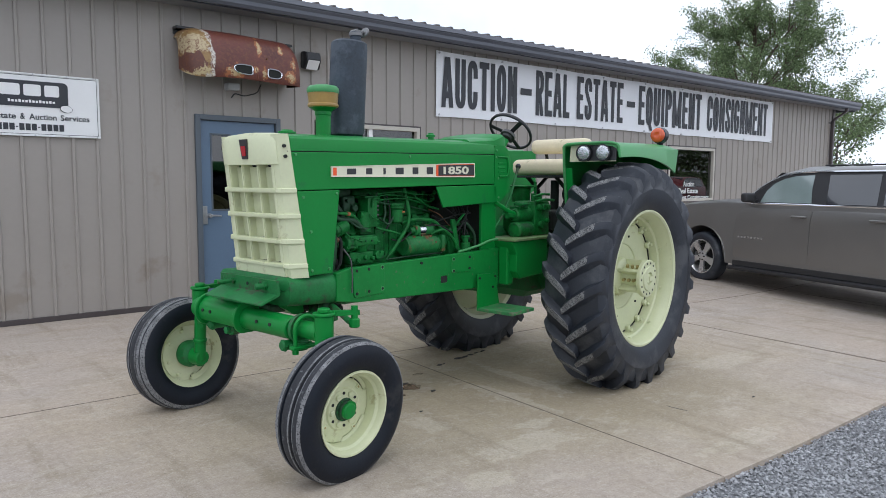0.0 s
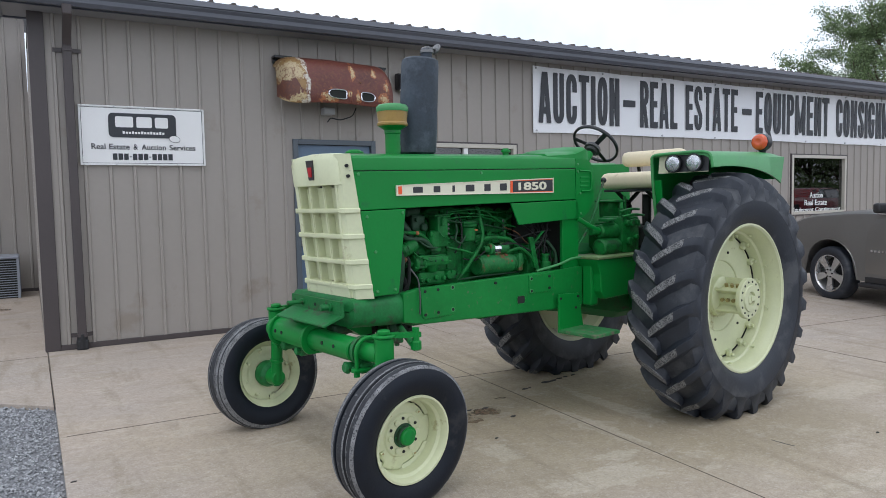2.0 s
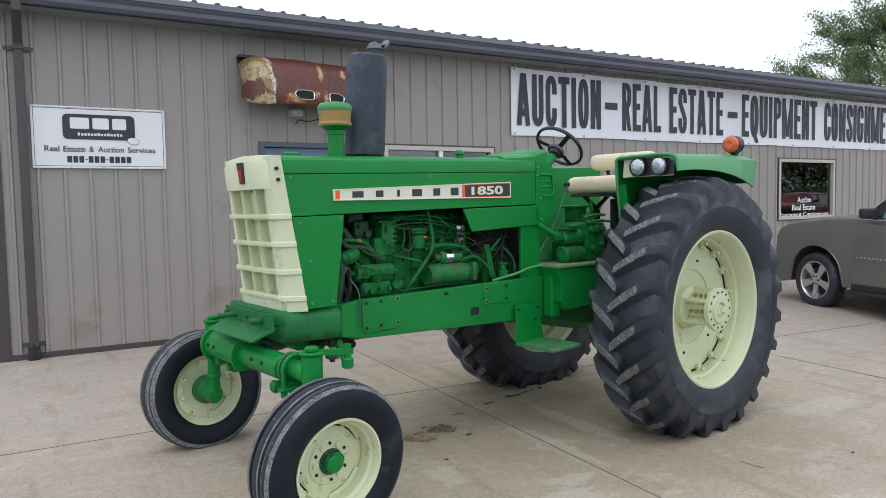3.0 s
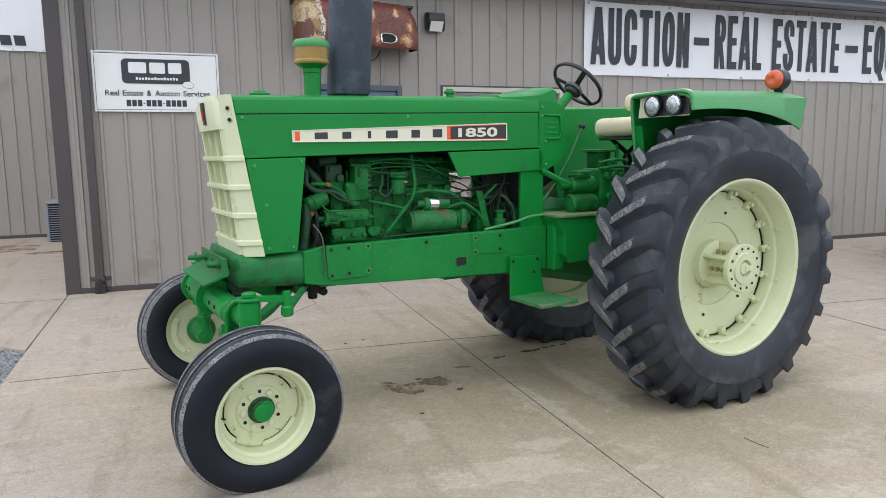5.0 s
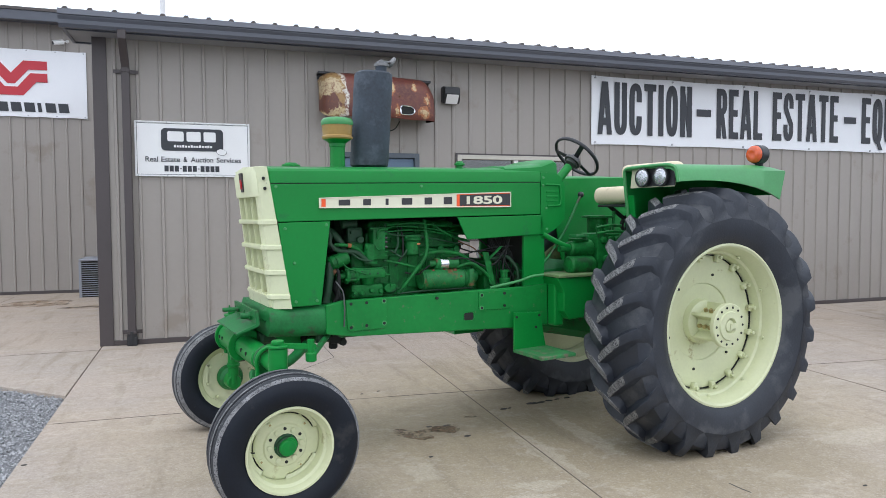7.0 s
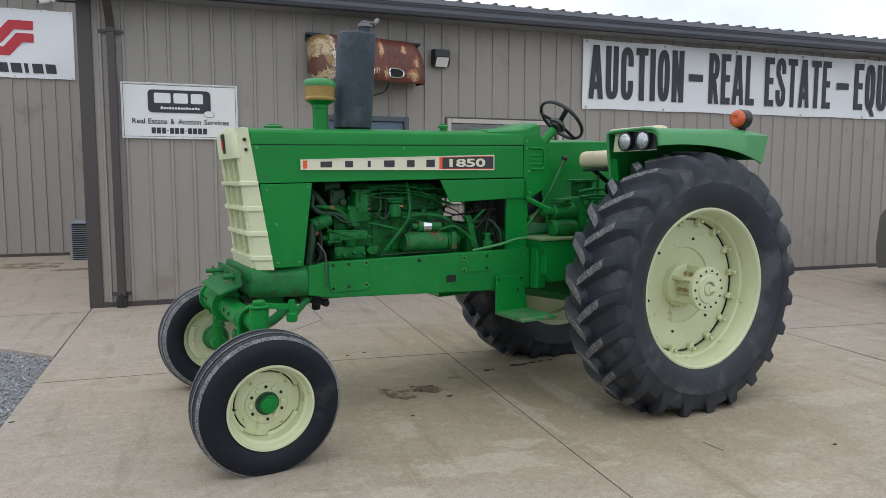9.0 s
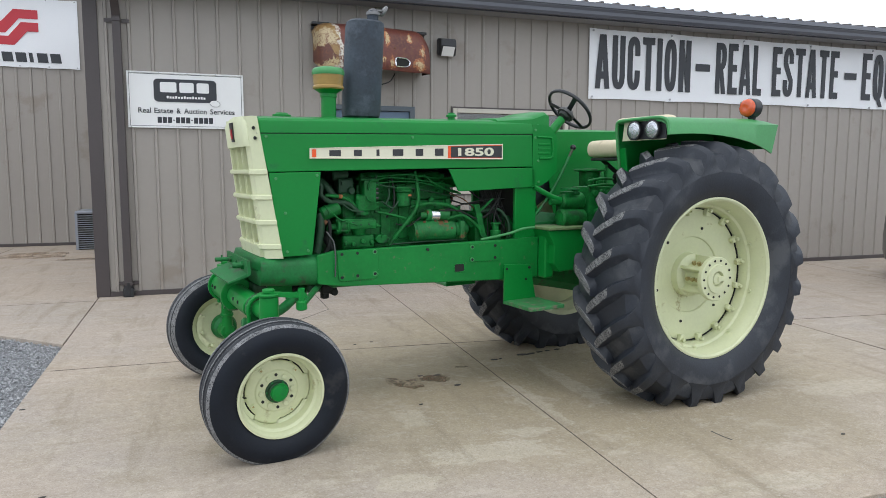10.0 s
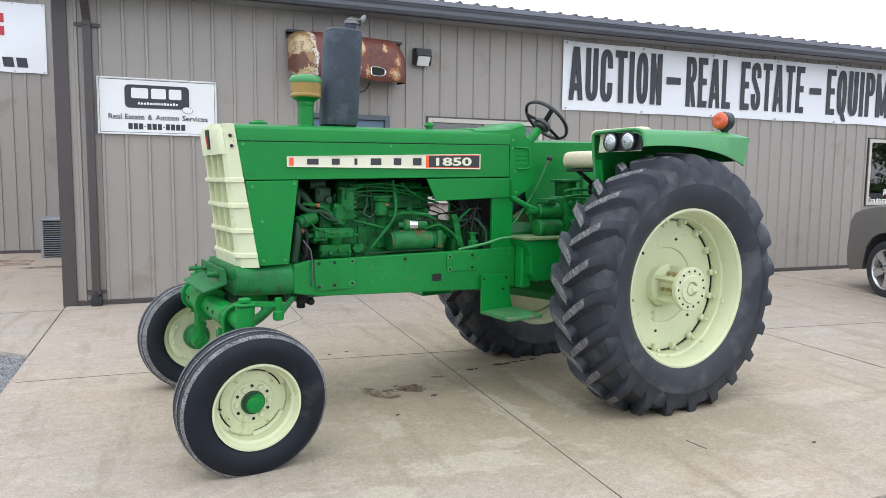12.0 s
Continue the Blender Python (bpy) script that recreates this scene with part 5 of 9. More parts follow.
for k, (x, y, r) in enumerate(((3.775, -3.667, 0.030), (3.83, -3.655, 0.018), (4.055, -3.58, 0.05), (4.13, -3.57, 0.04), (4.22, -3.54, 0.03), (4.30, -3.52, 0.025), (4.40, -3.50, 0.03), (2.927, -4.517, 0.014), (3.28, -4.20, 0.03), (3.22, -3.95, 0.03), (3.10, -3.94, 0.022), (2.2, -2.6, 0.012), (3.0, -2.9, 0.014), (2.85, -2.95, 0.012), (5.1, -5.6, 0.016), (0.66, -3.9, 0.016), (1.0, -5.2, 0.014))):
    blot("dirt_speck", x, y, r, r * 0.45, MUD, "small dark clod of dirt on the concrete", 20 + k, rs.uniform(0, 0.4), 0.003)


def roof_pipe():
    p = thing("roof_pipe", pose(1.07, 6.25, 4.12), "slim white pole standing on the shop roof", "pole")
    bm = bmesh.new()
    cyl(bm, (0, 0, 0), (0, 0, 2.6), 0.046, seg=20)
    part("shaft", bm, WHITE, p, smooth=40)
    bm = bmesh.new()
    lathe(bm, [(0.0, 0.13), (0.03, 0.12), (0.09, 0.06), (0.14, 0.05)], 24, axis="z")
    part("flashing", bm, GUTTER, p, smooth=40)


roof_pipe()


# ---- the tractor: x runs to its rear, -y is its left side ----
tractor = thing("tractor", pose(4.624, -3.798, -0.012, 0, 0, 9.0), "green row-crop farm tractor with cream wheels and grille, parked on concrete", "tractor")


def both(fn):
    for s in (-1, 1):
        fn(s)


def mirror(bm, s):
    """Built for the left side (-y); turned over for the right."""
    if s > 0:
        bmesh.ops.scale(bm, vec=(1, -1, 1), verts=bm.verts[:])
        bmesh.ops.reverse_faces(bm, faces=bm.faces[:])
    return bm


HOOD = 0.352


def hood_height(u):
    """Height of the hood's shoulder line."""
    return 1.607 + (u + 2.69) * 0.0203


def build_hood():
    bm = bmesh.new()
    rings = []
    for i, u in enumerate((-2.714, -2.70, -2.2, -1.6, -1.0, -0.926)):
        s = hood_height(u)
        t = 0.0 if i else -0.012
        half = [(-HOOD - t, s + 0.0005), (-HOOD - t, s + 0.045 + t), (-0.343, s + 0.066 + t), (-0.325, s + 0.080 + t), (-0.25, s + 0.093 + t), (-0.12, s + 0.102 + t)]
        rings.append([(u, y, z) for y, z in half] + [(u, -y, z) for y, z in half[::-1]])
    loft(bm, rings)
    hood = part("hood", bm, GREEN, tractor, smooth=28)
    # dark strip behind the seam, put there for the shade under the hood edge
    bm = bmesh.new()
    loft(bm, [[(u, -HOOD + 0.006, hood_height(u) - 0.006), (u, HOOD - 0.006, hood_height(u) - 0.006), (u, HOOD - 0.006, hood_height(u) + 0.0035), (u, -HOOD + 0.006, hood_height(u) + 0.0035)] for u in (-2.72, -0.9)])
    part("hood_gap_shade", bm, DARK, hood)
    # raised rear part of the hood over the tank
    bm = bmesh.new()
    rings = []
    for u, rise, w in ((-1.195, 0.092, 0.30), (-1.185, 0.104, 0.325), (-1.0, 0.112, 0.335), (-0.915, 0.118, 0.338), (-0.905, 0.122, 0.345), (-0.815, 0.150, 0.345), (-0.79, 0.140, 0.34)):
        s = hood_height(u)
        half = [(-w - 0.005, s + 0.054), (-w, s + rise - 0.02), (-w + 0.03, s + rise - 0.004), (-0.12, s + rise + 0.008)]
        rings.append([(u, y, z) for y, z in half] + [(u, -y, z) for y, z in half[::-1]])
    loft(bm, rings)
    part("cowl_cap", bm, GREEN, tractor, smooth=35)
    for u, v, r, h in ((-2.50, 0.0, 0.055, 0.045), (-1.46, -0.20, 0.034, 0.052)):
        bm = bmesh.new()
        z = hood_height(u) + 0.085
        lathe(bm, [(z, 0.022), (z + h * 0.5, 0.022), (z + h * 0.52, r), (z + h * 0.75, r), (z + h * 0.85, r * 0.7), (z + h, r * 0.6)], 20, (u, v, 0), axis="z")
        part("filler_cap", bm, GREEN, tractor, smooth=35)


build_hood()


def side_sheets(s):
    y0, y1 = -HOOD, -HOOD + 0.014
    sheets = [
        [(-2.712, 1.602), (-0.93, 1.638), (-0.925, 1.432), (-1.55, 1.420), (-2.664, 1.396)],
        [(-2.662, 1.392), (-2.366, 1.398), (-2.425, 0.930), (-2.606, 0.926)],
        [(-1.548, 1.414), (-0.925, 1.426), (-0.892, 1.400), (-0.892, 1.318), (-0.91, 1.300), (-1.478, 1.276)],
    ]
    for poly in sheets:
        bm = bmesh.new()
        prism(bm, poly, y0, y1, 0.004)
        part("side_panel", mirror(bm, s), GREEN, tractor)
    bm = bmesh.new()
    rings = []
    for u, w, low, top in ((-0.924, HOOD, 1.300, 1.704), (-0.87, HOOD, 1.300, 1.706), (-0.80, HOOD, 1.335, 1.704), (-0.765, HOOD - 0.003, 1.365, 1.682), (-0.715, HOOD - 0.014, 1.405, 1.622), (-0.695, HOOD - 0.05, 1.44, 1.600)):
        rings.append([(u, -w, low), (u, -w, top), (u, 0.0, top + 0.02), (u, 0.0, low)])
    loft(bm, rings)
    part("cowl", mirror(bm, s), GREEN, tractor, smooth=40)
    bm = bmesh.new()
    box(bm, -1.045, -0.88, -HOOD + 0.02, -HOOD + 0.05, 0.955, 1.30, 0.004)
    part("cowl_post", mirror(bm, s), GREEN, tractor)
    spots = [(-2.672, 1.588), (-1.796, 1.603), (-0.905, 1.671), (-0.905, 1.620), (-2.39, 1.378), (-2.625, 1.36), (-2.575, 1.17), (-2.45, 0.955), (-2.57, 0.955), (-0.875, 1.333), (-0.88, 1.471)]
    studs("panel_bolt", [((u, -HOOD - 0.007, w), (u, -HOOD + 0.004, w), 0.0085) for u, w in spots], GREEN_FADED, tractor, s, bev=0.002)


both(side_sheets)


def cowl_vents(s):
    for k in range(3):
        bm = bmesh.new()
        w = 1.512 + 0.030 * k
        box(bm, -0.880, -0.785, -HOOD - 0.0035, -HOOD + 0.004, w, w + 0.014, 0.003)
        part("cowl_rib", mirror(bm, s), GREEN, tractor)
    bm = bmesh.new()
    tube(bm, [(-0.870, -HOOD - 0.004, 1.486), (-0.775, -HOOD - 0.004, 1.487), (-0.757, -HOOD - 0.002, 1.517), (-0.767, -HOOD - 0.003, 1.612), (-0.78, -HOOD - 0.003, 1.625), (-0.89, -HOOD - 0.003, 1.626)], 0.007, 8)
    part("cowl_bead", mirror(bm, s), GREEN, tractor, smooth=60)


both(cowl_vents)


def badge(s):
    """Tapered hood badge, taller towards the rear."""
    b = new("badge")
    b.parent = tractor
    L, H = 1.272, 0.092
    b.matrix_basis = pose(-2.434, -HOOD - 0.002, 1.471) if s < 0 else pose(-1.162, HOOD + 0.002, 1.478, 0, 0, 180)
    tagged(b, "tapered cream and black hood badge with orange marks")
    x1 = 0.875
    made = []
    t = 0.006
    bm = bmesh.new()
    for a, c, e, f in ((0, L, 0, t), (0, L, H - t, H), (0, t, t, H - t), (L - t, L, t, H - t)):
        box(bm, a, c, -0.012, 0.0, e, f, 0.0015)
    made.append(part("badge_frame", bm, BADGE_CREAM, b))
    bm = bmesh.new()
    box(bm, t, x1, -0.007, 0.0, t, H - t)
    made.append(part("cream_field", bm, BADGE_CREAM, b))
    bm = bmesh.new()
    box(bm, x1 + 0.02, L - t, -0.0075, 0.0, t, H - t)
    made.append(part("black_field", bm, BADGE_BLACK, b))
    for a, c, e, f, d in ((0.014, 0.038, 0.012, H - 0.012, 0.0095), (x1, x1 + 0.02, t, H - t, 0.0095), (x1 + 0.02, L - t - 0.003, t, t + 0.004, 0.009), (x1 + 0.02, L - t - 0.003, H - t - 0.004, H - t, 0.009)):
        bm = bmesh.new()
        box(bm, a, c, -d, 0.0, e, f)
        made.append(part("orange_mark", bm, ORANGE, b))
    # the maker's name as plain block shapes
    for x, w in ((0.115, 0.068), (0.262, 0.048), (0.402, 0.018), (0.505, 0.068), (0.655, 0.05), (0.785, 0.058)):
        bm = bmesh.new()
        box(bm, x, x + w, -0.0095, -0.006, 0.022, H - 0.022)
        made.append(part("name_block", bm, BADGE_BLACK, b))
    made.append(writing("model_number", "1850", 0.945, 1.205, 0.020, H - 0.020, -0.0085, BADGE_CREAM, b, 0.03, depth=0.002))
    for ob in made:
        for v in ob.data.vertices:
            f = v.co.x / L
            if s > 0:
                v.co.z = 0.004 * f + v.co.z / H * (0.100 - 0.040 * f)
            else:
                v.co.z = 0.007 * f + v.co.z / H * (0.058 + 0.040 * f)

both(badge)


def build_grille():
    """Cream cast grille: three columns by four rows of deep openings, leaning back at the foot."""
    g = new("grille")
    g.parent = tractor
    tagged(g, "cream painted cast grille with twelve openings")
    wt, wb = 1.705, 0.918
    uf = lambda w: -2.778 + (wt - w) * 0.085 / (wt - wb)
    ur = lambda w: -2.722 + (wt - w) * 0.128 / (wt - wb)
    V = 0.262
    def bar(w0, w1, v0, v1, out=0.0, deep=0.06, bev=0.006):
        bm = bmesh.new()
        loft(bm, [[(uf(w0) - out, v0, w0), (uf(w0) - out, v1, w0), (uf(w0) + deep, v1, w0), (uf(w0) + deep, v0, w0)],
                  [(uf(w1) - out, v0, w1), (uf(w1) - out, v1, w1), (uf(w1) + deep, v1, w1), (uf(w1) + deep, v0, w1)]])
        bmesh.ops.bevel(bm, geom=bm.edges[:], offset=bev, segments=2, affect="EDGES")
        return bm
    head = 1.535
    bm = bmesh.new()
    rings = []
    for v, du, dw in ((-0.30, 0.020, -0.014), (-0.275, 0.004, -0.004), (-0.2, 0.0, 0.004), (0.0, -0.006, 0.012), (0.2, 0.0, 0.004), (0.275, 0.004, -0.004), (0.30, 0.020, -0.014)):
        rings.append([(uf(head) - 0.012 + du, v, head), (uf(1.66) - 0.012 + du, v, 1.66 + dw), (uf(1.70) + 0.008 + du, v, 1.695 + dw), (uf(1.70) + 0.07, v, 1.702 + dw), (uf(head) + 0.07, v, head)])
    loft(bm, rings)
    part("grille_head", bm, CREAM, g, smooth=35)
    rows = [0.985, 1.120, 1.258, 1.396, 1.535]
    for w in rows[:-1]:
        part("cross_bar", bar(w - 0.013, w + 0.013, -V - 0.02, V + 0.02, 0.014, 0.05), CREAM, g)
    for v, hw in ((-V + 0.012, 0.020), (-0.088, 0.011), (0.088, 0.011), (V - 0.012, 0.020)):
        part("upright", bar(0.96, 1.545, v - hw, v + hw, 0.0, 0.07), CREAM, g)
    part("grille_foot", bar(wb, 0.985, -V - 0.02, V + 0.02, 0.008, 0.05, 0.008), CREAM, g)
    def flank(s):
        bm = bmesh.new()
        lv = []
        for w in (wb, 1.12, 1.258, 1.396, 1.535, 1.66, wt - 0.01):
            lv.append([(uf(w) + 0.002, -V, w), (uf(w) + 0.012, -V - 0.045, w), (ur(w), -0.358, w), (ur(w) + 0.004, -0.346, w), (uf(w) + 0.05, -V, w)])
        loft(bm, lv)
        part("grille_flank", mirror(bm, s), CREAM, g, smooth=30)
        for w in rows[:-1]:
            bm = bmesh.new()
            loft(bm, [[(uf(w) - 0.012, -V - 0.01, w + d), (uf(w) - 0.002, -V - 0.052, w + d), (ur(w) + 0.0, -0.366, w + d), (ur(w) + 0.004, -0.350, w + d), (uf(w) + 0.02, -V, w + d)] for d in (-0.014, 0.014)])
            bmesh.ops.bevel(bm, geom=bm.edges[:], offset=0.004, segments=1, affect="EDGES")
            part("flank_rib", mirror(bm, s), CREAM, g)
        # uncut holes: dark discs carry the shade inside them
        studs("bolt_hole_shade", [(((uf(w) + ur(w)) / 2 + 0.006, -0.330, w), ((uf(w) + ur(w)) / 2 + 0.002, -0.350, w), 0.009) for w in (1.632, 1.578)], DARK, g, s)
    both(flank)
    # pale louvres set back inside the openings, a dark slit beside each
    for i in range(4):
        for v0, v1 in ((-0.235, -0.10), (-0.078, 0.078), (0.10, 0.235)):
            w0, w1 = rows[i] + 0.012, rows[i + 1] - 0.012
            bm = bmesh.new()
            loft(bm, [[(uf(w) + 0.044, v1 + 0.01, w), (uf(w) + 0.080, v0 + 0.052, w), (uf(w) + 0.086, v0 + 0.052, w), (uf(w) + 0.050, v1 + 0.01, w)] for w in (w0, w1)])
            part("louvre", bm, CREAM, g)
    bm = bmesh.new()
    loft(bm, [[(uf(w) + 0.11, -0.26, w), (uf(w) + 0.11, 0.26, w), (uf(w) + 0.13, 0.26, w), (uf(w) + 0.13, -0.26, w)] for w in (0.96, 1.55)])
    part("radiator_screen", bm, DARK, g, "dark radiator screen")
    bm = bmesh.new()
    loft(bm, [[(uf(1.56) - 0.024, -0.030, 1.565), (uf(1.56) - 0.024, 0.030, 1.565), (uf(1.56) - 0.005, 0.030, 1.565), (uf(1.56) - 0.005, -0.030, 1.565)],
              [(uf(1.67) - 0.024, -0.042, 1.672), (uf(1.67) - 0.024, 0.042, 1.672), (uf(1.67) - 0.005, 0.042, 1.672), (uf(1.67) - 0.005, -0.042, 1.672)]])
    em = part("emblem", bm, BADGE_BLACK, g, "black shield emblem with a red centre")
    bm = bmesh.new()
    loft(bm, [[(uf(1.58) - 0.028, -0.017, 1.582), (uf(1.58) - 0.028, 0.017, 1.582), (uf(1.58) - 0.022, 0.017, 1.582), (uf(1.58) - 0.022, -0.017, 1.582)],
              [(uf(1.63) - 0.028, -0.024, 1.635), (uf(1.63) - 0.028, 0.024, 1.635), (uf(1.63) - 0.022, 0.024, 1.635), (uf(1.63) - 0.022, -0.024, 1.635)]])
    part("emblem_centre", bm, RED, em)


build_grille()


# the sheet metal is narrower than its drawing: drawn in towards the left face
narrow = Matrix.Translation((0, -0.0486, 0)) @ Matrix.Diagonal((1, 0.862, 1, 1))
for ob in list(tractor.children):
    ob.matrix_basis = narrow @ ob.matrix_basis


# chassis
def build_chassis():
    bm = bmesh.new()
    rings = []
    for u, w0, w1, hv in ((-2.73, 0.80, 0.905, 0.31), (-2.715, 0.765, 0.925, 0.345), (-2.5, 0.752, 0.925, 0.35), (-2.30, 0.742, 0.925, 0.35), (-2.28, 0.742, 0.925, 0.345)):
        r = 0.055
        ring = []
        for cy, cz, a0 in ((hv - r, w1 - r, 0), (-hv + r, w1 - r, 90), (-hv + r, w0 + r, 180), (hv - r, w0 + r, 270)):
            for k in range(5):
                t = radians(a0 + 22.5 * k)
                ring.append((u, cy + r * math.cos(t), cz + r * math.sin(t)))
        rings.append(ring)
    loft(bm, rings)
    part("front_frame", bm, GREEN_OLD, tractor, smooth=35)
    def rail(s):
        bm = bmesh.new()
        prism(bm, [(-2.40, 0.925), (-2.30, 0.945), (-1.06, 0.963), (-0.87, 0.97), (-0.87, 0.70), (-1.12, 0.698), (-2.24, 0.735), (-2.34, 0.75), (-2.40, 0.76)], -0.358, -0.32, 0.006)
        rl = part("frame_rail", mirror(bm, s), RAIL_GREEN, tractor)
        bm = bmesh.new()
        prism(bm, [(-2.285, 0.945), (-2.03, 0.948), (-2.03, 0.786), (-2.05, 0.770), (-2.26, 0.765), (-2.275, 0.78)], -0.366, -0.356, 0.003)
        part("rail_plate", mirror(bm, s), RAIL_GREEN, rl)
        bm = bmesh.new()
        prism(bm, [(-1.405, 0.948), (-1.17, 0.952), (-1.17, 0.840), (-1.19, 0.826), (-1.39, 0.832), (-1.405, 0.845)], -0.364, -0.356, 0.003)
        part("rail_plate", mirror(bm, s), RAIL_GREEN, rl)
        # the slot is not cut: a dark plate on the rail carries its shade
        bm = bmesh.new()
        ring = []
        for cu, cw, a0 in ((-1.452, 0.810, 0), (-1.498, 0.810, 90), (-1.498, 0.784, 180), (-1.452, 0.784, 270)):
            ring += [(cu + 0.013 * math.cos(radians(a0 + t)), cw + 0.013 * math.sin(radians(a0 + t))) for t in (0, 30, 60, 90)]
        prism(bm, ring, -0.3595, -0.33)
        part("slot_shade", mirror(bm, s), DARK, rl)
        bm = bmesh.new()
        tube(bm, [(u, -0.3585, w) for u, w in ring + ring[:1]], 0.003, 6)
        part("slot_lip", mirror(bm, s), GREEN, rl, smooth=60)
        # holes drawn as proud dark discs, their inner shade put into the colour
        holes = ((-2.255, 0.925), (-2.16, 0.927), (-2.255, 0.79), (-2.16, 0.795), (-1.215, 0.928), (-1.215, 0.85), (-1.70, 0.925))
        studs("bolt_hole_shade", [((u, -0.370, w), (u, -0.35, w), 0.009) for u, w in holes], DARK, rl, s)
        studs("washer", [((u, -0.368, w), (u, -0.35, w), 0.015) for u, w in ((-2.05, 0.93), (-2.05, 0.80), (-1.385, 0.925), (-1.385, 0.845))], GREEN_FADED, rl, s)
        # dark discs on the washers, coloured like the shade of a hole
        studs("bolt_hole_shade", [((u, -0.3695, w), (u, -0.35, w), 0.0085) for u, w in ((-2.05, 0.93), (-2.05, 0.80), (-1.385, 0.925), (-1.385, 0.845))], DARK, rl, s)
    both(rail)
    bm = bmesh.new()
    box(bm, -2.3, -0.9, -0.30, 0.30, 0.72, 0.78, 0.02)
    part("belly_plate", bm, GREEN_OLD, tractor)
    # transmission and rear axle
    bm = bmesh.new()
    rings = []
    for u, hv, w0, w1 in ((-1.05, 0.24, 0.66, 1.10), (-0.70, 0.25, 0.60, 1.12), (-0.3, 0.24, 0.52, 1.08), (0.12, 0.24, 0.52, 1.05), (0.28, 0.20, 0.58, 0.98)):
        rings.append([(u, -hv, w0 + 0.05), (u, -hv + 0.06, w0), (u, hv - 0.06, w0), (u, hv, w0 + 0.05), (u, hv, w1 - 0.06), (u, hv - 0.06, w1), (u, -hv + 0.06, w1), (u, -hv, w1 - 0.06)])
    loft(bm, rings)
    part("transmission_case", bm, GREEN_OLD, tractor)
    def axle(s):
        bm = bmesh.new()
        lathe(bm, [(-0.20, 0.20), (-0.27, 0.20), (-0.30, 0.13), (-0.58, 0.10), (-0.60, 0.14), (-0.64, 0.14), (-0.66, 0.06), (-1.0, 0.045)], 24, (0, 0, 0.74))
        part("axle_housing", mirror(bm, s), GREEN_OLD, tractor, smooth=30)
    both(axle)
    bm = bmesh.new()
    box(bm, 0.25, 0.55, -0.25, 0.25, 0.62, 0.95, 0.03)
    cyl(bm, (0.4, 0, 0.55), (1.0, 0, 0.48), 0.03)
    part("rear_hitch", bm, GREEN_OLD, tractor)


build_chassis()


# wheels
def lug(bm, R, half, side, sweep, width, height):
    """One tread bar, from beside the crown to past the shoulder, swept along a slant, its flanks
    filleted into the carcass; worn pale along the top near the crown."""
    n = 11
    rows = []
    for i in range(n):
        t = i / (n - 1)
        y = side * (-0.022 + (half + 0.018) * t)
        a = sweep * (t ** 0.9)
        fall = 0.020 * t + (0.0 if t < 0.6 else 0.060 * ((t - 0.6) / 0.4) ** 2)
        base = R - 0.010 - fall * 1.3 - 0.030 * t * t
        top = R + height - fall
        lift = top - base
        w = width * (0.95 + 0.25 * t) * (0.8 if i == 0 else 1.0)
        ring = []
        for r, ww in ((base, 1.75), (base + 0.16 * lift, 1.15), (base + 0.55 * lift, 0.74), (top - 0.005, 0.52), (top, 0.44), (top, -0.44), (top - 0.005, -0.52), (base + 0.55 * lift, -0.74), (base + 0.16 * lift, -1.15), (base, -1.75)):
            ang = a + w * ww / R
            ring.append(bm.verts.new((r * math.cos(ang), y, r * math.sin(ang))))
        rows.append(ring)
    for i, (p, q) in enumerate(zip(rows, rows[1:])):
        for k in range(10):
            f = bm.faces.new((p[k], p[(k + 1) % 10], q[(k + 1) % 10], q[k]))
            f.material_index = 1 if (k == 4 and i < 7) or (k in (3, 5) and i < 5) else 0
    bm.faces.new(rows[0])
    bm.faces.new(rows[-1][::-1])


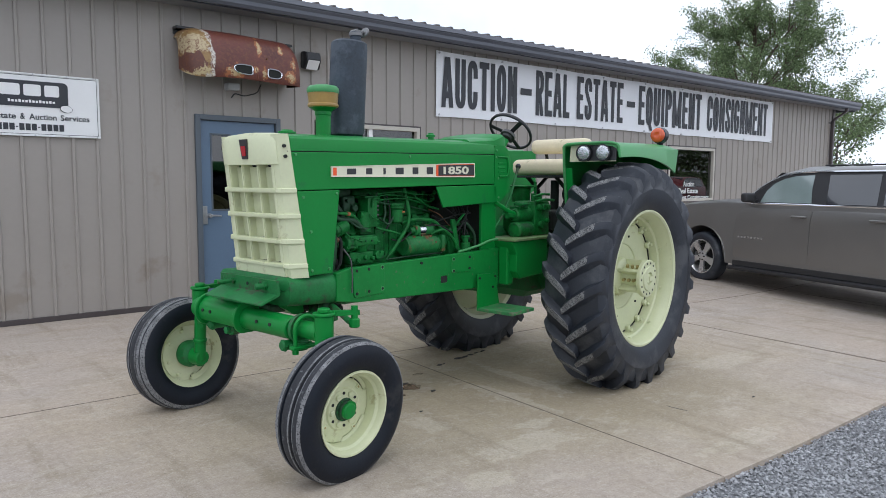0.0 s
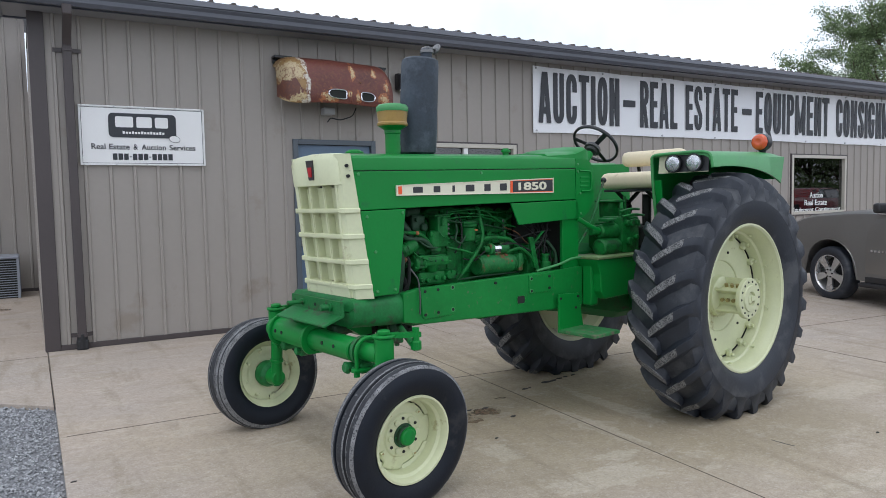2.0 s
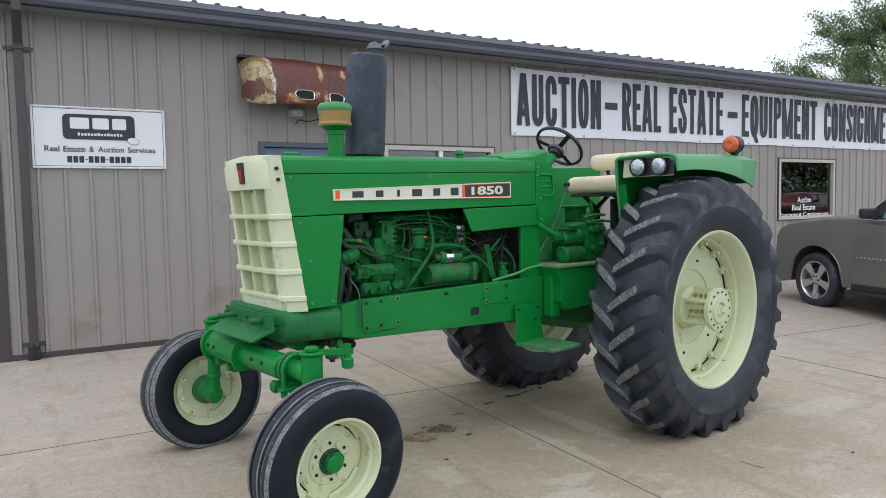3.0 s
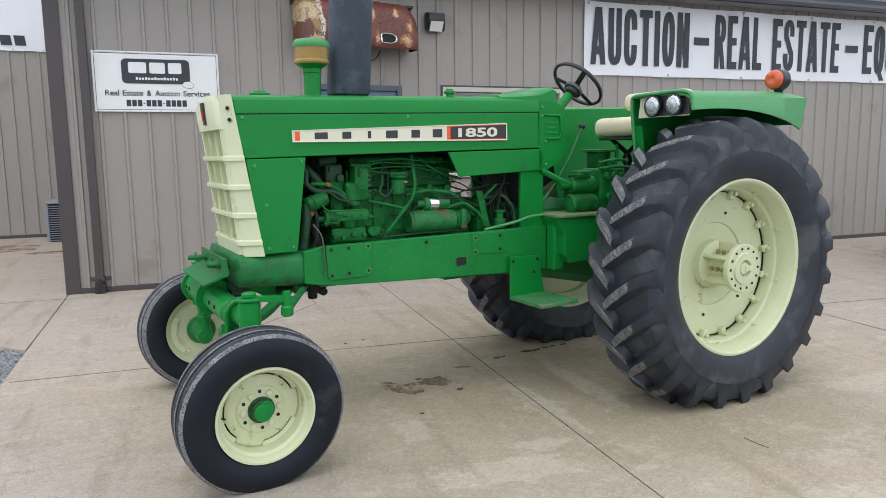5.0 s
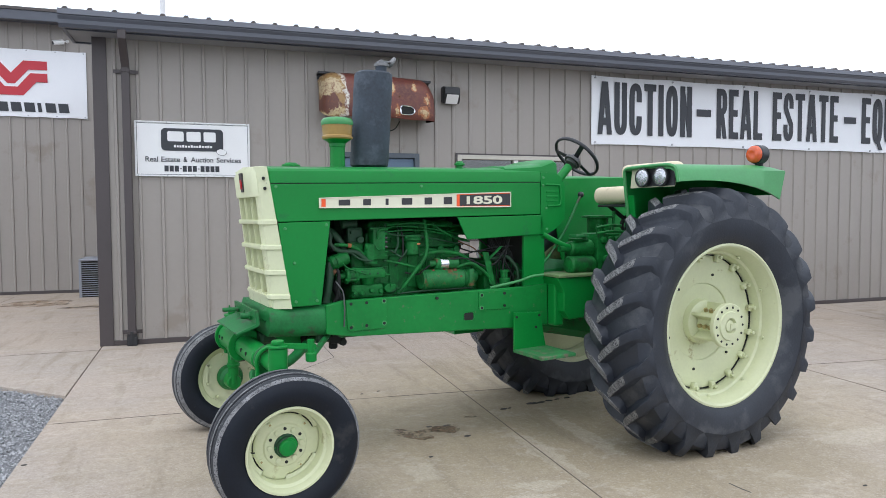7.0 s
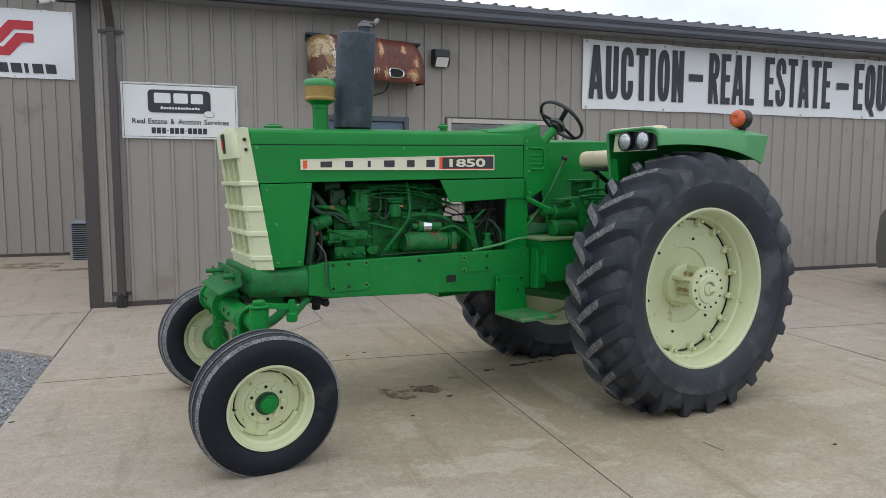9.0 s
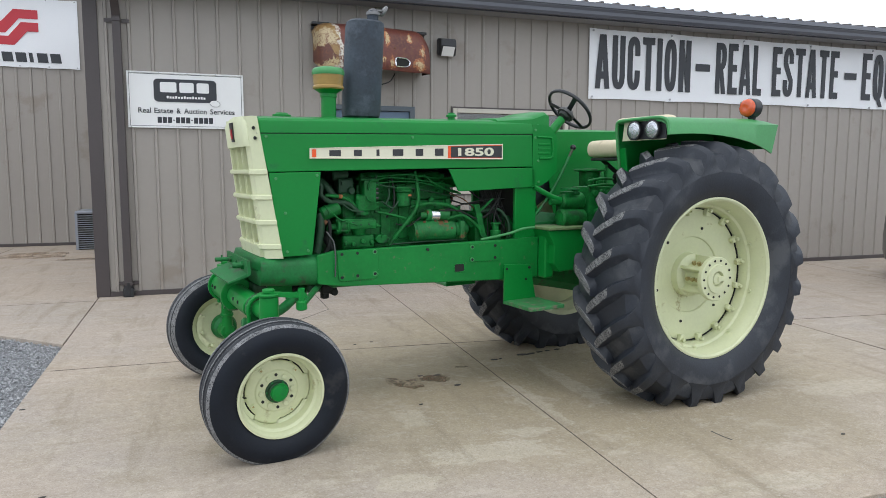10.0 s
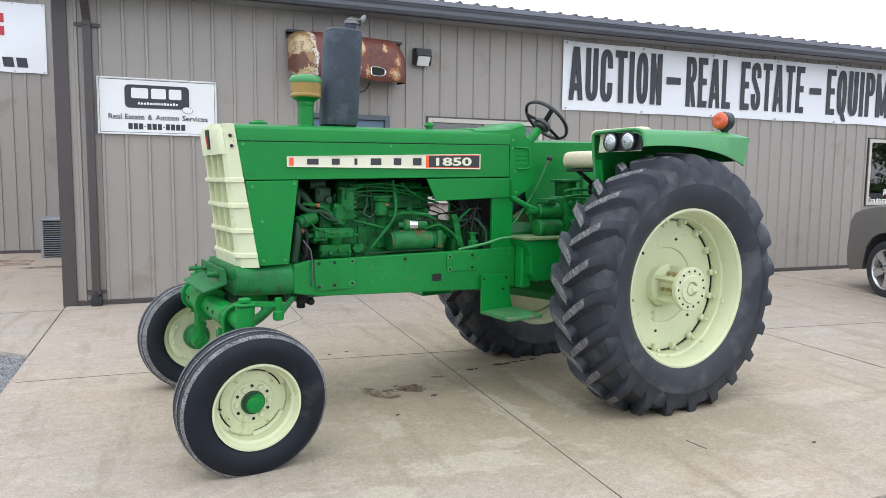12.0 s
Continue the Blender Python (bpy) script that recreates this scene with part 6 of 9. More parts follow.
def rear_wheel(s):
    w = new("rear_wheel")
    w.parent = tractor
    w.matrix_basis = pose(-0.065 if s < 0 else 0.0, -0.945 if s < 0 else 0.62, 0.734 if s < 0 else 0.728)
    tagged(w, "cream steel rear wheel with a deep dished disc")
    # tyre carcass: -y is the outer face
    bm = bmesh.new()
    prof = [(-0.165, 0.502), (-0.190, 0.518), (-0.214, 0.570), (-0.230, 0.645), (-0.226, 0.710), (-0.208, 0.764), (-0.170, 0.784), (-0.09, 0.806), (0.0, 0.817)]
    prof = prof + [(-a, r) for a, r in prof[-2::-1]]
    lathe(bm, prof, 80, cap=False)
    tyre = part("rear_tyre", mirror(bm, s), RUBBER, tractor, "black tractor tyre with worn dusty chevron lugs", smooth=38)
    tyre.matrix_basis = w.matrix_basis
    for side in (-1, 1):
        bm = bmesh.new()
        lug(bm, 0.814, 0.234, side, -0.215, 0.052, 0.054)
        first = part("lug", mirror(bm, s), [RUBBER, RUBBER_WORN], tyre, smooth=48)
        for k in range(23):
            ob = first if k == 0 else new("lug", first.data)
            ob.parent = tyre
            ob.matrix_basis = Matrix.Rotation(-(2 * math.pi * k / 23 + (0.137 if side > 0 else 0.0) + 0.05), 4, "Y")
    # rim barrel
    bm = bmesh.new()
    rim = [(-0.158, 0.498), (-0.178, 0.512), (-0.186, 0.512), (-0.188, 0.500), (-0.178, 0.488), (-0.150, 0.480), (-0.135, 0.470), (-0.075, 0.462), (-0.065, 0.448), (-0.03, 0.440), (0.075, 0.440), (0.10, 0.462), (0.17, 0.482), (0.188, 0.512), (0.16, 0.498)]
    lathe(bm, rim, 80, closed=True)
    rm = part("rim", mirror(bm, s), RIM, w, "cream steel rim", smooth=30)
    # dished disc
    bm = bmesh.new()
    lathe(bm, [(0.060, 0.0), (0.052, 0.10), (0.040, 0.15), (0.028, 0.245), (0.018, 0.250), (0.014, 0.262), (0.008, 0.34), (0.000, 0.405), (0.006, 0.428), (0.030, 0.432), (0.040, 0.405), (0.060, 0.30), (0.080, 0.0)], 72)
    disc = part("wheel_disc", mirror(bm, s), RIM, w, smooth=30)
    # dark ring for the shade between the disc edge and the rim
    bm = bmesh.new()
    lathe(bm, [(-0.002, 0.4300), (-0.002, 0.4340), (0.012, 0.4340), (0.012, 0.4300)], 72, closed=True)
    part("rim_gap_shade", mirror(bm, s), DARK, disc)
    for k in range(16):
        t = 2 * math.pi * (k + 0.4) / 16
        bm = bmesh.new()
        mm = Matrix.Rotation(-t, 4, "Y") @ Matrix.Translation((0.426, 0, 0))
        box(bm, -0.034, 0.022, -0.030, 0.004, -0.019, 0.019, 0.007, m=mm)
        a, b = mm @ Vector((0.0, -0.02, 0)), mm @ Vector((0.0, -0.050, 0))
        cyl(bm, a, b, 0.013, seg=6)
        part("rim_clamp", mirror(bm, s), RIM, disc)
    # solid dark discs painted as the shade of the disc's bolt holes
    studs("bolt_hole_shade", [((0.31 * math.cos(t), 0.004, 0.31 * math.sin(t)), (0.31 * math.cos(t), 0.02, 0.31 * math.sin(t)), 0.009) for t in [2 * math.pi * (k + 0.25) / 6 for k in range(6)]], DARK, disc, s, 10)
    studs("rim_stud", [((0.470 * math.cos(t), -0.09, 0.470 * math.sin(t)), (0.452 * math.cos(t), -0.09, 0.452 * math.sin(t)), 0.012) for t in [2 * math.pi * (k + 0.6) / 9 for k in range(9)]], RIM, rm, s, 8)
    # hub spool
    bm = bmesh.new()
    lathe(bm, [(0.06, 0.150), (0.000, 0.140), (-0.012, 0.125), (-0.02, 0.085), (-0.165, 0.080), (-0.17, 0.0)], 40)
    for k in range(5):
        t = 2 * math.pi * (k + 0.1) / 5
        mm = Matrix.Rotation(-t, 4, "Y")
        box(bm, 0.05, 0.134, -0.172, 0.01, -0.011, 0.011, 0.004, m=mm)
    hub = part("hub", mirror(bm, s), RIM, w, smooth=30)
    bm = bmesh.new()
    lathe(bm, [(-0.165, 0.0), (-0.165, 0.132), (-0.170, 0.140), (-0.196, 0.140), (-0.201, 0.135), (-0.200, 0.092), (-0.210, 0.088), (-0.211, 0.050), (-0.185, 0.043), (-0.183, 0.0)], 44)
    part("hub_flange", mirror(bm, s), RIM, hub, smooth=30)
    bm = bmesh.new()
    cyl(bm, (0, -0.17, 0), (0, -0.205, 0), 0.036, bev=0.004)
    box(bm, 0.0, 0.06, -0.2125, -0.18, -0.016, 0.016)
    part("axle_end", mirror(bm, s), RIM, hub)
    # dark dots for the shade in the flange holes, which are not drilled
    studs("flange_hole_shade", [((0.116 * math.cos(t), -0.2035, 0.116 * math.sin(t)), (0.116 * math.cos(t), -0.19, 0.116 * math.sin(t)), 0.0075) for t in [2 * math.pi * k / 14 for k in range(14)]], DARK, hub, s, 8)
    studs("hub_bolt", [((0.07 * math.cos(t), y, 0.07 * math.sin(t)), (0.105 * math.cos(t), y, 0.105 * math.sin(t)), 0.013) for t in [2 * math.pi * (k + 0.6) / 5 for k in range(5)] for y in (-0.05, -0.09, -0.13)], TAN_BOLT, hub, s, 6)


TAN_BOLT = material("brassy_bolt", (0.40, 0.33, 0.15), 0.45, metal=0.4, vary=0.2, scale=20)
both(rear_wheel)


def front_wheel(s, turn):
    w = new("front_wheel")
    w.parent = tractor
    w.matrix_basis = pose(-2.776 if s < 0 else -2.728, -0.846 if s < 0 else 0.765, 0.330 if s < 0 else 0.338, -4.0 * s, 0, turn) @ Matrix.Scale(0.972, 4)
    tagged(w, "front wheel with a cream rim and a ribbed black tyre")
    R = 0.372
    bm = bmesh.new()
    prof = [(-0.070, 0.208), (-0.084, 0.220), (-0.100, 0.252), (-0.107, 0.285), (-0.105, 0.315), (-0.097, 0.335), (-0.088, 0.349), (-0.082, R - 0.013), (-0.076, R - 0.008), (-0.052, R - 0.004), (-0.045, R - 0.006), (-0.041, R - 0.016), (-0.030, R - 0.016), (-0.026, R - 0.004), (-0.018, R - 0.001), (0.018, R - 0.001)]
    half = [0, 0, 0, 0, 0, 0, 2, 2, 1, 2, 1, 0, 1, 2]
    full = prof + [(-a, r) for a, r in prof[-3::-1]]
    lathe(bm, full, 72, mats=half + [1, 1] + half[::-1], cap=False)
    part("tyre", mirror(bm, s), [RUBBER_DARK, RUBBER_SCUFF, RUBBER_EDGE], w, "black three-rib front tyre with worn ribs", smooth=32)
    bm = bmesh.new()
    lathe(bm, [(-0.066, 0.207), (-0.086, 0.221), (-0.092, 0.220), (-0.092, 0.210), (-0.078, 0.200), (-0.058, 0.196), (-0.045, 0.184), (0.03, 0.180), (0.05, 0.193), (0.086, 0.219), (0.066, 0.207)], 64, closed=True)
    rim = part("rim", mirror(bm, s), RIM, w, "cream steel rim", smooth=30)
    # dished disc whose edge reaches the rim in three broad tabs
    tabs = [(-0.44, 0.40), (1.75, 2.60), (4.00, 4.76)]

    def reach(t):
        return max(min(1.0, max(0.0, min(t + o - lo, hi - t - o) / 0.05 + 0.5)) for lo, hi in tabs for o in (-2 * math.pi, 0, 2 * math.pi))

    bm = bmesh.new()
    rows = []
    n = 120
    for k in range(n):
        t = 2 * math.pi * k / n
        e = 0.156 + 0.022 * reach(t)
        rows.append([bm.verts.new((r * math.cos(t), y, r * math.sin(t))) for y, r in ((-0.010, 0.030), (-0.010, 0.056), (-0.004, 0.066), (-0.004, 0.104), (0.004, 0.112), (0.007, 0.140), (0.010, e - 0.006), (0.014, e), (0.022, e), (0.022, 0.10), (0.012, 0.030))])
    for p, q in zip(rows, rows[1:] + rows[:1]):
        for i in range(len(p)):
            bm.faces.new((p[i], p[(i + 1) % len(p)], q[(i + 1) % len(p)], q[i]))
    bmesh.ops.recalc_face_normals(bm, faces=bm.faces[:])
    disc = part("wheel_disc", mirror(bm, s), RIM, w, smooth=25)
    for (_, a), (b, _) in zip(tabs, tabs[1:] + [(2 * math.pi - 0.44, 0)]):
        # dark strips between the tabs, coloured as the shade behind the disc
        bm = bmesh.new()
        rings = []
        for j in range(13):
            q = a + (b - a) * j / 12
            rings.append([(r * math.cos(q), y, r * math.sin(q)) for r, y in ((0.150, 0.030), (0.1635, 0.026), (0.1635, 0.036), (0.150, 0.036))])
        loft(bm, rings)
        part("rim_gap_shade", mirror(bm, s), DARK, disc)
        bm = bmesh.new()
        rings = []
        for j in range(13):
            q = a + (b - a) * j / 12
            rings.append([(r * math.cos(q), y, r * math.sin(q)) for r, y in ((0.1635, 0.016), (0.183, 0.008), (0.183, 0.042), (0.148, 0.042), (0.148, 0.0375), (0.1635, 0.0375))])
        loft(bm, rings)
        part("rim_ledge", mirror(bm, s), RIM, disc, smooth=40)
    ring = [radians(33 + 60 * k) for k in range(6)]
    # dark discs in place of drilled holes, shade put into their colour
    studs("bolt_hole_shade", [((0.086 * math.cos(t), -0.008, 0.086 * math.sin(t)), (0.086 * math.cos(t), 0.01, 0.086 * math.sin(t)), 0.008) for t in ring], DARK, disc, s, 10)
    studs("wheel_nut", [((0.081 * math.cos(t + 0.52), -0.002, 0.081 * math.sin(t + 0.52)), (0.081 * math.cos(t + 0.52), -0.016, 0.081 * math.sin(t + 0.52)), 0.015) for t in ring], RIM, disc, s, 14, 0.004)
    for t in (0.78, 2.18, 3.66, 5.32):
        bm = bmesh.new()
        box(bm, 0.126, 0.148, -0.002, 0.012, -0.011, 0.011, 0.003, m=Matrix.Rotation(-t, 4, "Y"))
        boss = part("square_boss", mirror(bm, s), RIM, disc)
        bm = bmesh.new()
        box(bm, 0.132, 0.142, -0.004, 0.0, -0.005, 0.005, 0.001, m=Matrix.Rotation(-t, 4, "Y"))
        part("square_bolt", mirror(bm, s), TAN_BOLT, boss)
    studs("rim_bolt", [((0.152 * math.cos(t), 0.018, 0.152 * math.sin(t)), (0.152 * math.cos(t), 0.052, 0.152 * math.sin(t)), 0.011) for t in [2 * math.pi * (k + 0.3) / 8 for k in range(8)]], RIM, disc, s, 8, 0.003)
    bm = bmesh.new()
    tube(bm, [(-0.176, 0.0, -0.006), (-0.168, -0.020, -0.006), (-0.160, -0.026, -0.004)], 0.004, 8)
    part("valve_stem", mirror(bm, s), BLACK, rim)
    bm = bmesh.new()
    lathe(bm, [(-0.006, 0.061), (-0.014, 0.060), (-0.016, 0.052), (-0.030, 0.050), (-0.033, 0.046), (-0.036, 0.0)], 28)
    part("hub_face", mirror(bm, s), DARK_GREEN, w, "dark green hub face", smooth=30)
    studs("hub_screw", [((0.054 * math.cos(t), -0.010, 0.054 * math.sin(t)), (0.054 * math.cos(t), -0.019, 0.054 * math.sin(t)), 0.005) for t in [2 * math.pi * k / 6 for k in range(6)]], GREEN_OLD, w, s, 6)
    bm = bmesh.new()
    lathe(bm, [(-0.034, 0.043), (-0.046, 0.042), (-0.052, 0.037), (-0.055, 0.024), (-0.056, 0.0)], 28)
    part("hub_cap", mirror(bm, s), GREEN, w, "green hub cap", smooth=30)
    bm = bmesh.new()
    lathe(bm, [(0.03, 0.085), (0.07, 0.088), (0.10, 0.075), (0.115, 0.05), (0.18, 0.042)], 28)
    part("inner_hub", mirror(bm, s), GREEN_OLD, w, "green inner hub", smooth=30)


front_wheel(-1, 2.0)
front_wheel(1, 2.0)


# front axle and steering
def build_front_axle():
    ax = new("front_axle")
    ax.parent = tractor
    tagged(ax, "green adjustable wide front axle")
    U, W = -2.784, 0.682
    bm = bmesh.new()
    cyl(bm, (U, -0.47, W), (U, 0.47, W), 0.062, seg=28, bev=0.006)
    part("axle_sleeve", bm, GREEN, ax, smooth=35)
    def end(s):
        before = set(ax.children)
        bm = bmesh.new()
        cyl(bm, (U, -0.34, W), (U, -0.62, W), 0.047, seg=24)
        part("axle_extension", mirror(bm, s), GREEN, ax, smooth=35)
        bm = bmesh.new()
        lathe(bm, [(-0.465, 0.064), (-0.465, 0.078), (-0.44, 0.078), (-0.44, 0.064)], 24, (U, 0, W))
        box(bm, U - 0.03, U + 0.03, -0.475, -0.43, W - 0.115, W - 0.06, 0.008)
        cyl(bm, (U - 0.065, -0.452, W - 0.09), (U + 0.06, -0.452, W - 0.09), 0.017, seg=8)
        part("axle_clamp", mirror(bm, s), GREEN_OLD, ax)
        bm = bmesh.new()
        cyl(bm, (U - 0.085, -0.395, W - 0.088), (U + 0.02, -0.395, W - 0.088), 0.027, seg=16, bev=0.006)
        cyl(bm, (U - 0.075, -0.395, W - 0.088), (U - 0.062, -0.395, W - 0.088), 0.033, seg=6)
        part("clamp_nut", mirror(bm, s), GREEN_OLD, ax, smooth=30)
        bm = bmesh.new()
        arc = [(U + 0.074 * math.cos(radians(t)), -0.495, W + 0.074 * math.sin(radians(t))) for t in range(-20, 201, 20)]
        tube(bm, [(U + 0.070, -0.495, W - 0.10)] + arc + [(U - 0.070, -0.495, W - 0.10)], 0.011, 8)
        box(bm, U - 0.095, U + 0.095, -0.515, -0.475, W - 0.095, W - 0.078, 0.004)
        for du in (-0.070, 0.070):
            cyl(bm, (U + du, -0.495, W - 0.118), (U + du, -0.495, W - 0.095), 0.018, seg=6)
        part("u_bolt", mirror(bm, s), GREEN, ax, smooth=40)
        bm = bmesh.new()
        cyl(bm, (U, -0.640, 0.62), (U, -0.640, 0.775), 0.048, seg=24, bev=0.006)
        cyl(bm, (U, -0.640, 0.775), (U, -0.640, 0.79), 0.058, seg=24, bev=0.004)
        cyl(bm, (U, -0.640, 0.79), (U, -0.640, 0.812), 0.032, seg=16, bev=0.005)
        part("king_pin", mirror(bm, s), GREEN, ax, smooth=35)
        bm = bmesh.new()
        cyl(bm, (U, -0.640, 0.635), (U, -0.656, 0.455), 0.036, seg=20)
        cyl(bm, (U, -0.655, 0.462), (U, -0.657, 0.440), 0.042, seg=20, bev=0.004)
        cyl(bm, (U, -0.657, 0.440), (U, -0.663, 0.330), 0.034, 0.038, seg=20)
        cyl(bm, (U, -0.663, 0.335), (U, -0.664, 0.285), 0.040, 0.026, seg=16, bev=0.006)
        cyl(bm, (U, -0.63, 0.338), (U, -0.72, 0.340), 0.046, 0.055, seg=20, bev=0.006)
        cyl(bm, (U, -0.70, 0.340), (U, -0.84, 0.340), 0.035)
        part("spindle", mirror(bm, s), GREEN, ax, smooth=25)
        bm = bmesh.new()
        loft(bm, [[(U, -0.665, 0.775), (U, -0.615, 0.775), (U, -0.615, 0.797), (U, -0.665, 0.797)], [(-2.70, -0.69, 0.768), (-2.70, -0.655, 0.768), (-2.70, -0.655, 0.792), (-2.70, -0.69, 0.792)], [(-2.61, -0.715, 0.764), (-2.61, -0.68, 0.764), (-2.61, -0.68, 0.790), (-2.61, -0.715, 0.790)]])
        cyl(bm, (-2.632, -0.698, 0.70), (-2.632, -0.698, 0.812), 0.018, seg=12)
        cyl(bm, (-2.632, -0.698, 0.700), (-2.632, -0.698, 0.748), 0.028, seg=14, bev=0.006)
        part("steering_arm", mirror(bm, s), GREEN, ax)
        bm = bmesh.new()
        tube(bm, [(-2.632, -0.69, 0.722), (-2.60, -0.62, 0.715), (-2.35, -0.14, 0.735), (-2.33, -0.08, 0.74)], 0.017, 12)
        part("tie_rod", mirror(bm, s), GREEN_OLD, ax)
        for ob in set(ax.children) - before:
            ob.location = (0.020, -0.05, 0) if s < 0 else (0.055, -0.08, 0)
    both(end)
    # centre housing over the far half of the beam, with a rounded end plate
    bm = bmesh.new()
    rows = []
    for v in (-0.045, 0.36):
        arc = [(U + 0.080 * math.cos(radians(t)), v, W + 0.080 * math.sin(radians(t))) for t in range(-40, 221, 20)]
        rows.append(arc + [(U + 0.068 * math.cos(radians(t)), v, W + 0.068 * math.sin(radians(t))) for t in range(220, -41, -20)])
    loft(bm, rows)
    part("axle_housing_shell", bm, GREEN, ax, smooth=35)
    for v in (-0.045, 0.36):
        bm = bmesh.new()
        out = [(U + 0.098 * math.cos(radians(t)), W + 0.098 * math.sin(radians(t))) for t in range(-45, 226, 15)]
        prism(bm, out + [(U - 0.05, W - 0.082), (U + 0.05, W - 0.082)], v - 0.011, v + 0.011, 0.004)
        part("end_plate", bm, GREEN, ax)
    bm = bmesh.new()
    box(bm, U - 0.02, U + 0.16, -0.03, 0.20, W + 0.07, 0.80, 0.015)
    part("pivot_block", bm, GREEN_OLD, ax)
    bm = bmesh.new()
    cyl(bm, (U - 0.03, 0.10, W - 0.085), (U + 0.03, 0.10, W - 0.085), 0.034, seg=18, bev=0.006)
    cyl(bm, (U - 0.055, 0.10, W - 0.085), (U - 0.03, 0.10, W - 0.085), 0.022, seg=6)
    part("pivot_nut", bm, GREEN_OLD, ax)
    # axle holes are dark studs on the tube, coloured as shade
    studs("axle_hole_shade", [((U - 0.066, v, W + 0.01), (U - 0.055, v, W + 0.01), 0.010) for v in (-0.34, -0.22)], DARK, ax)
    studs("axle_hole_shade", [((U - 0.084, v, W + 0.01), (U - 0.070, v, W + 0.01), 0.010) for v in (0.22, 0.30)], DARK, ax)
    bm = bmesh.new()
    cyl(bm, (-2.62, 0, 0.68), (-2.62, 0, 0.76), 0.07, bev=0.01)
    box(bm, -2.72, -2.30, -0.14, 0.14, 0.70, 0.76, 0.02)
    cyl(bm, (-2.33, 0, 0.66), (-2.33, 0, 0.78), 0.06, bev=0.01)
    cyl(bm, (-2.33, -0.17, 0.715), (-2.33, 0.17, 0.715), 0.032, bev=0.006)
    cyl(bm, (-2.40, -0.26, 0.70), (-2.40, -0.26, 0.76), 0.03)
    part("steering_bellcrank", bm, DARK_GREEN, ax)
    bm = bmesh.new()
    loft(bm, [[(-2.650, v, 0.772), (-2.500, v, 0.772), (-2.492, v, 0.690), (-2.560, v, 0.684), (-2.640, v, 0.735)] for v in (-0.17, 0.17)])
    part("pivot_bracket", bm, GREEN, ax)
    for x0, x1, v0, v1, z0, z1 in ((-2.485, -2.395, -0.15, -0.05, 0.672, 0.735), (-2.320, -2.225, -0.20, -0.10, 0.650, 0.728)):
        bm = bmesh.new()
        box(bm, x0, x1, v0, v1, z0 + 0.022, z1, 0.012)
        cyl(bm, (x0 + 0.03, (v0 + v1) / 2, z0 - 0.012), (x0 + 0.03, (v0 + v1) / 2, z0 + 0.04), 0.026, seg=16, bev=0.005)
        cyl(bm, (x1 - 0.02, v0 - 0.01, z0 + 0.03), (x1 - 0.02, v1, z0 + 0.03), 0.022, seg=14, bev=0.005)
        part("steering_casting", bm, DARK, ax, "black greasy steering casting", smooth=35)
    bm = bmesh.new()
    box(bm, -2.548, -2.488, -0.475, -0.425, 0.680, 0.725, 0.008)
    cyl(bm, (-2.518, -0.45, 0.665), (-2.518, -0.45, 0.738), 0.014, seg=10)
    part("tie_rod_clevis", bm, GREEN_OLD, ax)
    # stay rods from the axle back to the bellcrank
    for v in (-1, 1):
        bm = bmesh.new()
        tube(bm, [(-2.72, 0.46 * v, 0.632), (-2.62, 0.40 * v, 0.640), (-2.42, 0.17 * v, 0.715), (-2.34, 0.09 * v, 0.735)], 0.027, 14)
        part("stay_rod", bm, GREEN_OLD, ax, smooth=60)
        bm = bmesh.new()
        box(bm, -2.56, -2.49, 0.27 * v - 0.022, 0.27 * v + 0.022, 0.665, 0.705, 0.008, m=Matrix.Rotation(0, 4, "Z"))
        part("rod_clamp", bm, GREEN_OLD, ax)
    # angle plate and two pins under the grille
    bm = bmesh.new()
    loft(bm, [[(u, v, w) for u, w in ((-2.772, 0.915), (-2.764, 0.842), (-2.770, 0.832), (-2.888, 0.792), (-2.890, 0.800), (-2.784, 0.842), (-2.786, 0.915))] for v in (-0.325, 0.225)])
    plate = part("front_plate", bm, GREEN_OLD, tractor, "worn green angle plate")
    for v, l, r in ((-0.22, 0.062, 0.017), (0.09, 0.10, 0.013)):
        bm = bmesh.new()
        cyl(bm, (-2.782, v, 0.880), (-2.80, v, 0.880), r * 1.5, seg=6)
        cyl(bm, (-2.78, v, 0.880), (-2.78 - l, v + 0.015, 0.878), r, seg=14, bev=0.004)
        cyl(bm, (-2.79 - l * 0.5, v + 0.01, 0.862), (-2.79 - l * 0.5, v + 0.01, 0.905), 0.005, seg=8)
        part("front_pin", bm, GREEN_OLD, plate)
    # dark discs on the plate give the shade of two uncut holes
    studs("bolt_hole_shade", [((-2.788, v, 0.878), (-2.775, v, 0.878), 0.010) for v in (-0.05, 0.19)], DARK, plate)


build_front_axle()


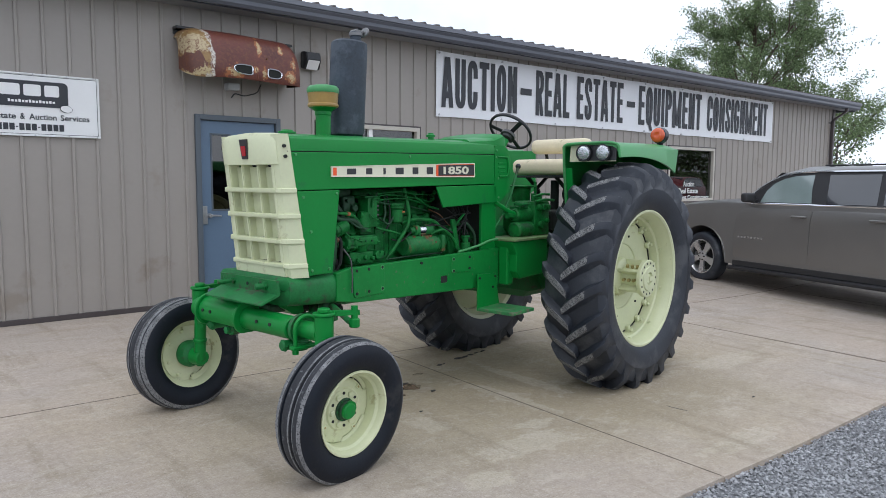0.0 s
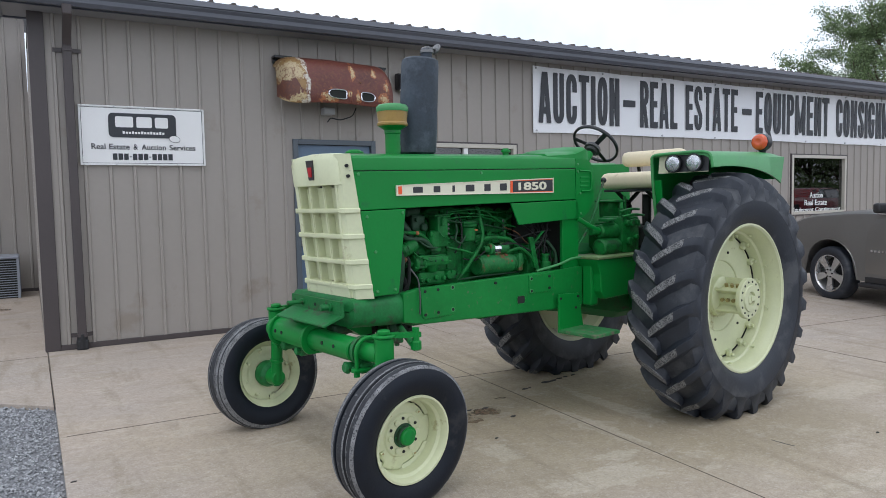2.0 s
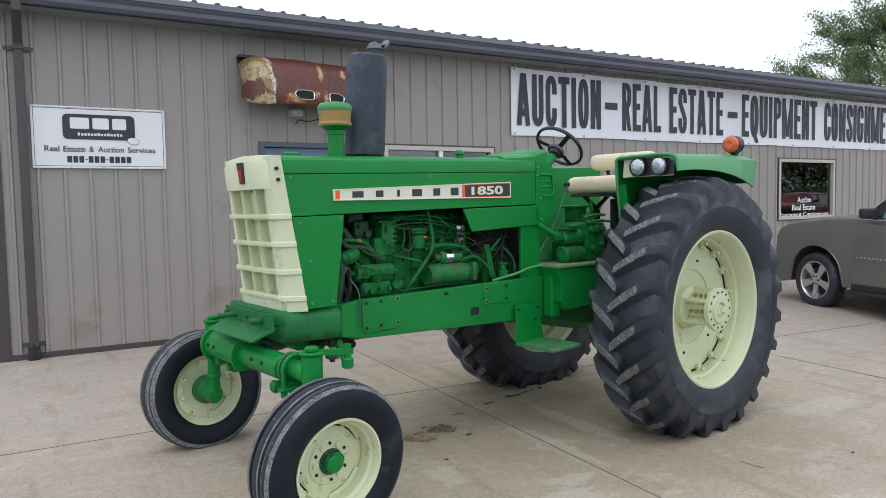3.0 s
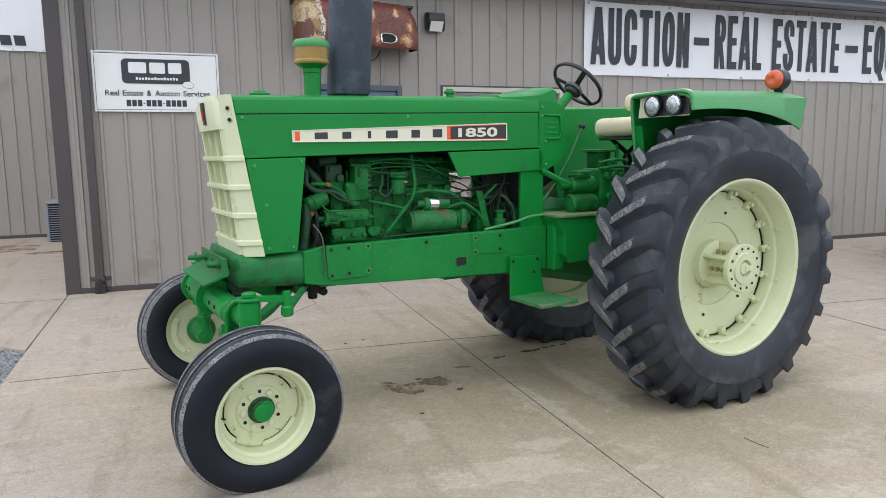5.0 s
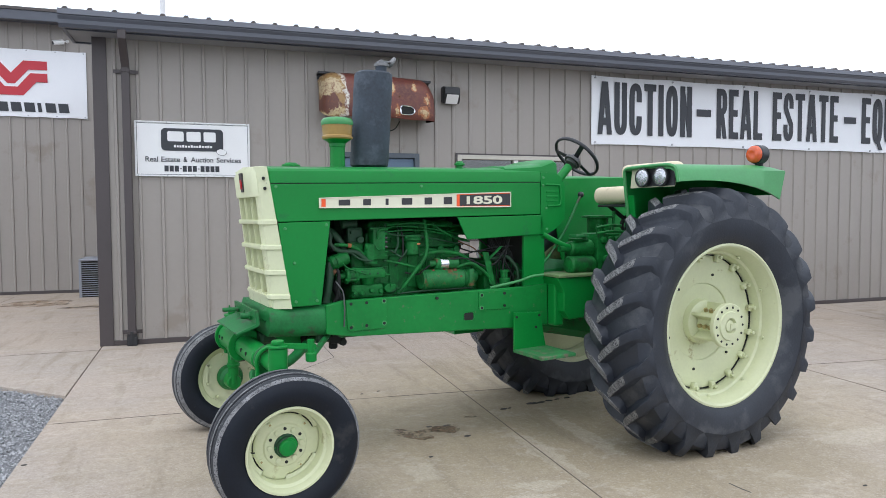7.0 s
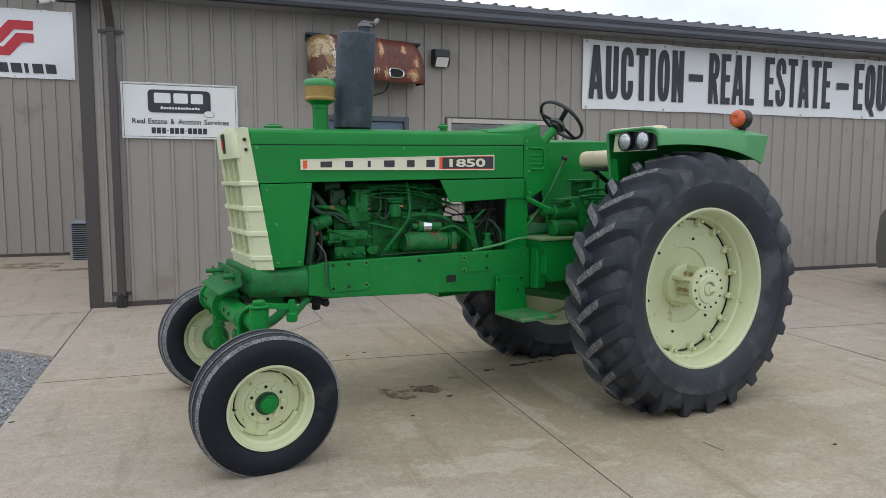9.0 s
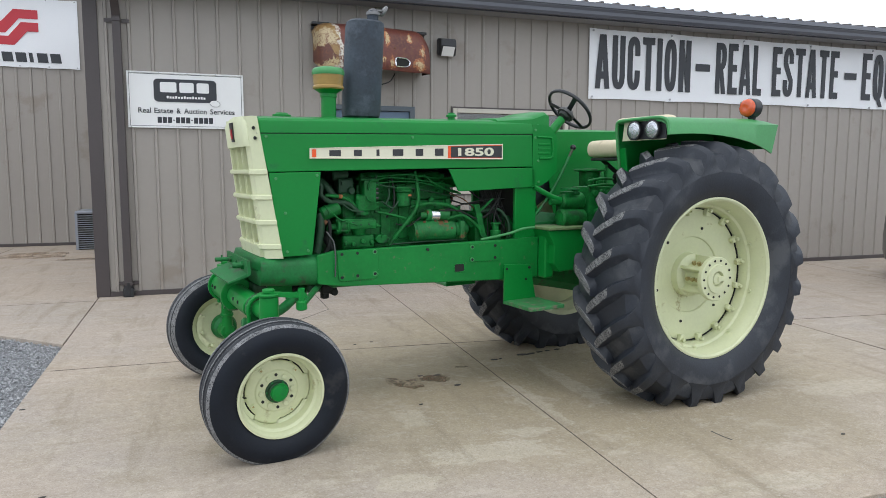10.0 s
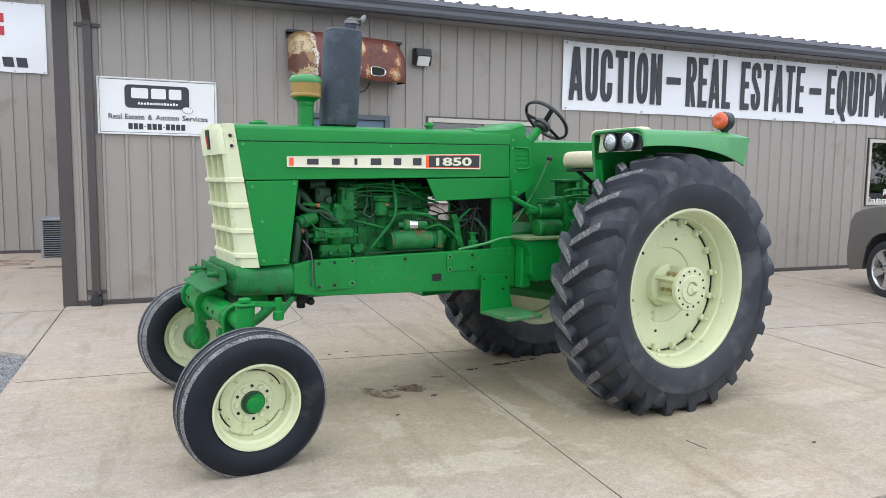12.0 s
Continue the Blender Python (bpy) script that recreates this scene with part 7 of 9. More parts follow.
# engine
def build_engine():
    en = new("engine")
    en.parent = tractor
    tagged(en, "green painted diesel engine with pipes, pump, filter and starter")
    bm = bmesh.new()
    box(bm, -2.10, -1.30, -0.17, 0.17, 0.90, 1.125, 0.012)
    box(bm, -2.10, -1.43, -0.17, 0.17, 1.11, 1.22, 0.012)
    for k in range(6):
        box(bm, -2.06 + k * 0.125, -1.99 + k * 0.125, -0.182, -0.16, 0.98, 1.18, 0.008)
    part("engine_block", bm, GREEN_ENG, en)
    bm = bmesh.new()
    box(bm, -2.08, -1.43, -0.16, 0.16, 1.222, 1.325, 0.012)
    for k in range(6):
        cyl(bm, (-2.02 + k * 0.11, -0.172, 1.275), (-2.02 + k * 0.11, -0.15, 1.275), 0.012, seg=6)
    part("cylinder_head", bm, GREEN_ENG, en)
    bm = bmesh.new()
    box(bm, -2.04, -1.46, -0.11, 0.11, 1.327, 1.40, 0.03, 3)
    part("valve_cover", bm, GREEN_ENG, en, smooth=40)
    bm = bmesh.new()
    box(bm, -2.04, -1.36, -0.17, 0.17, 0.80, 0.90, 0.02)
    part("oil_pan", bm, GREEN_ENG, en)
    bm = bmesh.new()
    box(bm, -1.30, -1.22, -0.25, 0.25, 0.82, 1.14, 0.03)
    cyl(bm, (-1.22, 0, 0.95), (-0.98, 0, 0.95), 0.18, 0.16, seg=32)
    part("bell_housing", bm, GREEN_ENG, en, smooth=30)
    # timing cover and front pump
    bm = bmesh.new()
    box(bm, -2.19, -2.10, -0.20, 0.20, 0.84, 1.28, 0.02)
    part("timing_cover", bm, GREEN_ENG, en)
    bm = bmesh.new()
    box(bm, -2.075, -1.995, -0.27, -0.17, 1.165, 1.350, 0.010)
    box(bm, -2.09, -1.985, -0.262, -0.17, 1.345, 1.358, 0.003)
    cyl(bm, (-2.080, -0.232, 1.160), (-2.080, -0.232, 1.262), 0.038, seg=24, bev=0.008)
    cyl(bm, (-2.080, -0.232, 1.140), (-2.080, -0.232, 1.162), 0.046, seg=24, bev=0.004)
    cyl(bm, (-2.118, -0.240, 1.245), (-2.085, -0.245, 1.245), 0.020, seg=14, bev=0.003)
    head = part("injection_pump_head", bm, GREEN_ENG, en, smooth=35)
    for z in (1.185, 1.21, 1.24, 1.27, 1.295, 1.32):
        bm = bmesh.new()
        cyl(bm, (-1.997, -0.258, z), (-1.981, -0.258, z), 0.008, seg=6)
        part("fitting", bm, STEEL_DARK if z in (1.24, 1.27, 1.295) else GREEN_ENG, head)
    bm = bmesh.new()
    tube(bm, [(-2.048, -0.276, 1.29), (-2.052, -0.282, 1.322), (-2.040, -0.282, 1.342), (-2.018, -0.280, 1.346), (-1.985, -0.272, 1.343)], 0.007, 8)
    part("fuel_elbow", bm, GREEN_ENG, head, smooth=60)
    bm = bmesh.new()
    tube(bm, [(-2.062, -0.274, 1.25), (-2.058, -0.284, 1.232), (-2.038, -0.286, 1.222), (-2.02, -0.278, 1.224)], 0.004, 8)
    part("fuel_elbow", bm, GREEN_ENG, head, smooth=60)
    bm = bmesh.new()
    box(bm, -2.180, -2.000, -0.275, -0.17, 1.058, 1.112, 0.008)
    box(bm, -2.180, -2.010, -0.268, -0.17, 1.108, 1.120, 0.004)
    cyl(bm, (-2.225, -0.235, 1.078), (-2.175, -0.235, 1.078), 0.040, seg=24, bev=0.006)
    cyl(bm, (-2.245, -0.235, 1.078), (-2.222, -0.235, 1.078), 0.050, seg=24, bev=0.005)
    cyl(bm, (-2.188, -0.235, 1.078), (-2.172, -0.235, 1.078), 0.050, seg=24, bev=0.005)
    cyl(bm, (-2.300, -0.235, 1.072), (-2.245, -0.235, 1.075), 0.017, seg=12)
    cyl(bm, (-2.095, -0.225, 1.020), (-2.095, -0.225, 1.060), 0.034, 0.048, seg=20)
    cyl(bm, (-2.000, -0.255, 1.074), (-1.968, -0.255, 1.072), 0.007, seg=8)
    cyl(bm, (-1.998, -0.255, 1.074), (-1.988, -0.255, 1.074), 0.015, seg=10)
    pump = part("injection_pump", bm, GREEN_ENG, en, smooth=35)
    for a in range(4):
        q = 0.6 + a * math.pi / 2
        bm = bmesh.new()
        cyl(bm, (-2.252, -0.235 + 0.043 * math.cos(q), 1.078 + 0.043 * math.sin(q)), (-2.168, -0.235 + 0.043 * math.cos(q), 1.078 + 0.043 * math.sin(q)), 0.008, seg=8)
        part("long_stud", bm, GREEN_ENG, pump)
    for x in (-2.15, -2.10, -2.05):
        bm = bmesh.new()
        cyl(bm, (x, -0.282, 1.098 - 0.012 * (x > -2.12)), (x, -0.27, 1.098 - 0.012 * (x > -2.12)), 0.006, seg=6)
        part("screw_head", bm, DARK_GREEN, pump)
    bm = bmesh.new()
    box(bm, -2.20, -2.00, -0.24, -0.16, 0.94, 1.02, 0.012)
    cover = part("side_cover", bm, GREEN_ENG, en)
    for x, z in ((-2.185, 0.972), (-2.14, 0.968), (-2.079, 0.982), (-2.02, 0.975)):
        bm = bmesh.new()
        cyl(bm, (x, -0.262, z), (x, -0.238, z), 0.014, seg=10, bev=0.004)
        part("cover_bolt", bm, GREEN_ENG, cover, smooth=40)
    bm = bmesh.new()
    prism(bm, [(-2.000, 0.990), (-1.978, 1.016), (-1.925, 1.016), (-1.900, 0.992), (-1.922, 0.962), (-1.976, 0.962)], -0.245, -0.16, 0.006)
    gear = part("gear_cover", bm, GREEN_ENG, en)
    for x, z in ((-1.988, 0.992), (-1.912, 0.992), (-1.95, 1.008)):
        bm = bmesh.new()
        cyl(bm, (x, -0.253, z), (x, -0.243, z), 0.009, seg=6)
        part("cover_bolt", bm, GREEN_ENG, gear)
    for k in range(6):
        bm = bmesh.new()
        x = -1.97 + 0.118 * k
        cyl(bm, (x, -0.15, 1.345), (x - 0.02, -0.205, 1.375), 0.014, seg=10)
        cyl(bm, (x, -0.158, 1.335), (x, -0.17, 1.322), 0.02, seg=6)
        part("injector", bm, GREEN_ENG, en)
    for x, z in ((-1.72, 1.20), (-1.58, 1.215), (-1.46, 1.21), (-1.66, 1.27), (-1.52, 1.275)):
        bm = bmesh.new()
        cyl(bm, (x, -0.19, z), (x, -0.165, z), 0.022, seg=18, bev=0.004)
        part("core_plug", bm, GREEN_ENG, en)
    bm = bmesh.new()
    box(bm, -2.21, -2.11, -0.20, -0.10, 1.265, 1.36, 0.015)
    cyl(bm, (-2.24, -0.16, 1.375), (-2.14, -0.16, 1.385), 0.030, seg=16, bev=0.006)
    cyl(bm, (-2.135, -0.225, 1.285), (-2.135, -0.19, 1.285), 0.022, seg=14, bev=0.004)
    cyl(bm, (-2.185, -0.22, 1.33), (-2.185, -0.19, 1.33), 0.012, seg=6)
    part("thermostat_housing", bm, DARK_GREEN, en)
    # fuel filter
    bm = bmesh.new()
    cyl(bm, (-1.805, -0.235, 1.185), (-1.805, -0.235, 1.275), 0.046, seg=24, bev=0.008)
    cyl(bm, (-1.805, -0.235, 1.275), (-1.805, -0.235, 1.292), 0.054, seg=24, bev=0.003)
    box(bm, -1.86, -1.755, -0.26, -0.17, 1.288, 1.31, 0.006)
    flt = part("fuel_filter", bm, GREEN_ENG, en, smooth=35)
    bm = bmesh.new()
    box(bm, -1.792, -1.770, -0.2815, -0.27, 1.250, 1.260, 0.0)
    part("filter_label", bm, RUST_ORANGE, flt)
    # starter
    bm = bmesh.new()
    cyl(bm, (-1.745, -0.245, 1.030), (-1.465, -0.245, 1.030), 0.066, seg=32, bev=0.008)
    cyl(bm, (-1.755, -0.245, 1.030), (-1.74, -0.245, 1.030), 0.058, seg=28)
    cyl(bm, (-1.465, -0.245, 1.030), (-1.36, -0.235, 1.040), 0.060, 0.045, seg=28, bev=0.006)
    box(bm, -1.44, -1.40, -0.31, -0.17, 0.975, 1.09, 0.01)
    st = part("starter", bm, STARTER_GREEN, en, smooth=35)
    bm = bmesh.new()
    cyl(bm, (-1.66, -0.255, 1.128), (-1.50, -0.255, 1.128), 0.036, seg=24, bev=0.005)
    cyl(bm, (-1.70, -0.255, 1.128), (-1.655, -0.255, 1.128), 0.020, seg=12)
    part("solenoid", bm, STARTER_GREEN, st, smooth=35)
    bm = bmesh.new()
    cyl(bm, (-1.630, -0.255, 1.128), (-1.575, -0.255, 1.128), 0.0375, seg=24)
    part("foil_label", bm, CHROME, st)
    for x, z, r in ((-1.68, 1.085, 0.010), (-1.53, 1.08, 0.014), (-1.50, 1.045, 0.009), (-1.60, 1.088, 0.008)):
        bm = bmesh.new()
        cyl(bm, (x, -0.245 - math.sqrt(max(0.0, 0.0668 ** 2 - (z - 1.03) ** 2)), z), (x, -0.245, z), r, seg=9)
        part("rust_patch", bm, RUST_BROWN, st)
    bm = bmesh.new()
    box(bm, -2.26, -1.36, 0.12, 0.235, 1.20, 1.55, 0.03)
    part("intake_manifold", bm, DARK_GREEN, en)
    bm = bmesh.new()
    cyl(bm, (-2.29, 0.13, 0.96), (-2.29, 0.13, 1.50), 0.11, seg=28, bev=0.01)
    part("air_cleaner", bm, DARK_GREEN, en, smooth=35)
    for k in range(6):
        bm = bmesh.new()
        mm = Matrix.Translation((-2.345, 0.0, 1.22)) @ Matrix.Rotation(2 * math.pi * (k + 0.3) / 6, 4, "X") @ Matrix.Rotation(0.5, 4, "Z")
        box(bm, -0.004, 0.004, -0.055, 0.055, 0.05, 0.265, 0.002, m=mm)
        part("fan_blade", bm, DARK, en)
    # water pump, pulleys, hoses
    bm = bmesh.new()
    lathe(bm, [(-2.235, 0.0), (-2.235, 0.10), (-2.225, 0.105), (-2.215, 0.09), (-2.205, 0.105), (-2.195, 0.10), (-2.195, 0.0)], 32, axis="z")
    bmesh.ops.transform(bm, matrix=Matrix.Translation((0, 0, 1.22)) @ Matrix.Rotation(radians(90), 4, "Y"), verts=bm.verts[:])
    part("fan_pulley", bm, DARK, en)
    bm = bmesh.new()
    cyl(bm, (-2.350, -0.26, 1.148), (-2.225, -0.235, 1.186), 0.040, seg=20, bev=0.010)
    cyl(bm, (-2.315, -0.253, 1.159), (-2.300, -0.250, 1.163), 0.044, seg=20, bev=0.002)
    part("generator", bm, GREEN_ENG, en, smooth=30)
    bm = bmesh.new()
    cyl(bm, (-2.330, -0.262, 1.112), (-2.312, -0.262, 1.098), 0.018, seg=14, bev=0.003)
    part("brass_elbow", bm, RUST_BROWN, en)
    bm = bmesh.new()
    cyl(bm, (-2.228, -0.25, 1.255), (-2.208, -0.25, 1.252), 0.013, seg=12)
    part("hose_clamp", bm, RUST_ORANGE, en)
    for pts, r, mt in (
        ([(-2.36, -0.12, 1.36), (-2.30, -0.20, 1.33), (-2.24, -0.22, 1.24), (-2.22, -0.20, 1.17)], 0.024, DARK_GREEN),
        ([(-2.33, -0.24, 1.135), (-2.29, -0.27, 1.11), (-2.295, -0.27, 0.97), (-2.32, -0.25, 0.92)], 0.011, DARK),
        ([(-2.31, -0.245, 1.262), (-2.22, -0.25, 1.254), (-2.17, -0.25, 1.235), (-2.13, -0.245, 1.200), (-2.11, -0.23, 1.19)], 0.0115, GREEN_ENG),
        ([(-2.22, -0.25, 1.22), (-2.16, -0.27, 1.17), (-2.08, -0.27, 1.16)], 0.006, DARK_GREEN),
        ([(-1.90, -0.24, 0.95), (-1.86, -0.27, 1.02), (-1.74, -0.28, 1.16), (-1.715, -0.27, 1.24), (-1.715, -0.22, 1.40)], 0.012, GREEN_ENG),
        ([(-1.98, -0.24, 1.35), (-1.92, -0.25, 1.365), (-1.75, -0.25, 1.355), (-1.45, -0.22, 1.31)], 0.0045, GREEN_ENG),
        ([(-1.98, -0.25, 1.33), (-1.85, -0.26, 1.34), (-1.70, -0.25, 1.335), (-1.40, -0.20, 1.27)], 0.0045, GREEN_ENG),
        ([(-1.98, -0.25, 1.37), (-1.80, -0.26, 1.385), (-1.60, -0.24, 1.36), (-1.42, -0.2, 1.36)], 0.0045, GREEN_ENG),
        ([(-1.95, -0.23, 1.22), (-1.88, -0.25, 1.17), (-1.83, -0.25, 1.24)], 0.007, DARK_GREEN),
        ([(-2.0, -0.25, 1.16), (-1.86, -0.26, 1.13), (-1.76, -0.26, 1.10)], 0.008, GREEN_ENG),
        ([(-1.76, -0.24, 1.18), (-1.64, -0.26, 1.205), (-1.50, -0.28, 1.19), (-1.40, -0.28, 1.12), (-1.33, -0.26, 1.05)], 0.013, GREEN_ENG),
        ([(-1.62, -0.27, 1.15), (-1.45, -0.29, 1.16), (-1.30, -0.29, 1.09), (-1.22, -0.28, 1.12), (-1.12, -0.27, 1.24)], 0.006, DARK),
        ([(-1.56, -0.27, 1.15), (-1.42, -0.28, 1.19), (-1.25, -0.28, 1.22), (-1.08, -0.26, 1.225)], 0.004, DARK),
        ([(-1.35, -0.20, 1.30), (-1.25, -0.24, 1.22), (-1.15, -0.26, 1.14), (-1.08, -0.26, 1.02)], 0.005, DARK),
        ([(-1.18, -0.28, 0.96), (-1.17, -0.28, 1.12), (-1.10, -0.25, 1.28)], 0.006, DARK),
        ([(-1.05, -0.28, 0.97), (-1.06, -0.28, 1.08), (-1.12, -0.25, 1.16), (-1.24, -0.22, 1.14)], 0.012, DARK_GREEN),
        ([(-2.345, -0.26, 1.16), (-2.35, -0.27, 1.06), (-2.37, -0.26, 0.93)], 0.026, DARK_GREEN),
        ([(-2.37, -0.20, 1.38), (-2.33, -0.24, 1.33), (-2.34, -0.25, 1.26), (-2.28, -0.24, 1.22), (-2.17, -0.25, 1.215), (-2.10, -0.25, 1.15)], 0.016, DARK_GREEN),
        ([(-2.30, -0.27, 1.19), (-2.24, -0.28, 1.12), (-2.13, -0.28, 1.085)], 0.0045, GREEN_ENG),
        ([(-2.34, -0.345, 1.06), (-2.30, -0.366, 1.00), (-2.295, -0.374, 0.90), (-2.30, -0.374, 0.80)], 0.0045, STEEL_DARK),
        ([(-1.93, -0.25, 1.20), (-1.90, -0.24, 1.25), (-1.895, -0.22, 1.33), (-1.88, -0.2, 1.38)], 0.008, DARK_GREEN),
        ([(-1.88, -0.23, 1.36), (-1.87, -0.25, 1.27), (-1.875, -0.25, 1.18), (-1.92, -0.24, 1.12)], 0.006, DARK),
        ([(-1.99, -0.26, 1.38), (-2.0, -0.25, 1.34), (-1.94, -0.25, 1.31), (-1.70, -0.24, 1.29), (-1.42, -0.19, 1.24)], 0.005, DARK_GREEN),
        ([(-1.66, -0.22, 1.38), (-1.60, -0.24, 1.33), (-1.50, -0.24, 1.28), (-1.40, -0.24, 1.26)], 0.006, GREEN_ENG),
        ([(-1.52, -0.27, 1.10), (-1.42, -0.30, 1.13), (-1.33, -0.30, 1.07), (-1.26, -0.29, 1.0), (-1.22, -0.28, 0.96)], 0.011, GREEN_ENG),
        ([(-1.48, -0.25, 1.22), (-1.38, -0.24, 1.19), (-1.26, -0.24, 1.20), (-1.10, -0.22, 1.17)], 0.005, DARK),
        ([(-1.46, -0.20, 1.26), (-1.36, -0.22, 1.22), (-1.28, -0.22, 1.15), (-1.20, -0.22, 1.10)], 0.004, RUST_BROWN),
        ([(-1.70, -0.27, 1.12), (-1.78, -0.26, 1.06), (-1.86, -0.25, 1.08)], 0.005, DARK),
        ([(-1.90, -0.25, 0.955), (-1.70, -0.27, 0.965), (-1.40, -0.27, 0.965)], 0.006, DARK_GREEN),
        ([(-2.30, -0.15, 1.05), (-2.26, -0.19, 0.95), (-2.24, -0.15, 0.88)], 0.022, DARK),
        ([(-1.30, -0.33, 0.965), (-1.10, -0.36, 1.00), (-1.0, -0.37, 1.03), (-0.92, -0.38, 1.035)], 0.009, GREEN_FADED),
    ):
        bm = bmesh.new()
        tube(bm, pts, r, 8)
        part("engine_pipe", bm, mt, en, smooth=60)
    bm = bmesh.new()
    loft(bm, [[(-1.335, -0.30, 1.19), (-1.295, -0.30, 1.19), (-1.295, -0.285, 1.19), (-1.335, -0.285, 1.19)], [(-1.285, -0.30, 0.99), (-1.245, -0.30, 0.99), (-1.245, -0.285, 0.99), (-1.285, -0.285, 0.99)], [(-1.235, -0.30, 0.955), (-1.20, -0.30, 0.955), (-1.20, -0.285, 0.955), (-1.235, -0.285, 0.955)]])
    loft(bm, [[(-1.325, -0.30, 1.13), (-1.30, -0.30, 1.13), (-1.30, -0.285, 1.13), (-1.325, -0.285, 1.13)], [(-1.20, -0.30, 1.225), (-1.185, -0.30, 1.225), (-1.185, -0.285, 1.225), (-1.20, -0.285, 1.225)]])
    part("clutch_lever", bm, GREEN_ENG, en)
    bm = bmesh.new()
    cyl(bm, (-1.16, -0.28, 0.96), (-1.16, -0.28, 1.02), 0.035, bev=0.005)
    cyl(bm, (-1.16, -0.28, 1.02), (-1.16, -0.28, 1.06), 0.022, seg=10)
    cyl(bm, (-1.16, -0.28, 1.06), (-1.16, -0.28, 1.07), 0.034, seg=12)
    part("dipstick_cap", bm, GREEN_ENG, en)
    # radiator core and fan shroud behind the grille, firewall at the rear
    bm = bmesh.new()
    box(bm, -2.56, -2.44, -0.30, 0.30, 0.93, 1.60, 0.01)
    part("radiator", bm, DARK, en)
    bm = bmesh.new()
    box(bm, -0.99, -0.97, -0.30, 0.30, 0.97, 1.66)
    part("firewall", bm, DARK, en)
    for k in range(9):
        bm = bmesh.new()
        x = -1.20 + 0.018 * k
        tube(bm, [(x, -0.25 + 0.01 * (k % 3), 0.98), (x + 0.02 * math.sin(k * 2.1), -0.24, 1.12), (x - 0.05 + 0.02 * math.cos(k), -0.2, 1.28)], 0.0035, 5)
        part("wire", bm, DARK, en)
    bm = bmesh.new()
    box(bm, -1.62, -1.00, 0.16, 0.28, 1.36, 1.58, 0.02)
    part("heat_shield", bm, DARK, en)
    # manifold on the far side, seen as rusty pipe through the gap
    bm = bmesh.new()
    tube(bm, [(-1.56, 0.20, 1.30), (-1.48, 0.18, 1.26), (-1.40, 0.1, 1.24), (-1.33, 0.02, 1.20)], 0.03, 10)
    part("exhaust_elbow", bm, RUST, en, smooth=60)


build_engine()


# stacks
CAP_GREY = material("weathered_galvanised", (0.22, 0.22, 0.22), 0.55, metal=0.4, vary=0.2, scale=12)
def build_stacks():
    bm = bmesh.new()
    lathe(bm, [(1.60, 0.046), (1.845, 0.046), (1.85, 0.050), (1.87, 0.050), (1.885, 0.070), (1.897, 0.090)], 32, (-2.195, 0.0, 0), axis="z")
    pc = part("air_intake_pipe", bm, GREEN, tractor, smooth=35)
    bm = bmesh.new()
    lathe(bm, [(1.894, 0.088), (1.902, 0.094), (1.912, 0.094), (1.919, 0.088), (1.982, 0.094)], 36, (-2.195, 0.0, 0), axis="z")
    part("dust_bowl", bm, TAN_BAND, pc, "amber translucent dust bowl", smooth=35)
    bm = bmesh.new()
    lathe(bm, [(1.980, 0.096), (1.993, 0.099), (2.008, 0.097), (2.022, 0.084), (2.029, 0.050), (2.031, 0.0)], 36, (-2.195, 0.0, 0), axis="z")
    part("precleaner_cap", bm, GREEN_FADED, pc, "faded green cap", smooth=40)
    bm = bmesh.new()
    rings = []
    lean = lambda w: -1.962 + (w - 1.74) * 0.060
    for w, a, b in ((1.735, 0.10, 0.075), (1.745, 0.118, 0.088), (1.78, 0.122, 0.092), (2.29, 0.122, 0.092), (2.325, 0.118, 0.088), (2.338, 0.10, 0.072)):
        rings.append([(lean(w) + a * math.copysign(abs(math.cos(t)) ** 0.8, math.cos(t)), 0.06 + b * math.copysign(abs(math.sin(t)) ** 0.8, math.sin(t)), w) for t in [2 * math.pi * k / 36 for k in range(36)]])
    loft(bm, rings)
    mf = part("muffler", bm, MUFFLER, tractor, "weathered black upright muffler", smooth=35)
    bm = bmesh.new()
    cyl(bm, (-1.96, 0.06, 1.55), (-1.96, 0.06, 1.745), 0.05)
    part("exhaust_elbow", bm, MUFFLER, mf, smooth=35)
    bm = bmesh.new()
    cyl(bm, (lean(2.33) + 0.05, 0.06, 2.33), (lean(2.40) + 0.05, 0.06, 2.40), 0.036)
    part("exhaust_pipe", bm, MUFFLER, mf, smooth=35)
    top = Vector((lean(2.40) + 0.05, 0.06, 2.402))
    bm = bmesh.new()
    cyl(bm, top + Vector((0.066, 0, 0.012)), top + Vector((0.080, 0, 0.004)), 0.038, seg=24, bev=0.003)
    cyl(bm, top + Vector((-0.01, -0.03, 0.004)), top + Vector((-0.01, 0.03, 0.004)), 0.012, seg=10)
    box(bm, -0.012, 0.07, -0.02, 0.02, -0.006, 0.006, 0.003, m=Matrix.Translation(top + Vector((0, 0, 0.006))))
    part("rain_cap", bm, CAP_GREY, mf, "grey hinged rain cap, open", smooth=35)
    bm = bmesh.new()
    lathe(bm, [(2.376, 0.040), (2.378, 0.044), (2.396, 0.044), (2.398, 0.040)], 24, (top.x, top.y, 0), axis="z")
    part("cap_clamp", bm, CAP_GREY, mf, smooth=35)


build_stacks()


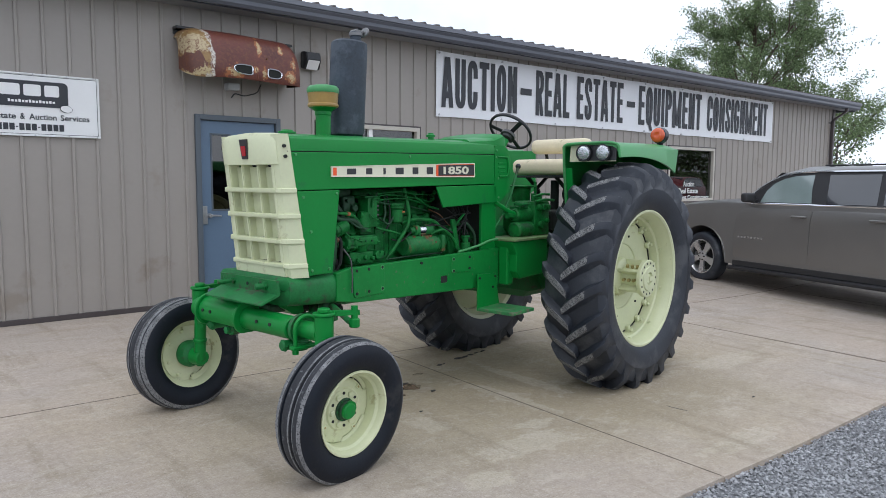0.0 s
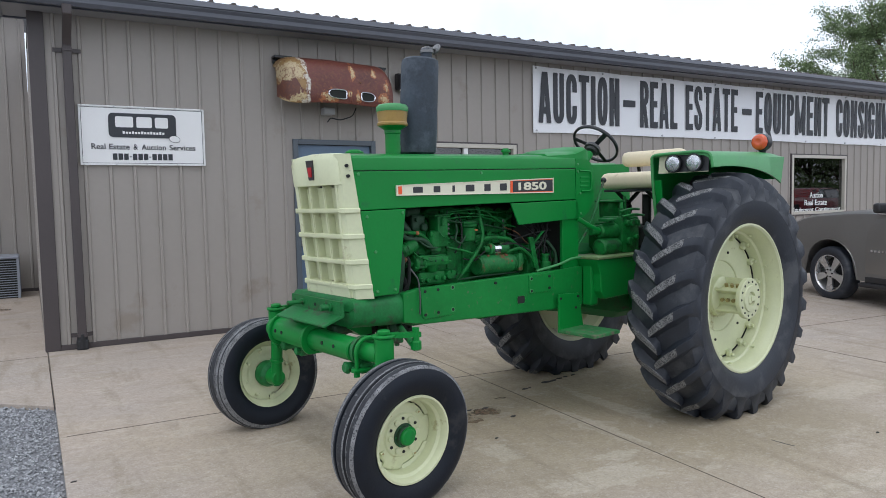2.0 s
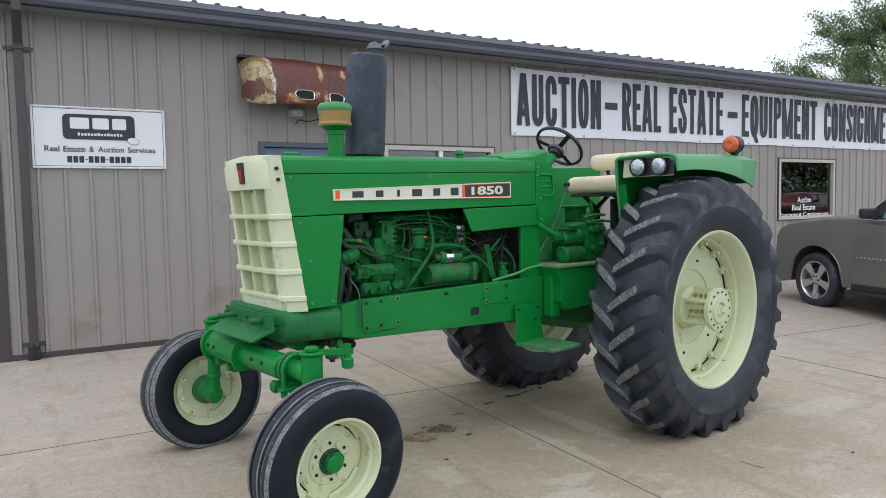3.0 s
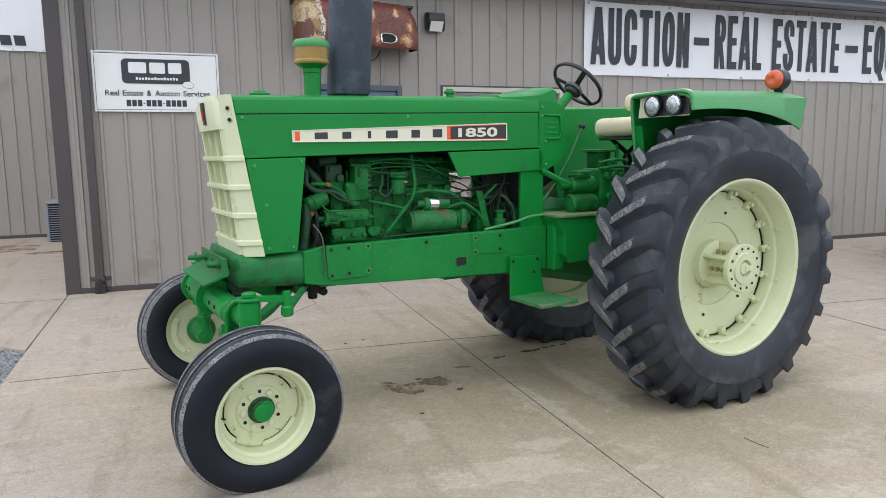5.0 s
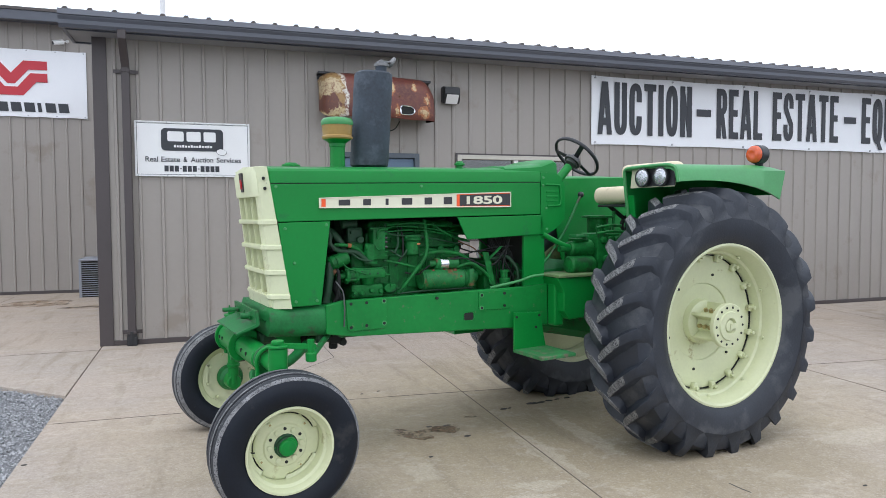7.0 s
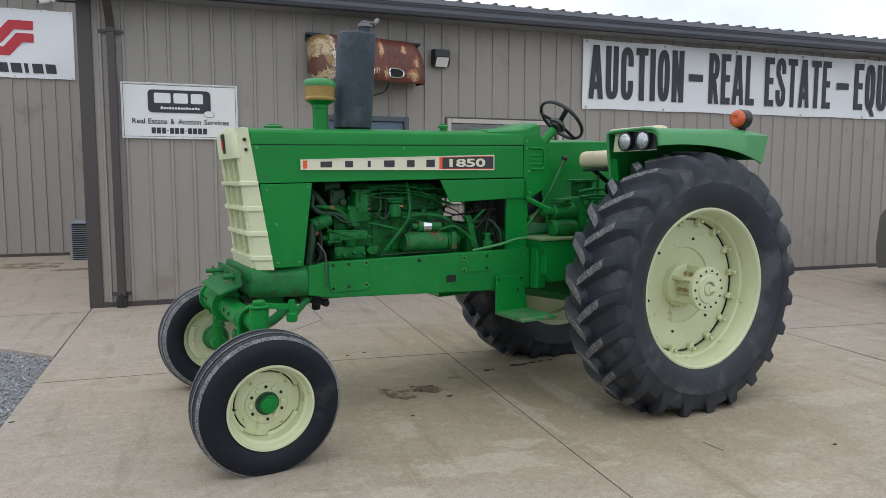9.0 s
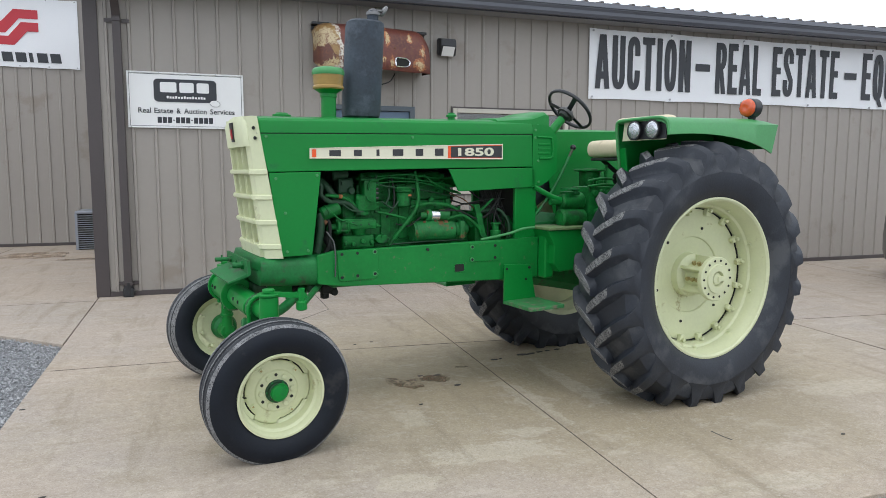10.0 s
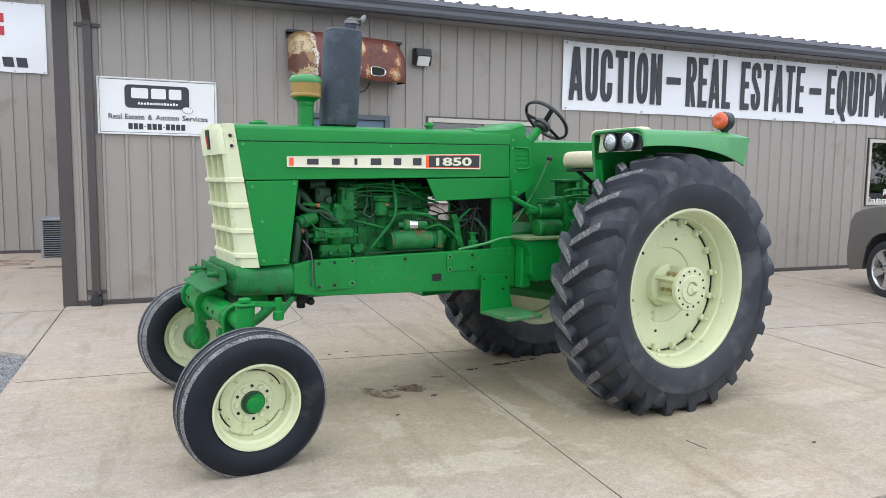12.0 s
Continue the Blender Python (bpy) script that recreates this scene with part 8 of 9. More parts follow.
# operator's station
def build_station():
    # platform, battery box, steps
    bm = bmesh.new()
    box(bm, -0.90, 0.10, -0.52, 0.52, 1.022, 1.040, 0.004)
    part("platform", bm, PLAT, tractor)
    def side(s):
        bm = bmesh.new()
        prism(bm, [(-0.90, 1.02), (-0.45, 1.02), (-0.45, 0.76), (-0.80, 0.745), (-0.845, 0.80), (-0.845, 0.92)], -0.50, -0.30, 0.006)
        part("battery_box", mirror(bm, s), GREEN, tractor)
        bm = bmesh.new()
        box(bm, -0.875, -0.80, -0.44, -0.36, 0.70, 1.02, 0.01)
        part("platform_support", mirror(bm, s), GREEN, tractor)
        bm = bmesh.new()
        prism(bm, [(-1.165, 0.805), (-0.965, 0.795), (-0.915, 0.55), (-1.165, 0.545)], -0.405, -0.390, 0.003)
        stp = part("step_hanger", mirror(bm, s), GREEN, tractor)
        bm = bmesh.new()
        loft(bm, [[(-1.165, v, 0.545 + d), (-0.905, v, 0.550 + d), (-0.905, v, 0.572 + d), (-1.165, v, 0.567 + d)] for v, d in ((-0.40, 0.0), (-0.70, 0.0))])
        bmesh.ops.bevel(bm, geom=bm.edges[:], offset=0.003, segments=1, affect="EDGES")
        part("step_tread", mirror(bm, s), STEP, stp, "scuffed green step tread")
        studs("step_bolt", [((u, -0.412, w), (u, -0.40, w), 0.008) for u, w in ((-1.15, 0.775), (-0.975, 0.775), (-1.0, 0.70))], DARK, stp, s, 8)
    both(side)
    # controls and valves beside the seat
    bm = bmesh.new()
    box(bm, -0.62, -0.18, -0.36, -0.20, 1.04, 1.24, 0.02)
    cyl(bm, (-0.70, -0.36, 1.20), (-0.52, -0.36, 1.20), 0.050, 0.060, seg=20, bev=0.01)
    cyl(bm, (-0.72, -0.38, 1.09), (-0.52, -0.38, 1.09), 0.062, seg=20, bev=0.012)
    cyl(bm, (-0.78, -0.36, 1.20), (-0.70, -0.36, 1.20), 0.022, seg=12)
    box(bm, -0.50, -0.30, -0.42, -0.22, 1.04, 1.30, 0.015)
    box(bm, -0.66, -0.56, -0.40, -0.30, 1.245, 1.265, 0.004)
    cyl(bm, (-0.44, -0.36, 1.30), (-0.44, -0.36, 1.36), 0.02, seg=10)
    cyl(bm, (-0.36, -0.36, 1.30), (-0.36, -0.36, 1.34), 0.025, seg=10)
    part("hydraulic_valve", bm, GREEN_ENG, tractor, smooth=30)
    bm = bmesh.new()
    lathe(bm, [(1.285, 0.0), (1.285, 0.070), (1.300, 0.075), (1.400, 0.078), (1.405, 0.115), (1.416, 0.115), (1.420, 0.095), (1.424, 0.0)], 28, (-0.235, -0.10, 0), axis="z")
    part("oil_filler", bm, GREEN_ENG, tractor, smooth=30)
    bm = bmesh.new()
    cyl(bm, (-0.155, -0.18, 1.24), (-0.150, -0.18, 1.45), 0.012, seg=10)
    part("valve_stem", bm, GREEN_ENG, tractor)
    bm = bmesh.new()
    box(bm, -0.70, -0.59, -0.44, -0.36, 1.277, 1.292, 0.004)
    cyl(bm, (-0.60, -0.40, 1.255), (-0.60, -0.40, 1.282), 0.016, seg=10)
    part("foot_pedal", bm, GREEN_OLD, tractor)
    for x, z, r in ((-0.46, 1.255, 0.022), (-0.40, 1.255, 0.026), (-0.34, 1.255, 0.022), (-0.43, 1.12, 0.030), (-0.35, 1.15, 0.018)):
        bm = bmesh.new()
        cyl(bm, (x, -0.445, z), (x, -0.41, z), r, seg=16, bev=0.004)
        part("valve_plug", bm, GREEN_ENG, tractor, smooth=40)
    for x, y0, z0, x1, z1 in ((-0.52, -0.43, 1.30, -0.26, 1.305), (-0.50, -0.40, 1.335, -0.28, 1.35)):
        bm = bmesh.new()
        tube(bm, [(x, y0, z0), ((x + x1) / 2, y0 - 0.01, (z0 + z1) / 2 + 0.012), (x1, y0, z1)], 0.010, 8)
        part("hydraulic_line", bm, GREEN_ENG, tractor, smooth=60)
    for pts, r, mt in (([(-0.95, -0.30, 1.02), (-0.84, -0.34, 1.16), (-0.70, -0.33, 1.33), (-0.545, -0.285, 1.55)], 0.0095, GREEN_OLD),
                       ([(-0.90, -0.34, 1.30), (-0.74, -0.36, 1.22), (-0.62, -0.38, 1.20)], 0.018, GREEN),
                       ([(-0.80, -0.28, 1.72), (-0.73, -0.30, 1.66), (-0.725, -0.30, 1.5), (-0.82, -0.28, 1.36)], 0.012, GREEN),
                       ([(-0.55, 0.15, 1.04), (-0.62, 0.15, 1.25), (-0.70, 0.14, 1.40)], 0.014, GREEN)):
        bm = bmesh.new()
        tube(bm, pts, r, 10)
        part("control_lever", bm, mt, tractor, smooth=60)
    bm = bmesh.new()
    bmesh.ops.create_uvsphere(bm, u_segments=16, v_segments=10, radius=0.021, matrix=Matrix.Translation((-0.535, -0.28, 1.565)))
    part("lever_knob", bm, BLACK, tractor, smooth=60)
    # steering column and wheel
    hubp = Vector((-0.515, -0.165, 1.800))
    axis = Vector((0.70, 0.0, 0.71)).normalized()
    bm = bmesh.new()
    cyl(bm, hubp - axis * 0.34, hubp - axis * 0.05, 0.034, 0.030, seg=16)
    part("steering_column", bm, GREEN, tractor, smooth=35)
    bm = bmesh.new()
    q = axis.to_track_quat("Z", "Y").to_matrix().to_4x4()
    M = Matrix.Translation(hubp + axis * 0.02) @ q
    loops = []
    for k in range(48):
        t = 2 * math.pi * k / 48
        loops.append([M @ Vector(((0.172 + 0.0105 * math.cos(a)) * math.cos(t), (0.172 + 0.0105 * math.cos(a)) * math.sin(t), 0.03 + 0.014 * math.sin(a))) for a in [2 * math.pi * j / 10 for j in range(10)]])
    loops.append(loops[0])
    loft(bm, loops, cap=False)
    bmesh.ops.remove_doubles(bm, verts=bm.verts[:], dist=1e-5)
    sw = part("steering_wheel", bm, BLACK, tractor, "black three-spoke steering wheel", smooth=60)
    for k in range(3):
        t = 2 * math.pi * k / 3 + 0.5
        bm = bmesh.new()
        box(bm, 0.02, 0.178, -0.017, 0.017, -0.004, 0.004, 0.003, m=M @ Matrix.Rotation(t, 4, "Z") @ Matrix.Rotation(-0.12, 4, "Y"))
        part("spoke", bm, BLACK, sw)
    bm = bmesh.new()
    cyl(bm, M @ Vector((0, 0, -0.05)), M @ Vector((0, 0, 0.025)), 0.045, 0.035, seg=20, bev=0.008)
    cyl(bm, M @ Vector((0, 0, -0.03)), M @ Vector((0, 0, -0.01)), 0.062, seg=12)
    part("wheel_hub", bm, STEEL_DARK, sw)
    # seat
    st = new("seat")
    st.parent = tractor
    st.location.y = -0.19
    tagged(st, "cream vinyl tractor seat with a low padded back")
    def cushion(x0, x1, y0, y1, z0, z1, r):
        bm = bmesh.new()
        box(bm, x0, x1, y0, y1, z0, z1, r, 4)
        return bm
    part("seat_cushion", cushion(-0.14, 0.40, -0.27, 0.27, 1.505, 1.632, 0.05), SEAT, st, smooth=60)
    part("seat_back", cushion(0.13, 0.27, -0.29, 0.27, 1.685, 1.808, 0.05), SEAT, st, smooth=60)
    for v in (-0.20, 0.18):
        bm = bmesh.new()
        tube(bm, [(0.20, v, 1.50), (0.30, v, 1.58), (0.26, v, 1.70)], 0.014, 8)
        part("back_stay", bm, DARK, st)
    bm = bmesh.new()
    box(bm, -0.10, 0.44, -0.25, 0.25, 1.482, 1.502, 0.006)
    part("seat_pan", bm, BLACK, st)
    bm = bmesh.new()
    for v in (-0.14, 0.14):
        tube(bm, [(-0.08, v, 1.49), (0.12, v, 1.36), (0.02, v, 1.22)], 0.016, 8)
        tube(bm, [(0.22, v, 1.49), (0.02, v, 1.36), (0.16, v, 1.20)], 0.016, 8)
    cyl(bm, (0.05, -0.05, 1.12), (0.05, -0.05, 1.46), 0.035)
    box(bm, -0.25, 0.30, -0.22, 0.22, 1.06, 1.22, 0.02)
    part("seat_suspension", bm, DARK, st)


PLAT = material("platform_worn_green", (0.16, 0.24, 0.10), 0.6, vary=0.35, scale=9, bump=0.2, stain=(0.10, 0.20, 0.06), stain_amount=0.4, stain_scale=9)
STEP = material("scuffed_step_green", (0.03, 0.20, 0.06), 0.55, vary=0.4, scale=12, bump=0.3, stain=(0.18, 0.16, 0.11), stain_amount=0.35, stain_scale=18)
build_station()


# fenders with lamps
def fender(s):
    f = new("fender")
    f.parent = tractor
    f.location.y = 0.0 if s < 0 else -0.240
    tagged(f, "faded green flat-top fender with twin headlamps")
    V0, V1 = -0.636, -1.105
    # top sheet: flat deck, rounded outer edge with an arched lower lip, rounded tail
    bm = bmesh.new()
    stations = []
    us = [-0.475, -0.46, -0.42] + [-0.38 + 0.049 * k for k in range(18)] + [0.475, 0.502]
    for u in us:
        top = 1.722 + 0.020 * (u + 0.47) / 0.95
        lip = 1.632 - 0.22 * abs(u + 0.22) ** 2.1
        back = 0.055 * max(0.0, (u - 0.15) / 0.325) ** 2
        tail = 0.0 if u < 0.3 else 0.02 * ((u - 0.3) / 0.175) ** 2
        stations.append([(u, V0, top - 0.012), (u, V0 - 0.012, top), (u, -0.80, top + 0.012 - tail), (u, -1.0, top + 0.008 - tail), (u, -1.065, top - 0.005 - tail), (u, -1.095, top - 0.035), (u - back, V1, lip), (u - back, V1 + 0.014, lip), (u, -1.075, top - 0.040), (u, -1.04, top - 0.022 - tail), (u, -0.80, top - 0.004 - tail), (u, V0, top - 0.018)])
    loft(bm, stations)
    part("fender_top", mirror(bm, s), GREEN_FADED, f, smooth=40)
    # inner wall
    bm = bmesh.new()
    far = s > 0
    prism(bm, [(-0.33 if far else -0.470, 1.705), (0.63 if far else 0.46, 1.735), (0.64 if far else 0.50, 1.38 if far else 1.45), (0.42, 1.27 if far else 1.12), (0.2, 0.98), (-0.19 if far else -0.25, 0.98), (-0.22 if far else -0.36, 1.10), (-0.28 if far else -0.435, 1.40)], -0.600 if far else -0.640, -0.590 if far else -0.630)
    part("fender_wall", mirror(bm, s), GREEN, f)
    # rolled front edge around the lamp panel
    bm = bmesh.new()
    tube(bm, [(-0.400, -0.638, 1.20), (-0.452, -0.638, 1.55), (-0.474, -0.645, 1.706), (-0.476, -0.675, 1.724), (-0.476, -1.02, 1.728), (-0.474, -1.085, 1.71), (-0.47, -1.10, 1.62)], 0.011, 8)
    part("front_roll", mirror(bm, s), GREEN_FADED, f, smooth=60)
    bm = bmesh.new()
    prism(bm, [(-0.395, 1.20), (-0.345, 1.08), (-0.33, 1.09), (-0.38, 1.21), (-0.432, 1.55), (-0.447, 1.55)], -0.70, -0.64, 0.003)
    part("front_flange", mirror(bm, s), GREEN, f)
    # lamp panel
    bm = bmesh.new()
    loft(bm, [[(-0.462, v, 1.595), (-0.452, v, 1.595), (-0.438, v, 1.715), (-0.448, v, 1.715)] for v in (-0.69, -1.06)])
    part("lamp_panel", mirror(bm, s), CREAM_DULL, f, "dull cream lamp panel")
    bm = bmesh.new()
    loft(bm, [[(-0.464, v, 1.600), (-0.455, v, 1.600), (-0.440, v, 1.712), (-0.450, v, 1.712)] for v in (-0.765, -1.062)])
    part("lamp_recess", mirror(bm, s), BLACK, f)
    for v in (-0.815, -0.968):
        bm2 = bmesh.new()
        lathe(bm2, [(0.0, 0.0), (0.0, 0.052), (-0.025, 0.060), (-0.034, 0.060), (-0.036, 0.054), (-0.030, 0.052), (-0.020, 0.040), (-0.008, 0.0)], 28, axis="z")
        bmesh.ops.transform(bm2, matrix=Matrix.Translation((-0.452, v, 1.656)) @ Matrix.Rotation(radians(90), 4, "Y"), verts=bm2.verts[:])
        hl = part("headlamp", mirror(bm2, s), BLACK, f, "round sealed-beam headlamp", smooth=30)
        bm2 = bmesh.new()
        lathe(bm2, [(-0.030, 0.0535), (-0.038, 0.046), (-0.046, 0.026), (-0.048, 0.0)], 28, axis="z")
        bmesh.ops.transform(bm2, matrix=Matrix.Translation((-0.452, v, 1.656)) @ Matrix.Rotation(radians(90), 4, "Y"), verts=bm2.verts[:])
        part("lens", mirror(bm2, s), LENS, hl, "ribbed clear lens", smooth=60)
    bm = bmesh.new()
    box(bm, 0.430, 0.440, -1.085, -0.595, 1.55, 1.715, 0.003)
    part("tail_skirt", mirror(bm, s), GREEN, f)
    if s > 0:
        return
    # amber flasher on the deck
    bm = bmesh.new()
    cyl(bm, (0.352, -1.01, 1.735), (0.352, -1.01, 1.765), 0.020, 0.030, seg=16)
    fl = part("flasher_base", mirror(bm, s), BLACK, f)
    bm = bmesh.new()
    cyl(bm, (0.309, -1.01, 1.815), (0.382, -1.01, 1.815), 0.061, seg=32, bev=0.008)
    part("flasher_body", mirror(bm, s), BLACK, fl, smooth=35)
    bm = bmesh.new()
    lathe(bm, [(0.0, 0.057), (-0.018, 0.054), (-0.026, 0.042), (-0.030, 0.020), (-0.026, 0.012), (-0.030, 0.0)], 32, axis="z")
    bmesh.ops.transform(bm, matrix=Matrix.Translation((0.309, -1.01, 1.815)) @ Matrix.Rotation(radians(90), 4, "Y"), verts=bm.verts[:])
    part("flasher_lens", mirror(bm, s), AMBER, fl, "amber flasher lens", smooth=50)


def lens_material():
    m = material("sealed_beam_lens", (0.62, 0.64, 0.67), 0.18, metal=0.75, vary=0.1, coat=1.0)
    n, l = m.node_tree.nodes, m.node_tree.links
    wv = n.new("ShaderNodeTexWave")
    wv.inputs["Scale"].default_value = 42.0
    wv.bands_direction = "Y"
    tc = n.new("ShaderNodeTexCoord")
    l.new(tc.outputs["Object"], wv.inputs["Vector"])
    bp = n.new("ShaderNodeBump")
    bp.inputs["Strength"].default_value = 0.6
    bp.inputs["Distance"].default_value = 0.004
    l.new(wv.outputs["Fac"], bp.inputs["Height"])
    l.new(bp.outputs["Normal"], n["Principled BSDF"].inputs["Normal"])
    return m


LENS = lens_material()
CREAM_DULL = material("dull_cream_paint", (0.52, 0.52, 0.36), 0.5, vary=0.15, scale=8)
both(fender)


# ---- parked vehicles ----
def sport_utility(m, paint, label, detail=True):
    """Large sport utility vehicle; x runs forward from the front axle, +y is its left side."""
    car = thing("car", m, label, "car")
    Y = 0.955
    WR, WB, FX = 0.385, 3.45, 0.14

    outline = [(0.98, 0.30), (1.04, 0.42), (1.05, 0.62), (1.03, 0.80), (1.01, 0.98), (0.94, 1.075), (0.70, 1.14), (0.40, 1.185), (-0.1, 1.220), (-0.50, 1.235), (-0.72, 1.235), (-4.55, 1.245), (-4.63, 1.0), (-4.65, 0.55), (-4.55, 0.36)]
    low = [(-WB - 0.49, 0.38)] + [(-WB + 0.475 * math.cos(t), 0.40 + 0.475 * math.sin(t)) for t in [math.pi * (1 - k / 16) for k in range(1, 16)]] + [(-WB + 0.49, 0.36), (-2.6, 0.34), (-0.55, 0.33), (FX - 0.492, 0.34)]
    low += [(FX + 0.488 * math.cos(t), 0.385 + 0.488 * math.sin(t)) for t in [math.pi * (1 - k / 16) for k in range(1, 16)]] + [(FX + 0.492, 0.34)]
    poly = outline + low
    bm = bmesh.new()
    rings = []
    # plan: the nose is rounded at the corners, the hood crowned
    for y, cut, up in ((-Y, 0.15, -0.020), (-0.945, 0.12, 0.006), (-0.90, 0.085, 0.032), (-0.80, 0.05, 0.050), (-0.5, 0.02, 0.066), (0.0, 0.0, 0.072), (0.5, 0.02, 0.066), (0.80, 0.05, 0.050), (0.90, 0.085, 0.032), (0.945, 0.12, 0.006), (Y, 0.15, -0.020)):
        ring = []
        for x, z in poly:
            k = max(0.0, min(1.0, (x - 0.30) / 0.62))
            ring.append((x - cut * k * k, y, z + (up * min(1.0, max(0.0, (z - 1.0) / 0.10)))))
        rings.append(ring)
    loft(bm, rings)
    bmesh.ops.triangulate(bm, faces=[f for f in bm.faces if len(f.verts) > 4])
    part("body", bm, paint, car, smooth=32)
    # door skins, bowed and creased under the glass line
    for s in (1, -1):
        for name, cut in (("front_door", ((-0.505, -0.495, -0.55, -0.70), (-1.755, -1.775, -1.79, -1.825))), ("rear_door", ((-1.762, -1.782, -1.797, -1.832), (-2.90, -2.92, -3.00, -3.06)))):
            b = bmesh.new()
            rows = []
            for z, out in ((0.42, -0.004), (0.46, 0.006), (0.60, 0.012), (0.80, 0.020), (1.00, 0.024), (1.085, 0.022), (1.115, 0.014), (1.16, 0.008), (1.205, -0.012), (1.222, -0.022)):
                zs = (0.42, 0.72, 1.02, 1.225)
                xa, xb = np.interp(z, zs, cut[0]), np.interp(z, zs, cut[1])
                rows.append([((xa + (xb - xa) * k / 6), (Y + out - 0.004 * (k in (0, 6))) * s, z) for k in range(7)])
            loft(b, rows, closed=False)
            geo = bmesh.ops.extrude_face_region(b, geom=b.faces[:])
            for v in geo["geom"]:
                if isinstance(v, bmesh.types.BMVert):
                    v.co.y -= 0.03 * s
            bmesh.ops.recalc_face_normals(b, faces=b.faces[:])
            part(name, b, paint, car, smooth=30)
    # greenhouse: sloped pillars and roof
    bm = bmesh.new()
    base = [(-0.36, 0.0, 1.22), (-0.44, 0.55, 1.22), (-0.58, 0.90, 1.225), (-1.8, 0.935, 1.225), (-4.4, 0.935, 1.235), (-4.56, 0.80, 1.24), (-4.58, 0.0, 1.24)]
    brow = [(-0.78, 0.0, 1.53), (-0.82, 0.50, 1.525), (-0.90, 0.80, 1.515), (-1.9, 0.833, 1.52), (-4.25, 0.833, 1.53), (-4.42, 0.71, 1.53), (-4.44, 0.0, 1.53)]
    mid = [(-1.04, 0.0, 1.69), (-1.08, 0.45, 1.68), (-1.16, 0.735, 1.655), (-2.0, 0.775, 1.695), (-4.2, 0.775, 1.68), (-4.36, 0.66, 1.66), (-4.38, 0.0, 1.66)]
    top = [(-1.34, 0.0, 1.765), (-1.37, 0.40, 1.76), (-1.45, 0.66, 1.735), (-2.1, 0.69, 1.745), (-4.15, 0.69, 1.73), (-4.28, 0.58, 1.71), (-4.30, 0.0, 1.715)]
    full = lambda ring: ring + [(x, -y, z) for x, y, z in ring[-2:0:-1]]
    loft(bm, [full(base), full(brow), full(mid), full(top)])
    part("roof_shell", bm, paint, car, smooth=40)

    def on_side(x, z, out=0.004):
        """A point on the sloped side of the greenhouse."""
        t = (z - 1.225) / (1.69 - 1.225)
        return (x, 0.935 + (0.775 - 0.935) * t + out, z)

    def glass_piece(name, pts, mat, s, out=0.004, thick=0.004, parent=car):
        b = bmesh.new()
        a = [b.verts.new((p[0], p[1] * s, p[2])) for p in [on_side(x, z, out) for x, z in pts]]
        c = [b.verts.new((p[0], p[1] * s, p[2])) for p in [on_side(x, z, out + thick) for x, z in pts]]
        b.faces.new(a)
        b.faces.new(c[::-1])
        for k in range(len(pts)):
            j = (k + 1) % len(pts)
            b.faces.new((a[k], c[k], c[j], a[j]))
        return part(name, b, mat, parent)

    for s in (1, -1):
        glass_piece("window_surround", [(-0.66, 1.238), (-0.86, 1.42), (-1.02, 1.53), (-1.20, 1.61), (-1.44, 1.655), (-1.72, 1.665), (-4.0, 1.665), (-4.1, 1.25)], CAR_PLASTIC, s, 0.003, 0.004)
        glass_piece("side_window", [(-0.94, 1.262), (-1.00, 1.42), (-1.10, 1.52), (-1.24, 1.585), (-1.42, 1.622), (-1.70, 1.634), (-1.715, 1.45), (-1.765, 1.262)], SIDE_GLASS, s, 0.008, 0.003)
        glass_piece("side_window", [(-1.985, 1.262), (-1.925, 1.636), (-2.62, 1.638), (-2.66, 1.262)], TINT_DARK, s, 0.008, 0.003)
        glass_piece("side_window", [(-2.74, 1.262), (-2.70, 1.632), (-3.85, 1.62), (-3.98, 1.275)], TINT_DARK, s, 0.008, 0.003)
        b = bmesh.new()
        tube(b, [(lambda p: (p[0], p[1] * s, p[2]))(on_side(x, z, 0.016)) for x, z in ((-4.08, 1.245), (-2.0, 1.240), (-0.70, 1.236), (-0.66, 1.258), (-0.85, 1.435), (-1.01, 1.545), (-1.19, 1.625), (-1.43, 1.668), (-1.80, 1.680), (-4.0, 1.678))], 0.016, 6)
        part("chrome_trim", b, CHROME, car, "bright chrome window trim", smooth=60)
        # mirror
        b = bmesh.new()
        box(b, -0.91, -0.79, 0.0, 0.20, 0, 0.13, 0.035, 3, m=Matrix.Translation((0, 0.965 if s > 0 else -1.165, 1.255)))
        box(b, -0.89, -0.83, 0.0, 0.10, 0, 0.05, 0.01, m=Matrix.Translation((0, 0.90 if s > 0 else -1.0, 1.245)))
        part("side_mirror", b, CAR_PLASTIC, car, smooth=40)
        for x in (-1.63, -2.74):
            b = bmesh.new()
            box(b, x - 0.11, x + 0.11, Y + 0.01, Y + 0.062, 1.065, 1.095, 0.012, 3)
            box(b, x - 0.06, x + 0.06, Y - 0.01, Y + 0.015, 1.04, 1.068, 0.006)
            if s < 0:
                bmesh.ops.scale(b, vec=(1, -1, 1), verts=b.verts[:])
            part("door_handle", b, paint, car)
        # running board and sill
        b = bmesh.new()
        box(b, -2.96, -0.42, Y - 0.25, Y + 0.05, 0.255, 0.315, 0.02)
        box(b, -2.96, -0.50, Y - 0.05, Y + 0.010, 0.315, 0.40, 0.01)
        if s < 0:
            bmesh.ops.scale(b, vec=(1, -1, 1), verts=b.verts[:])
        part("running_board", b, CAR_PLASTIC, car)
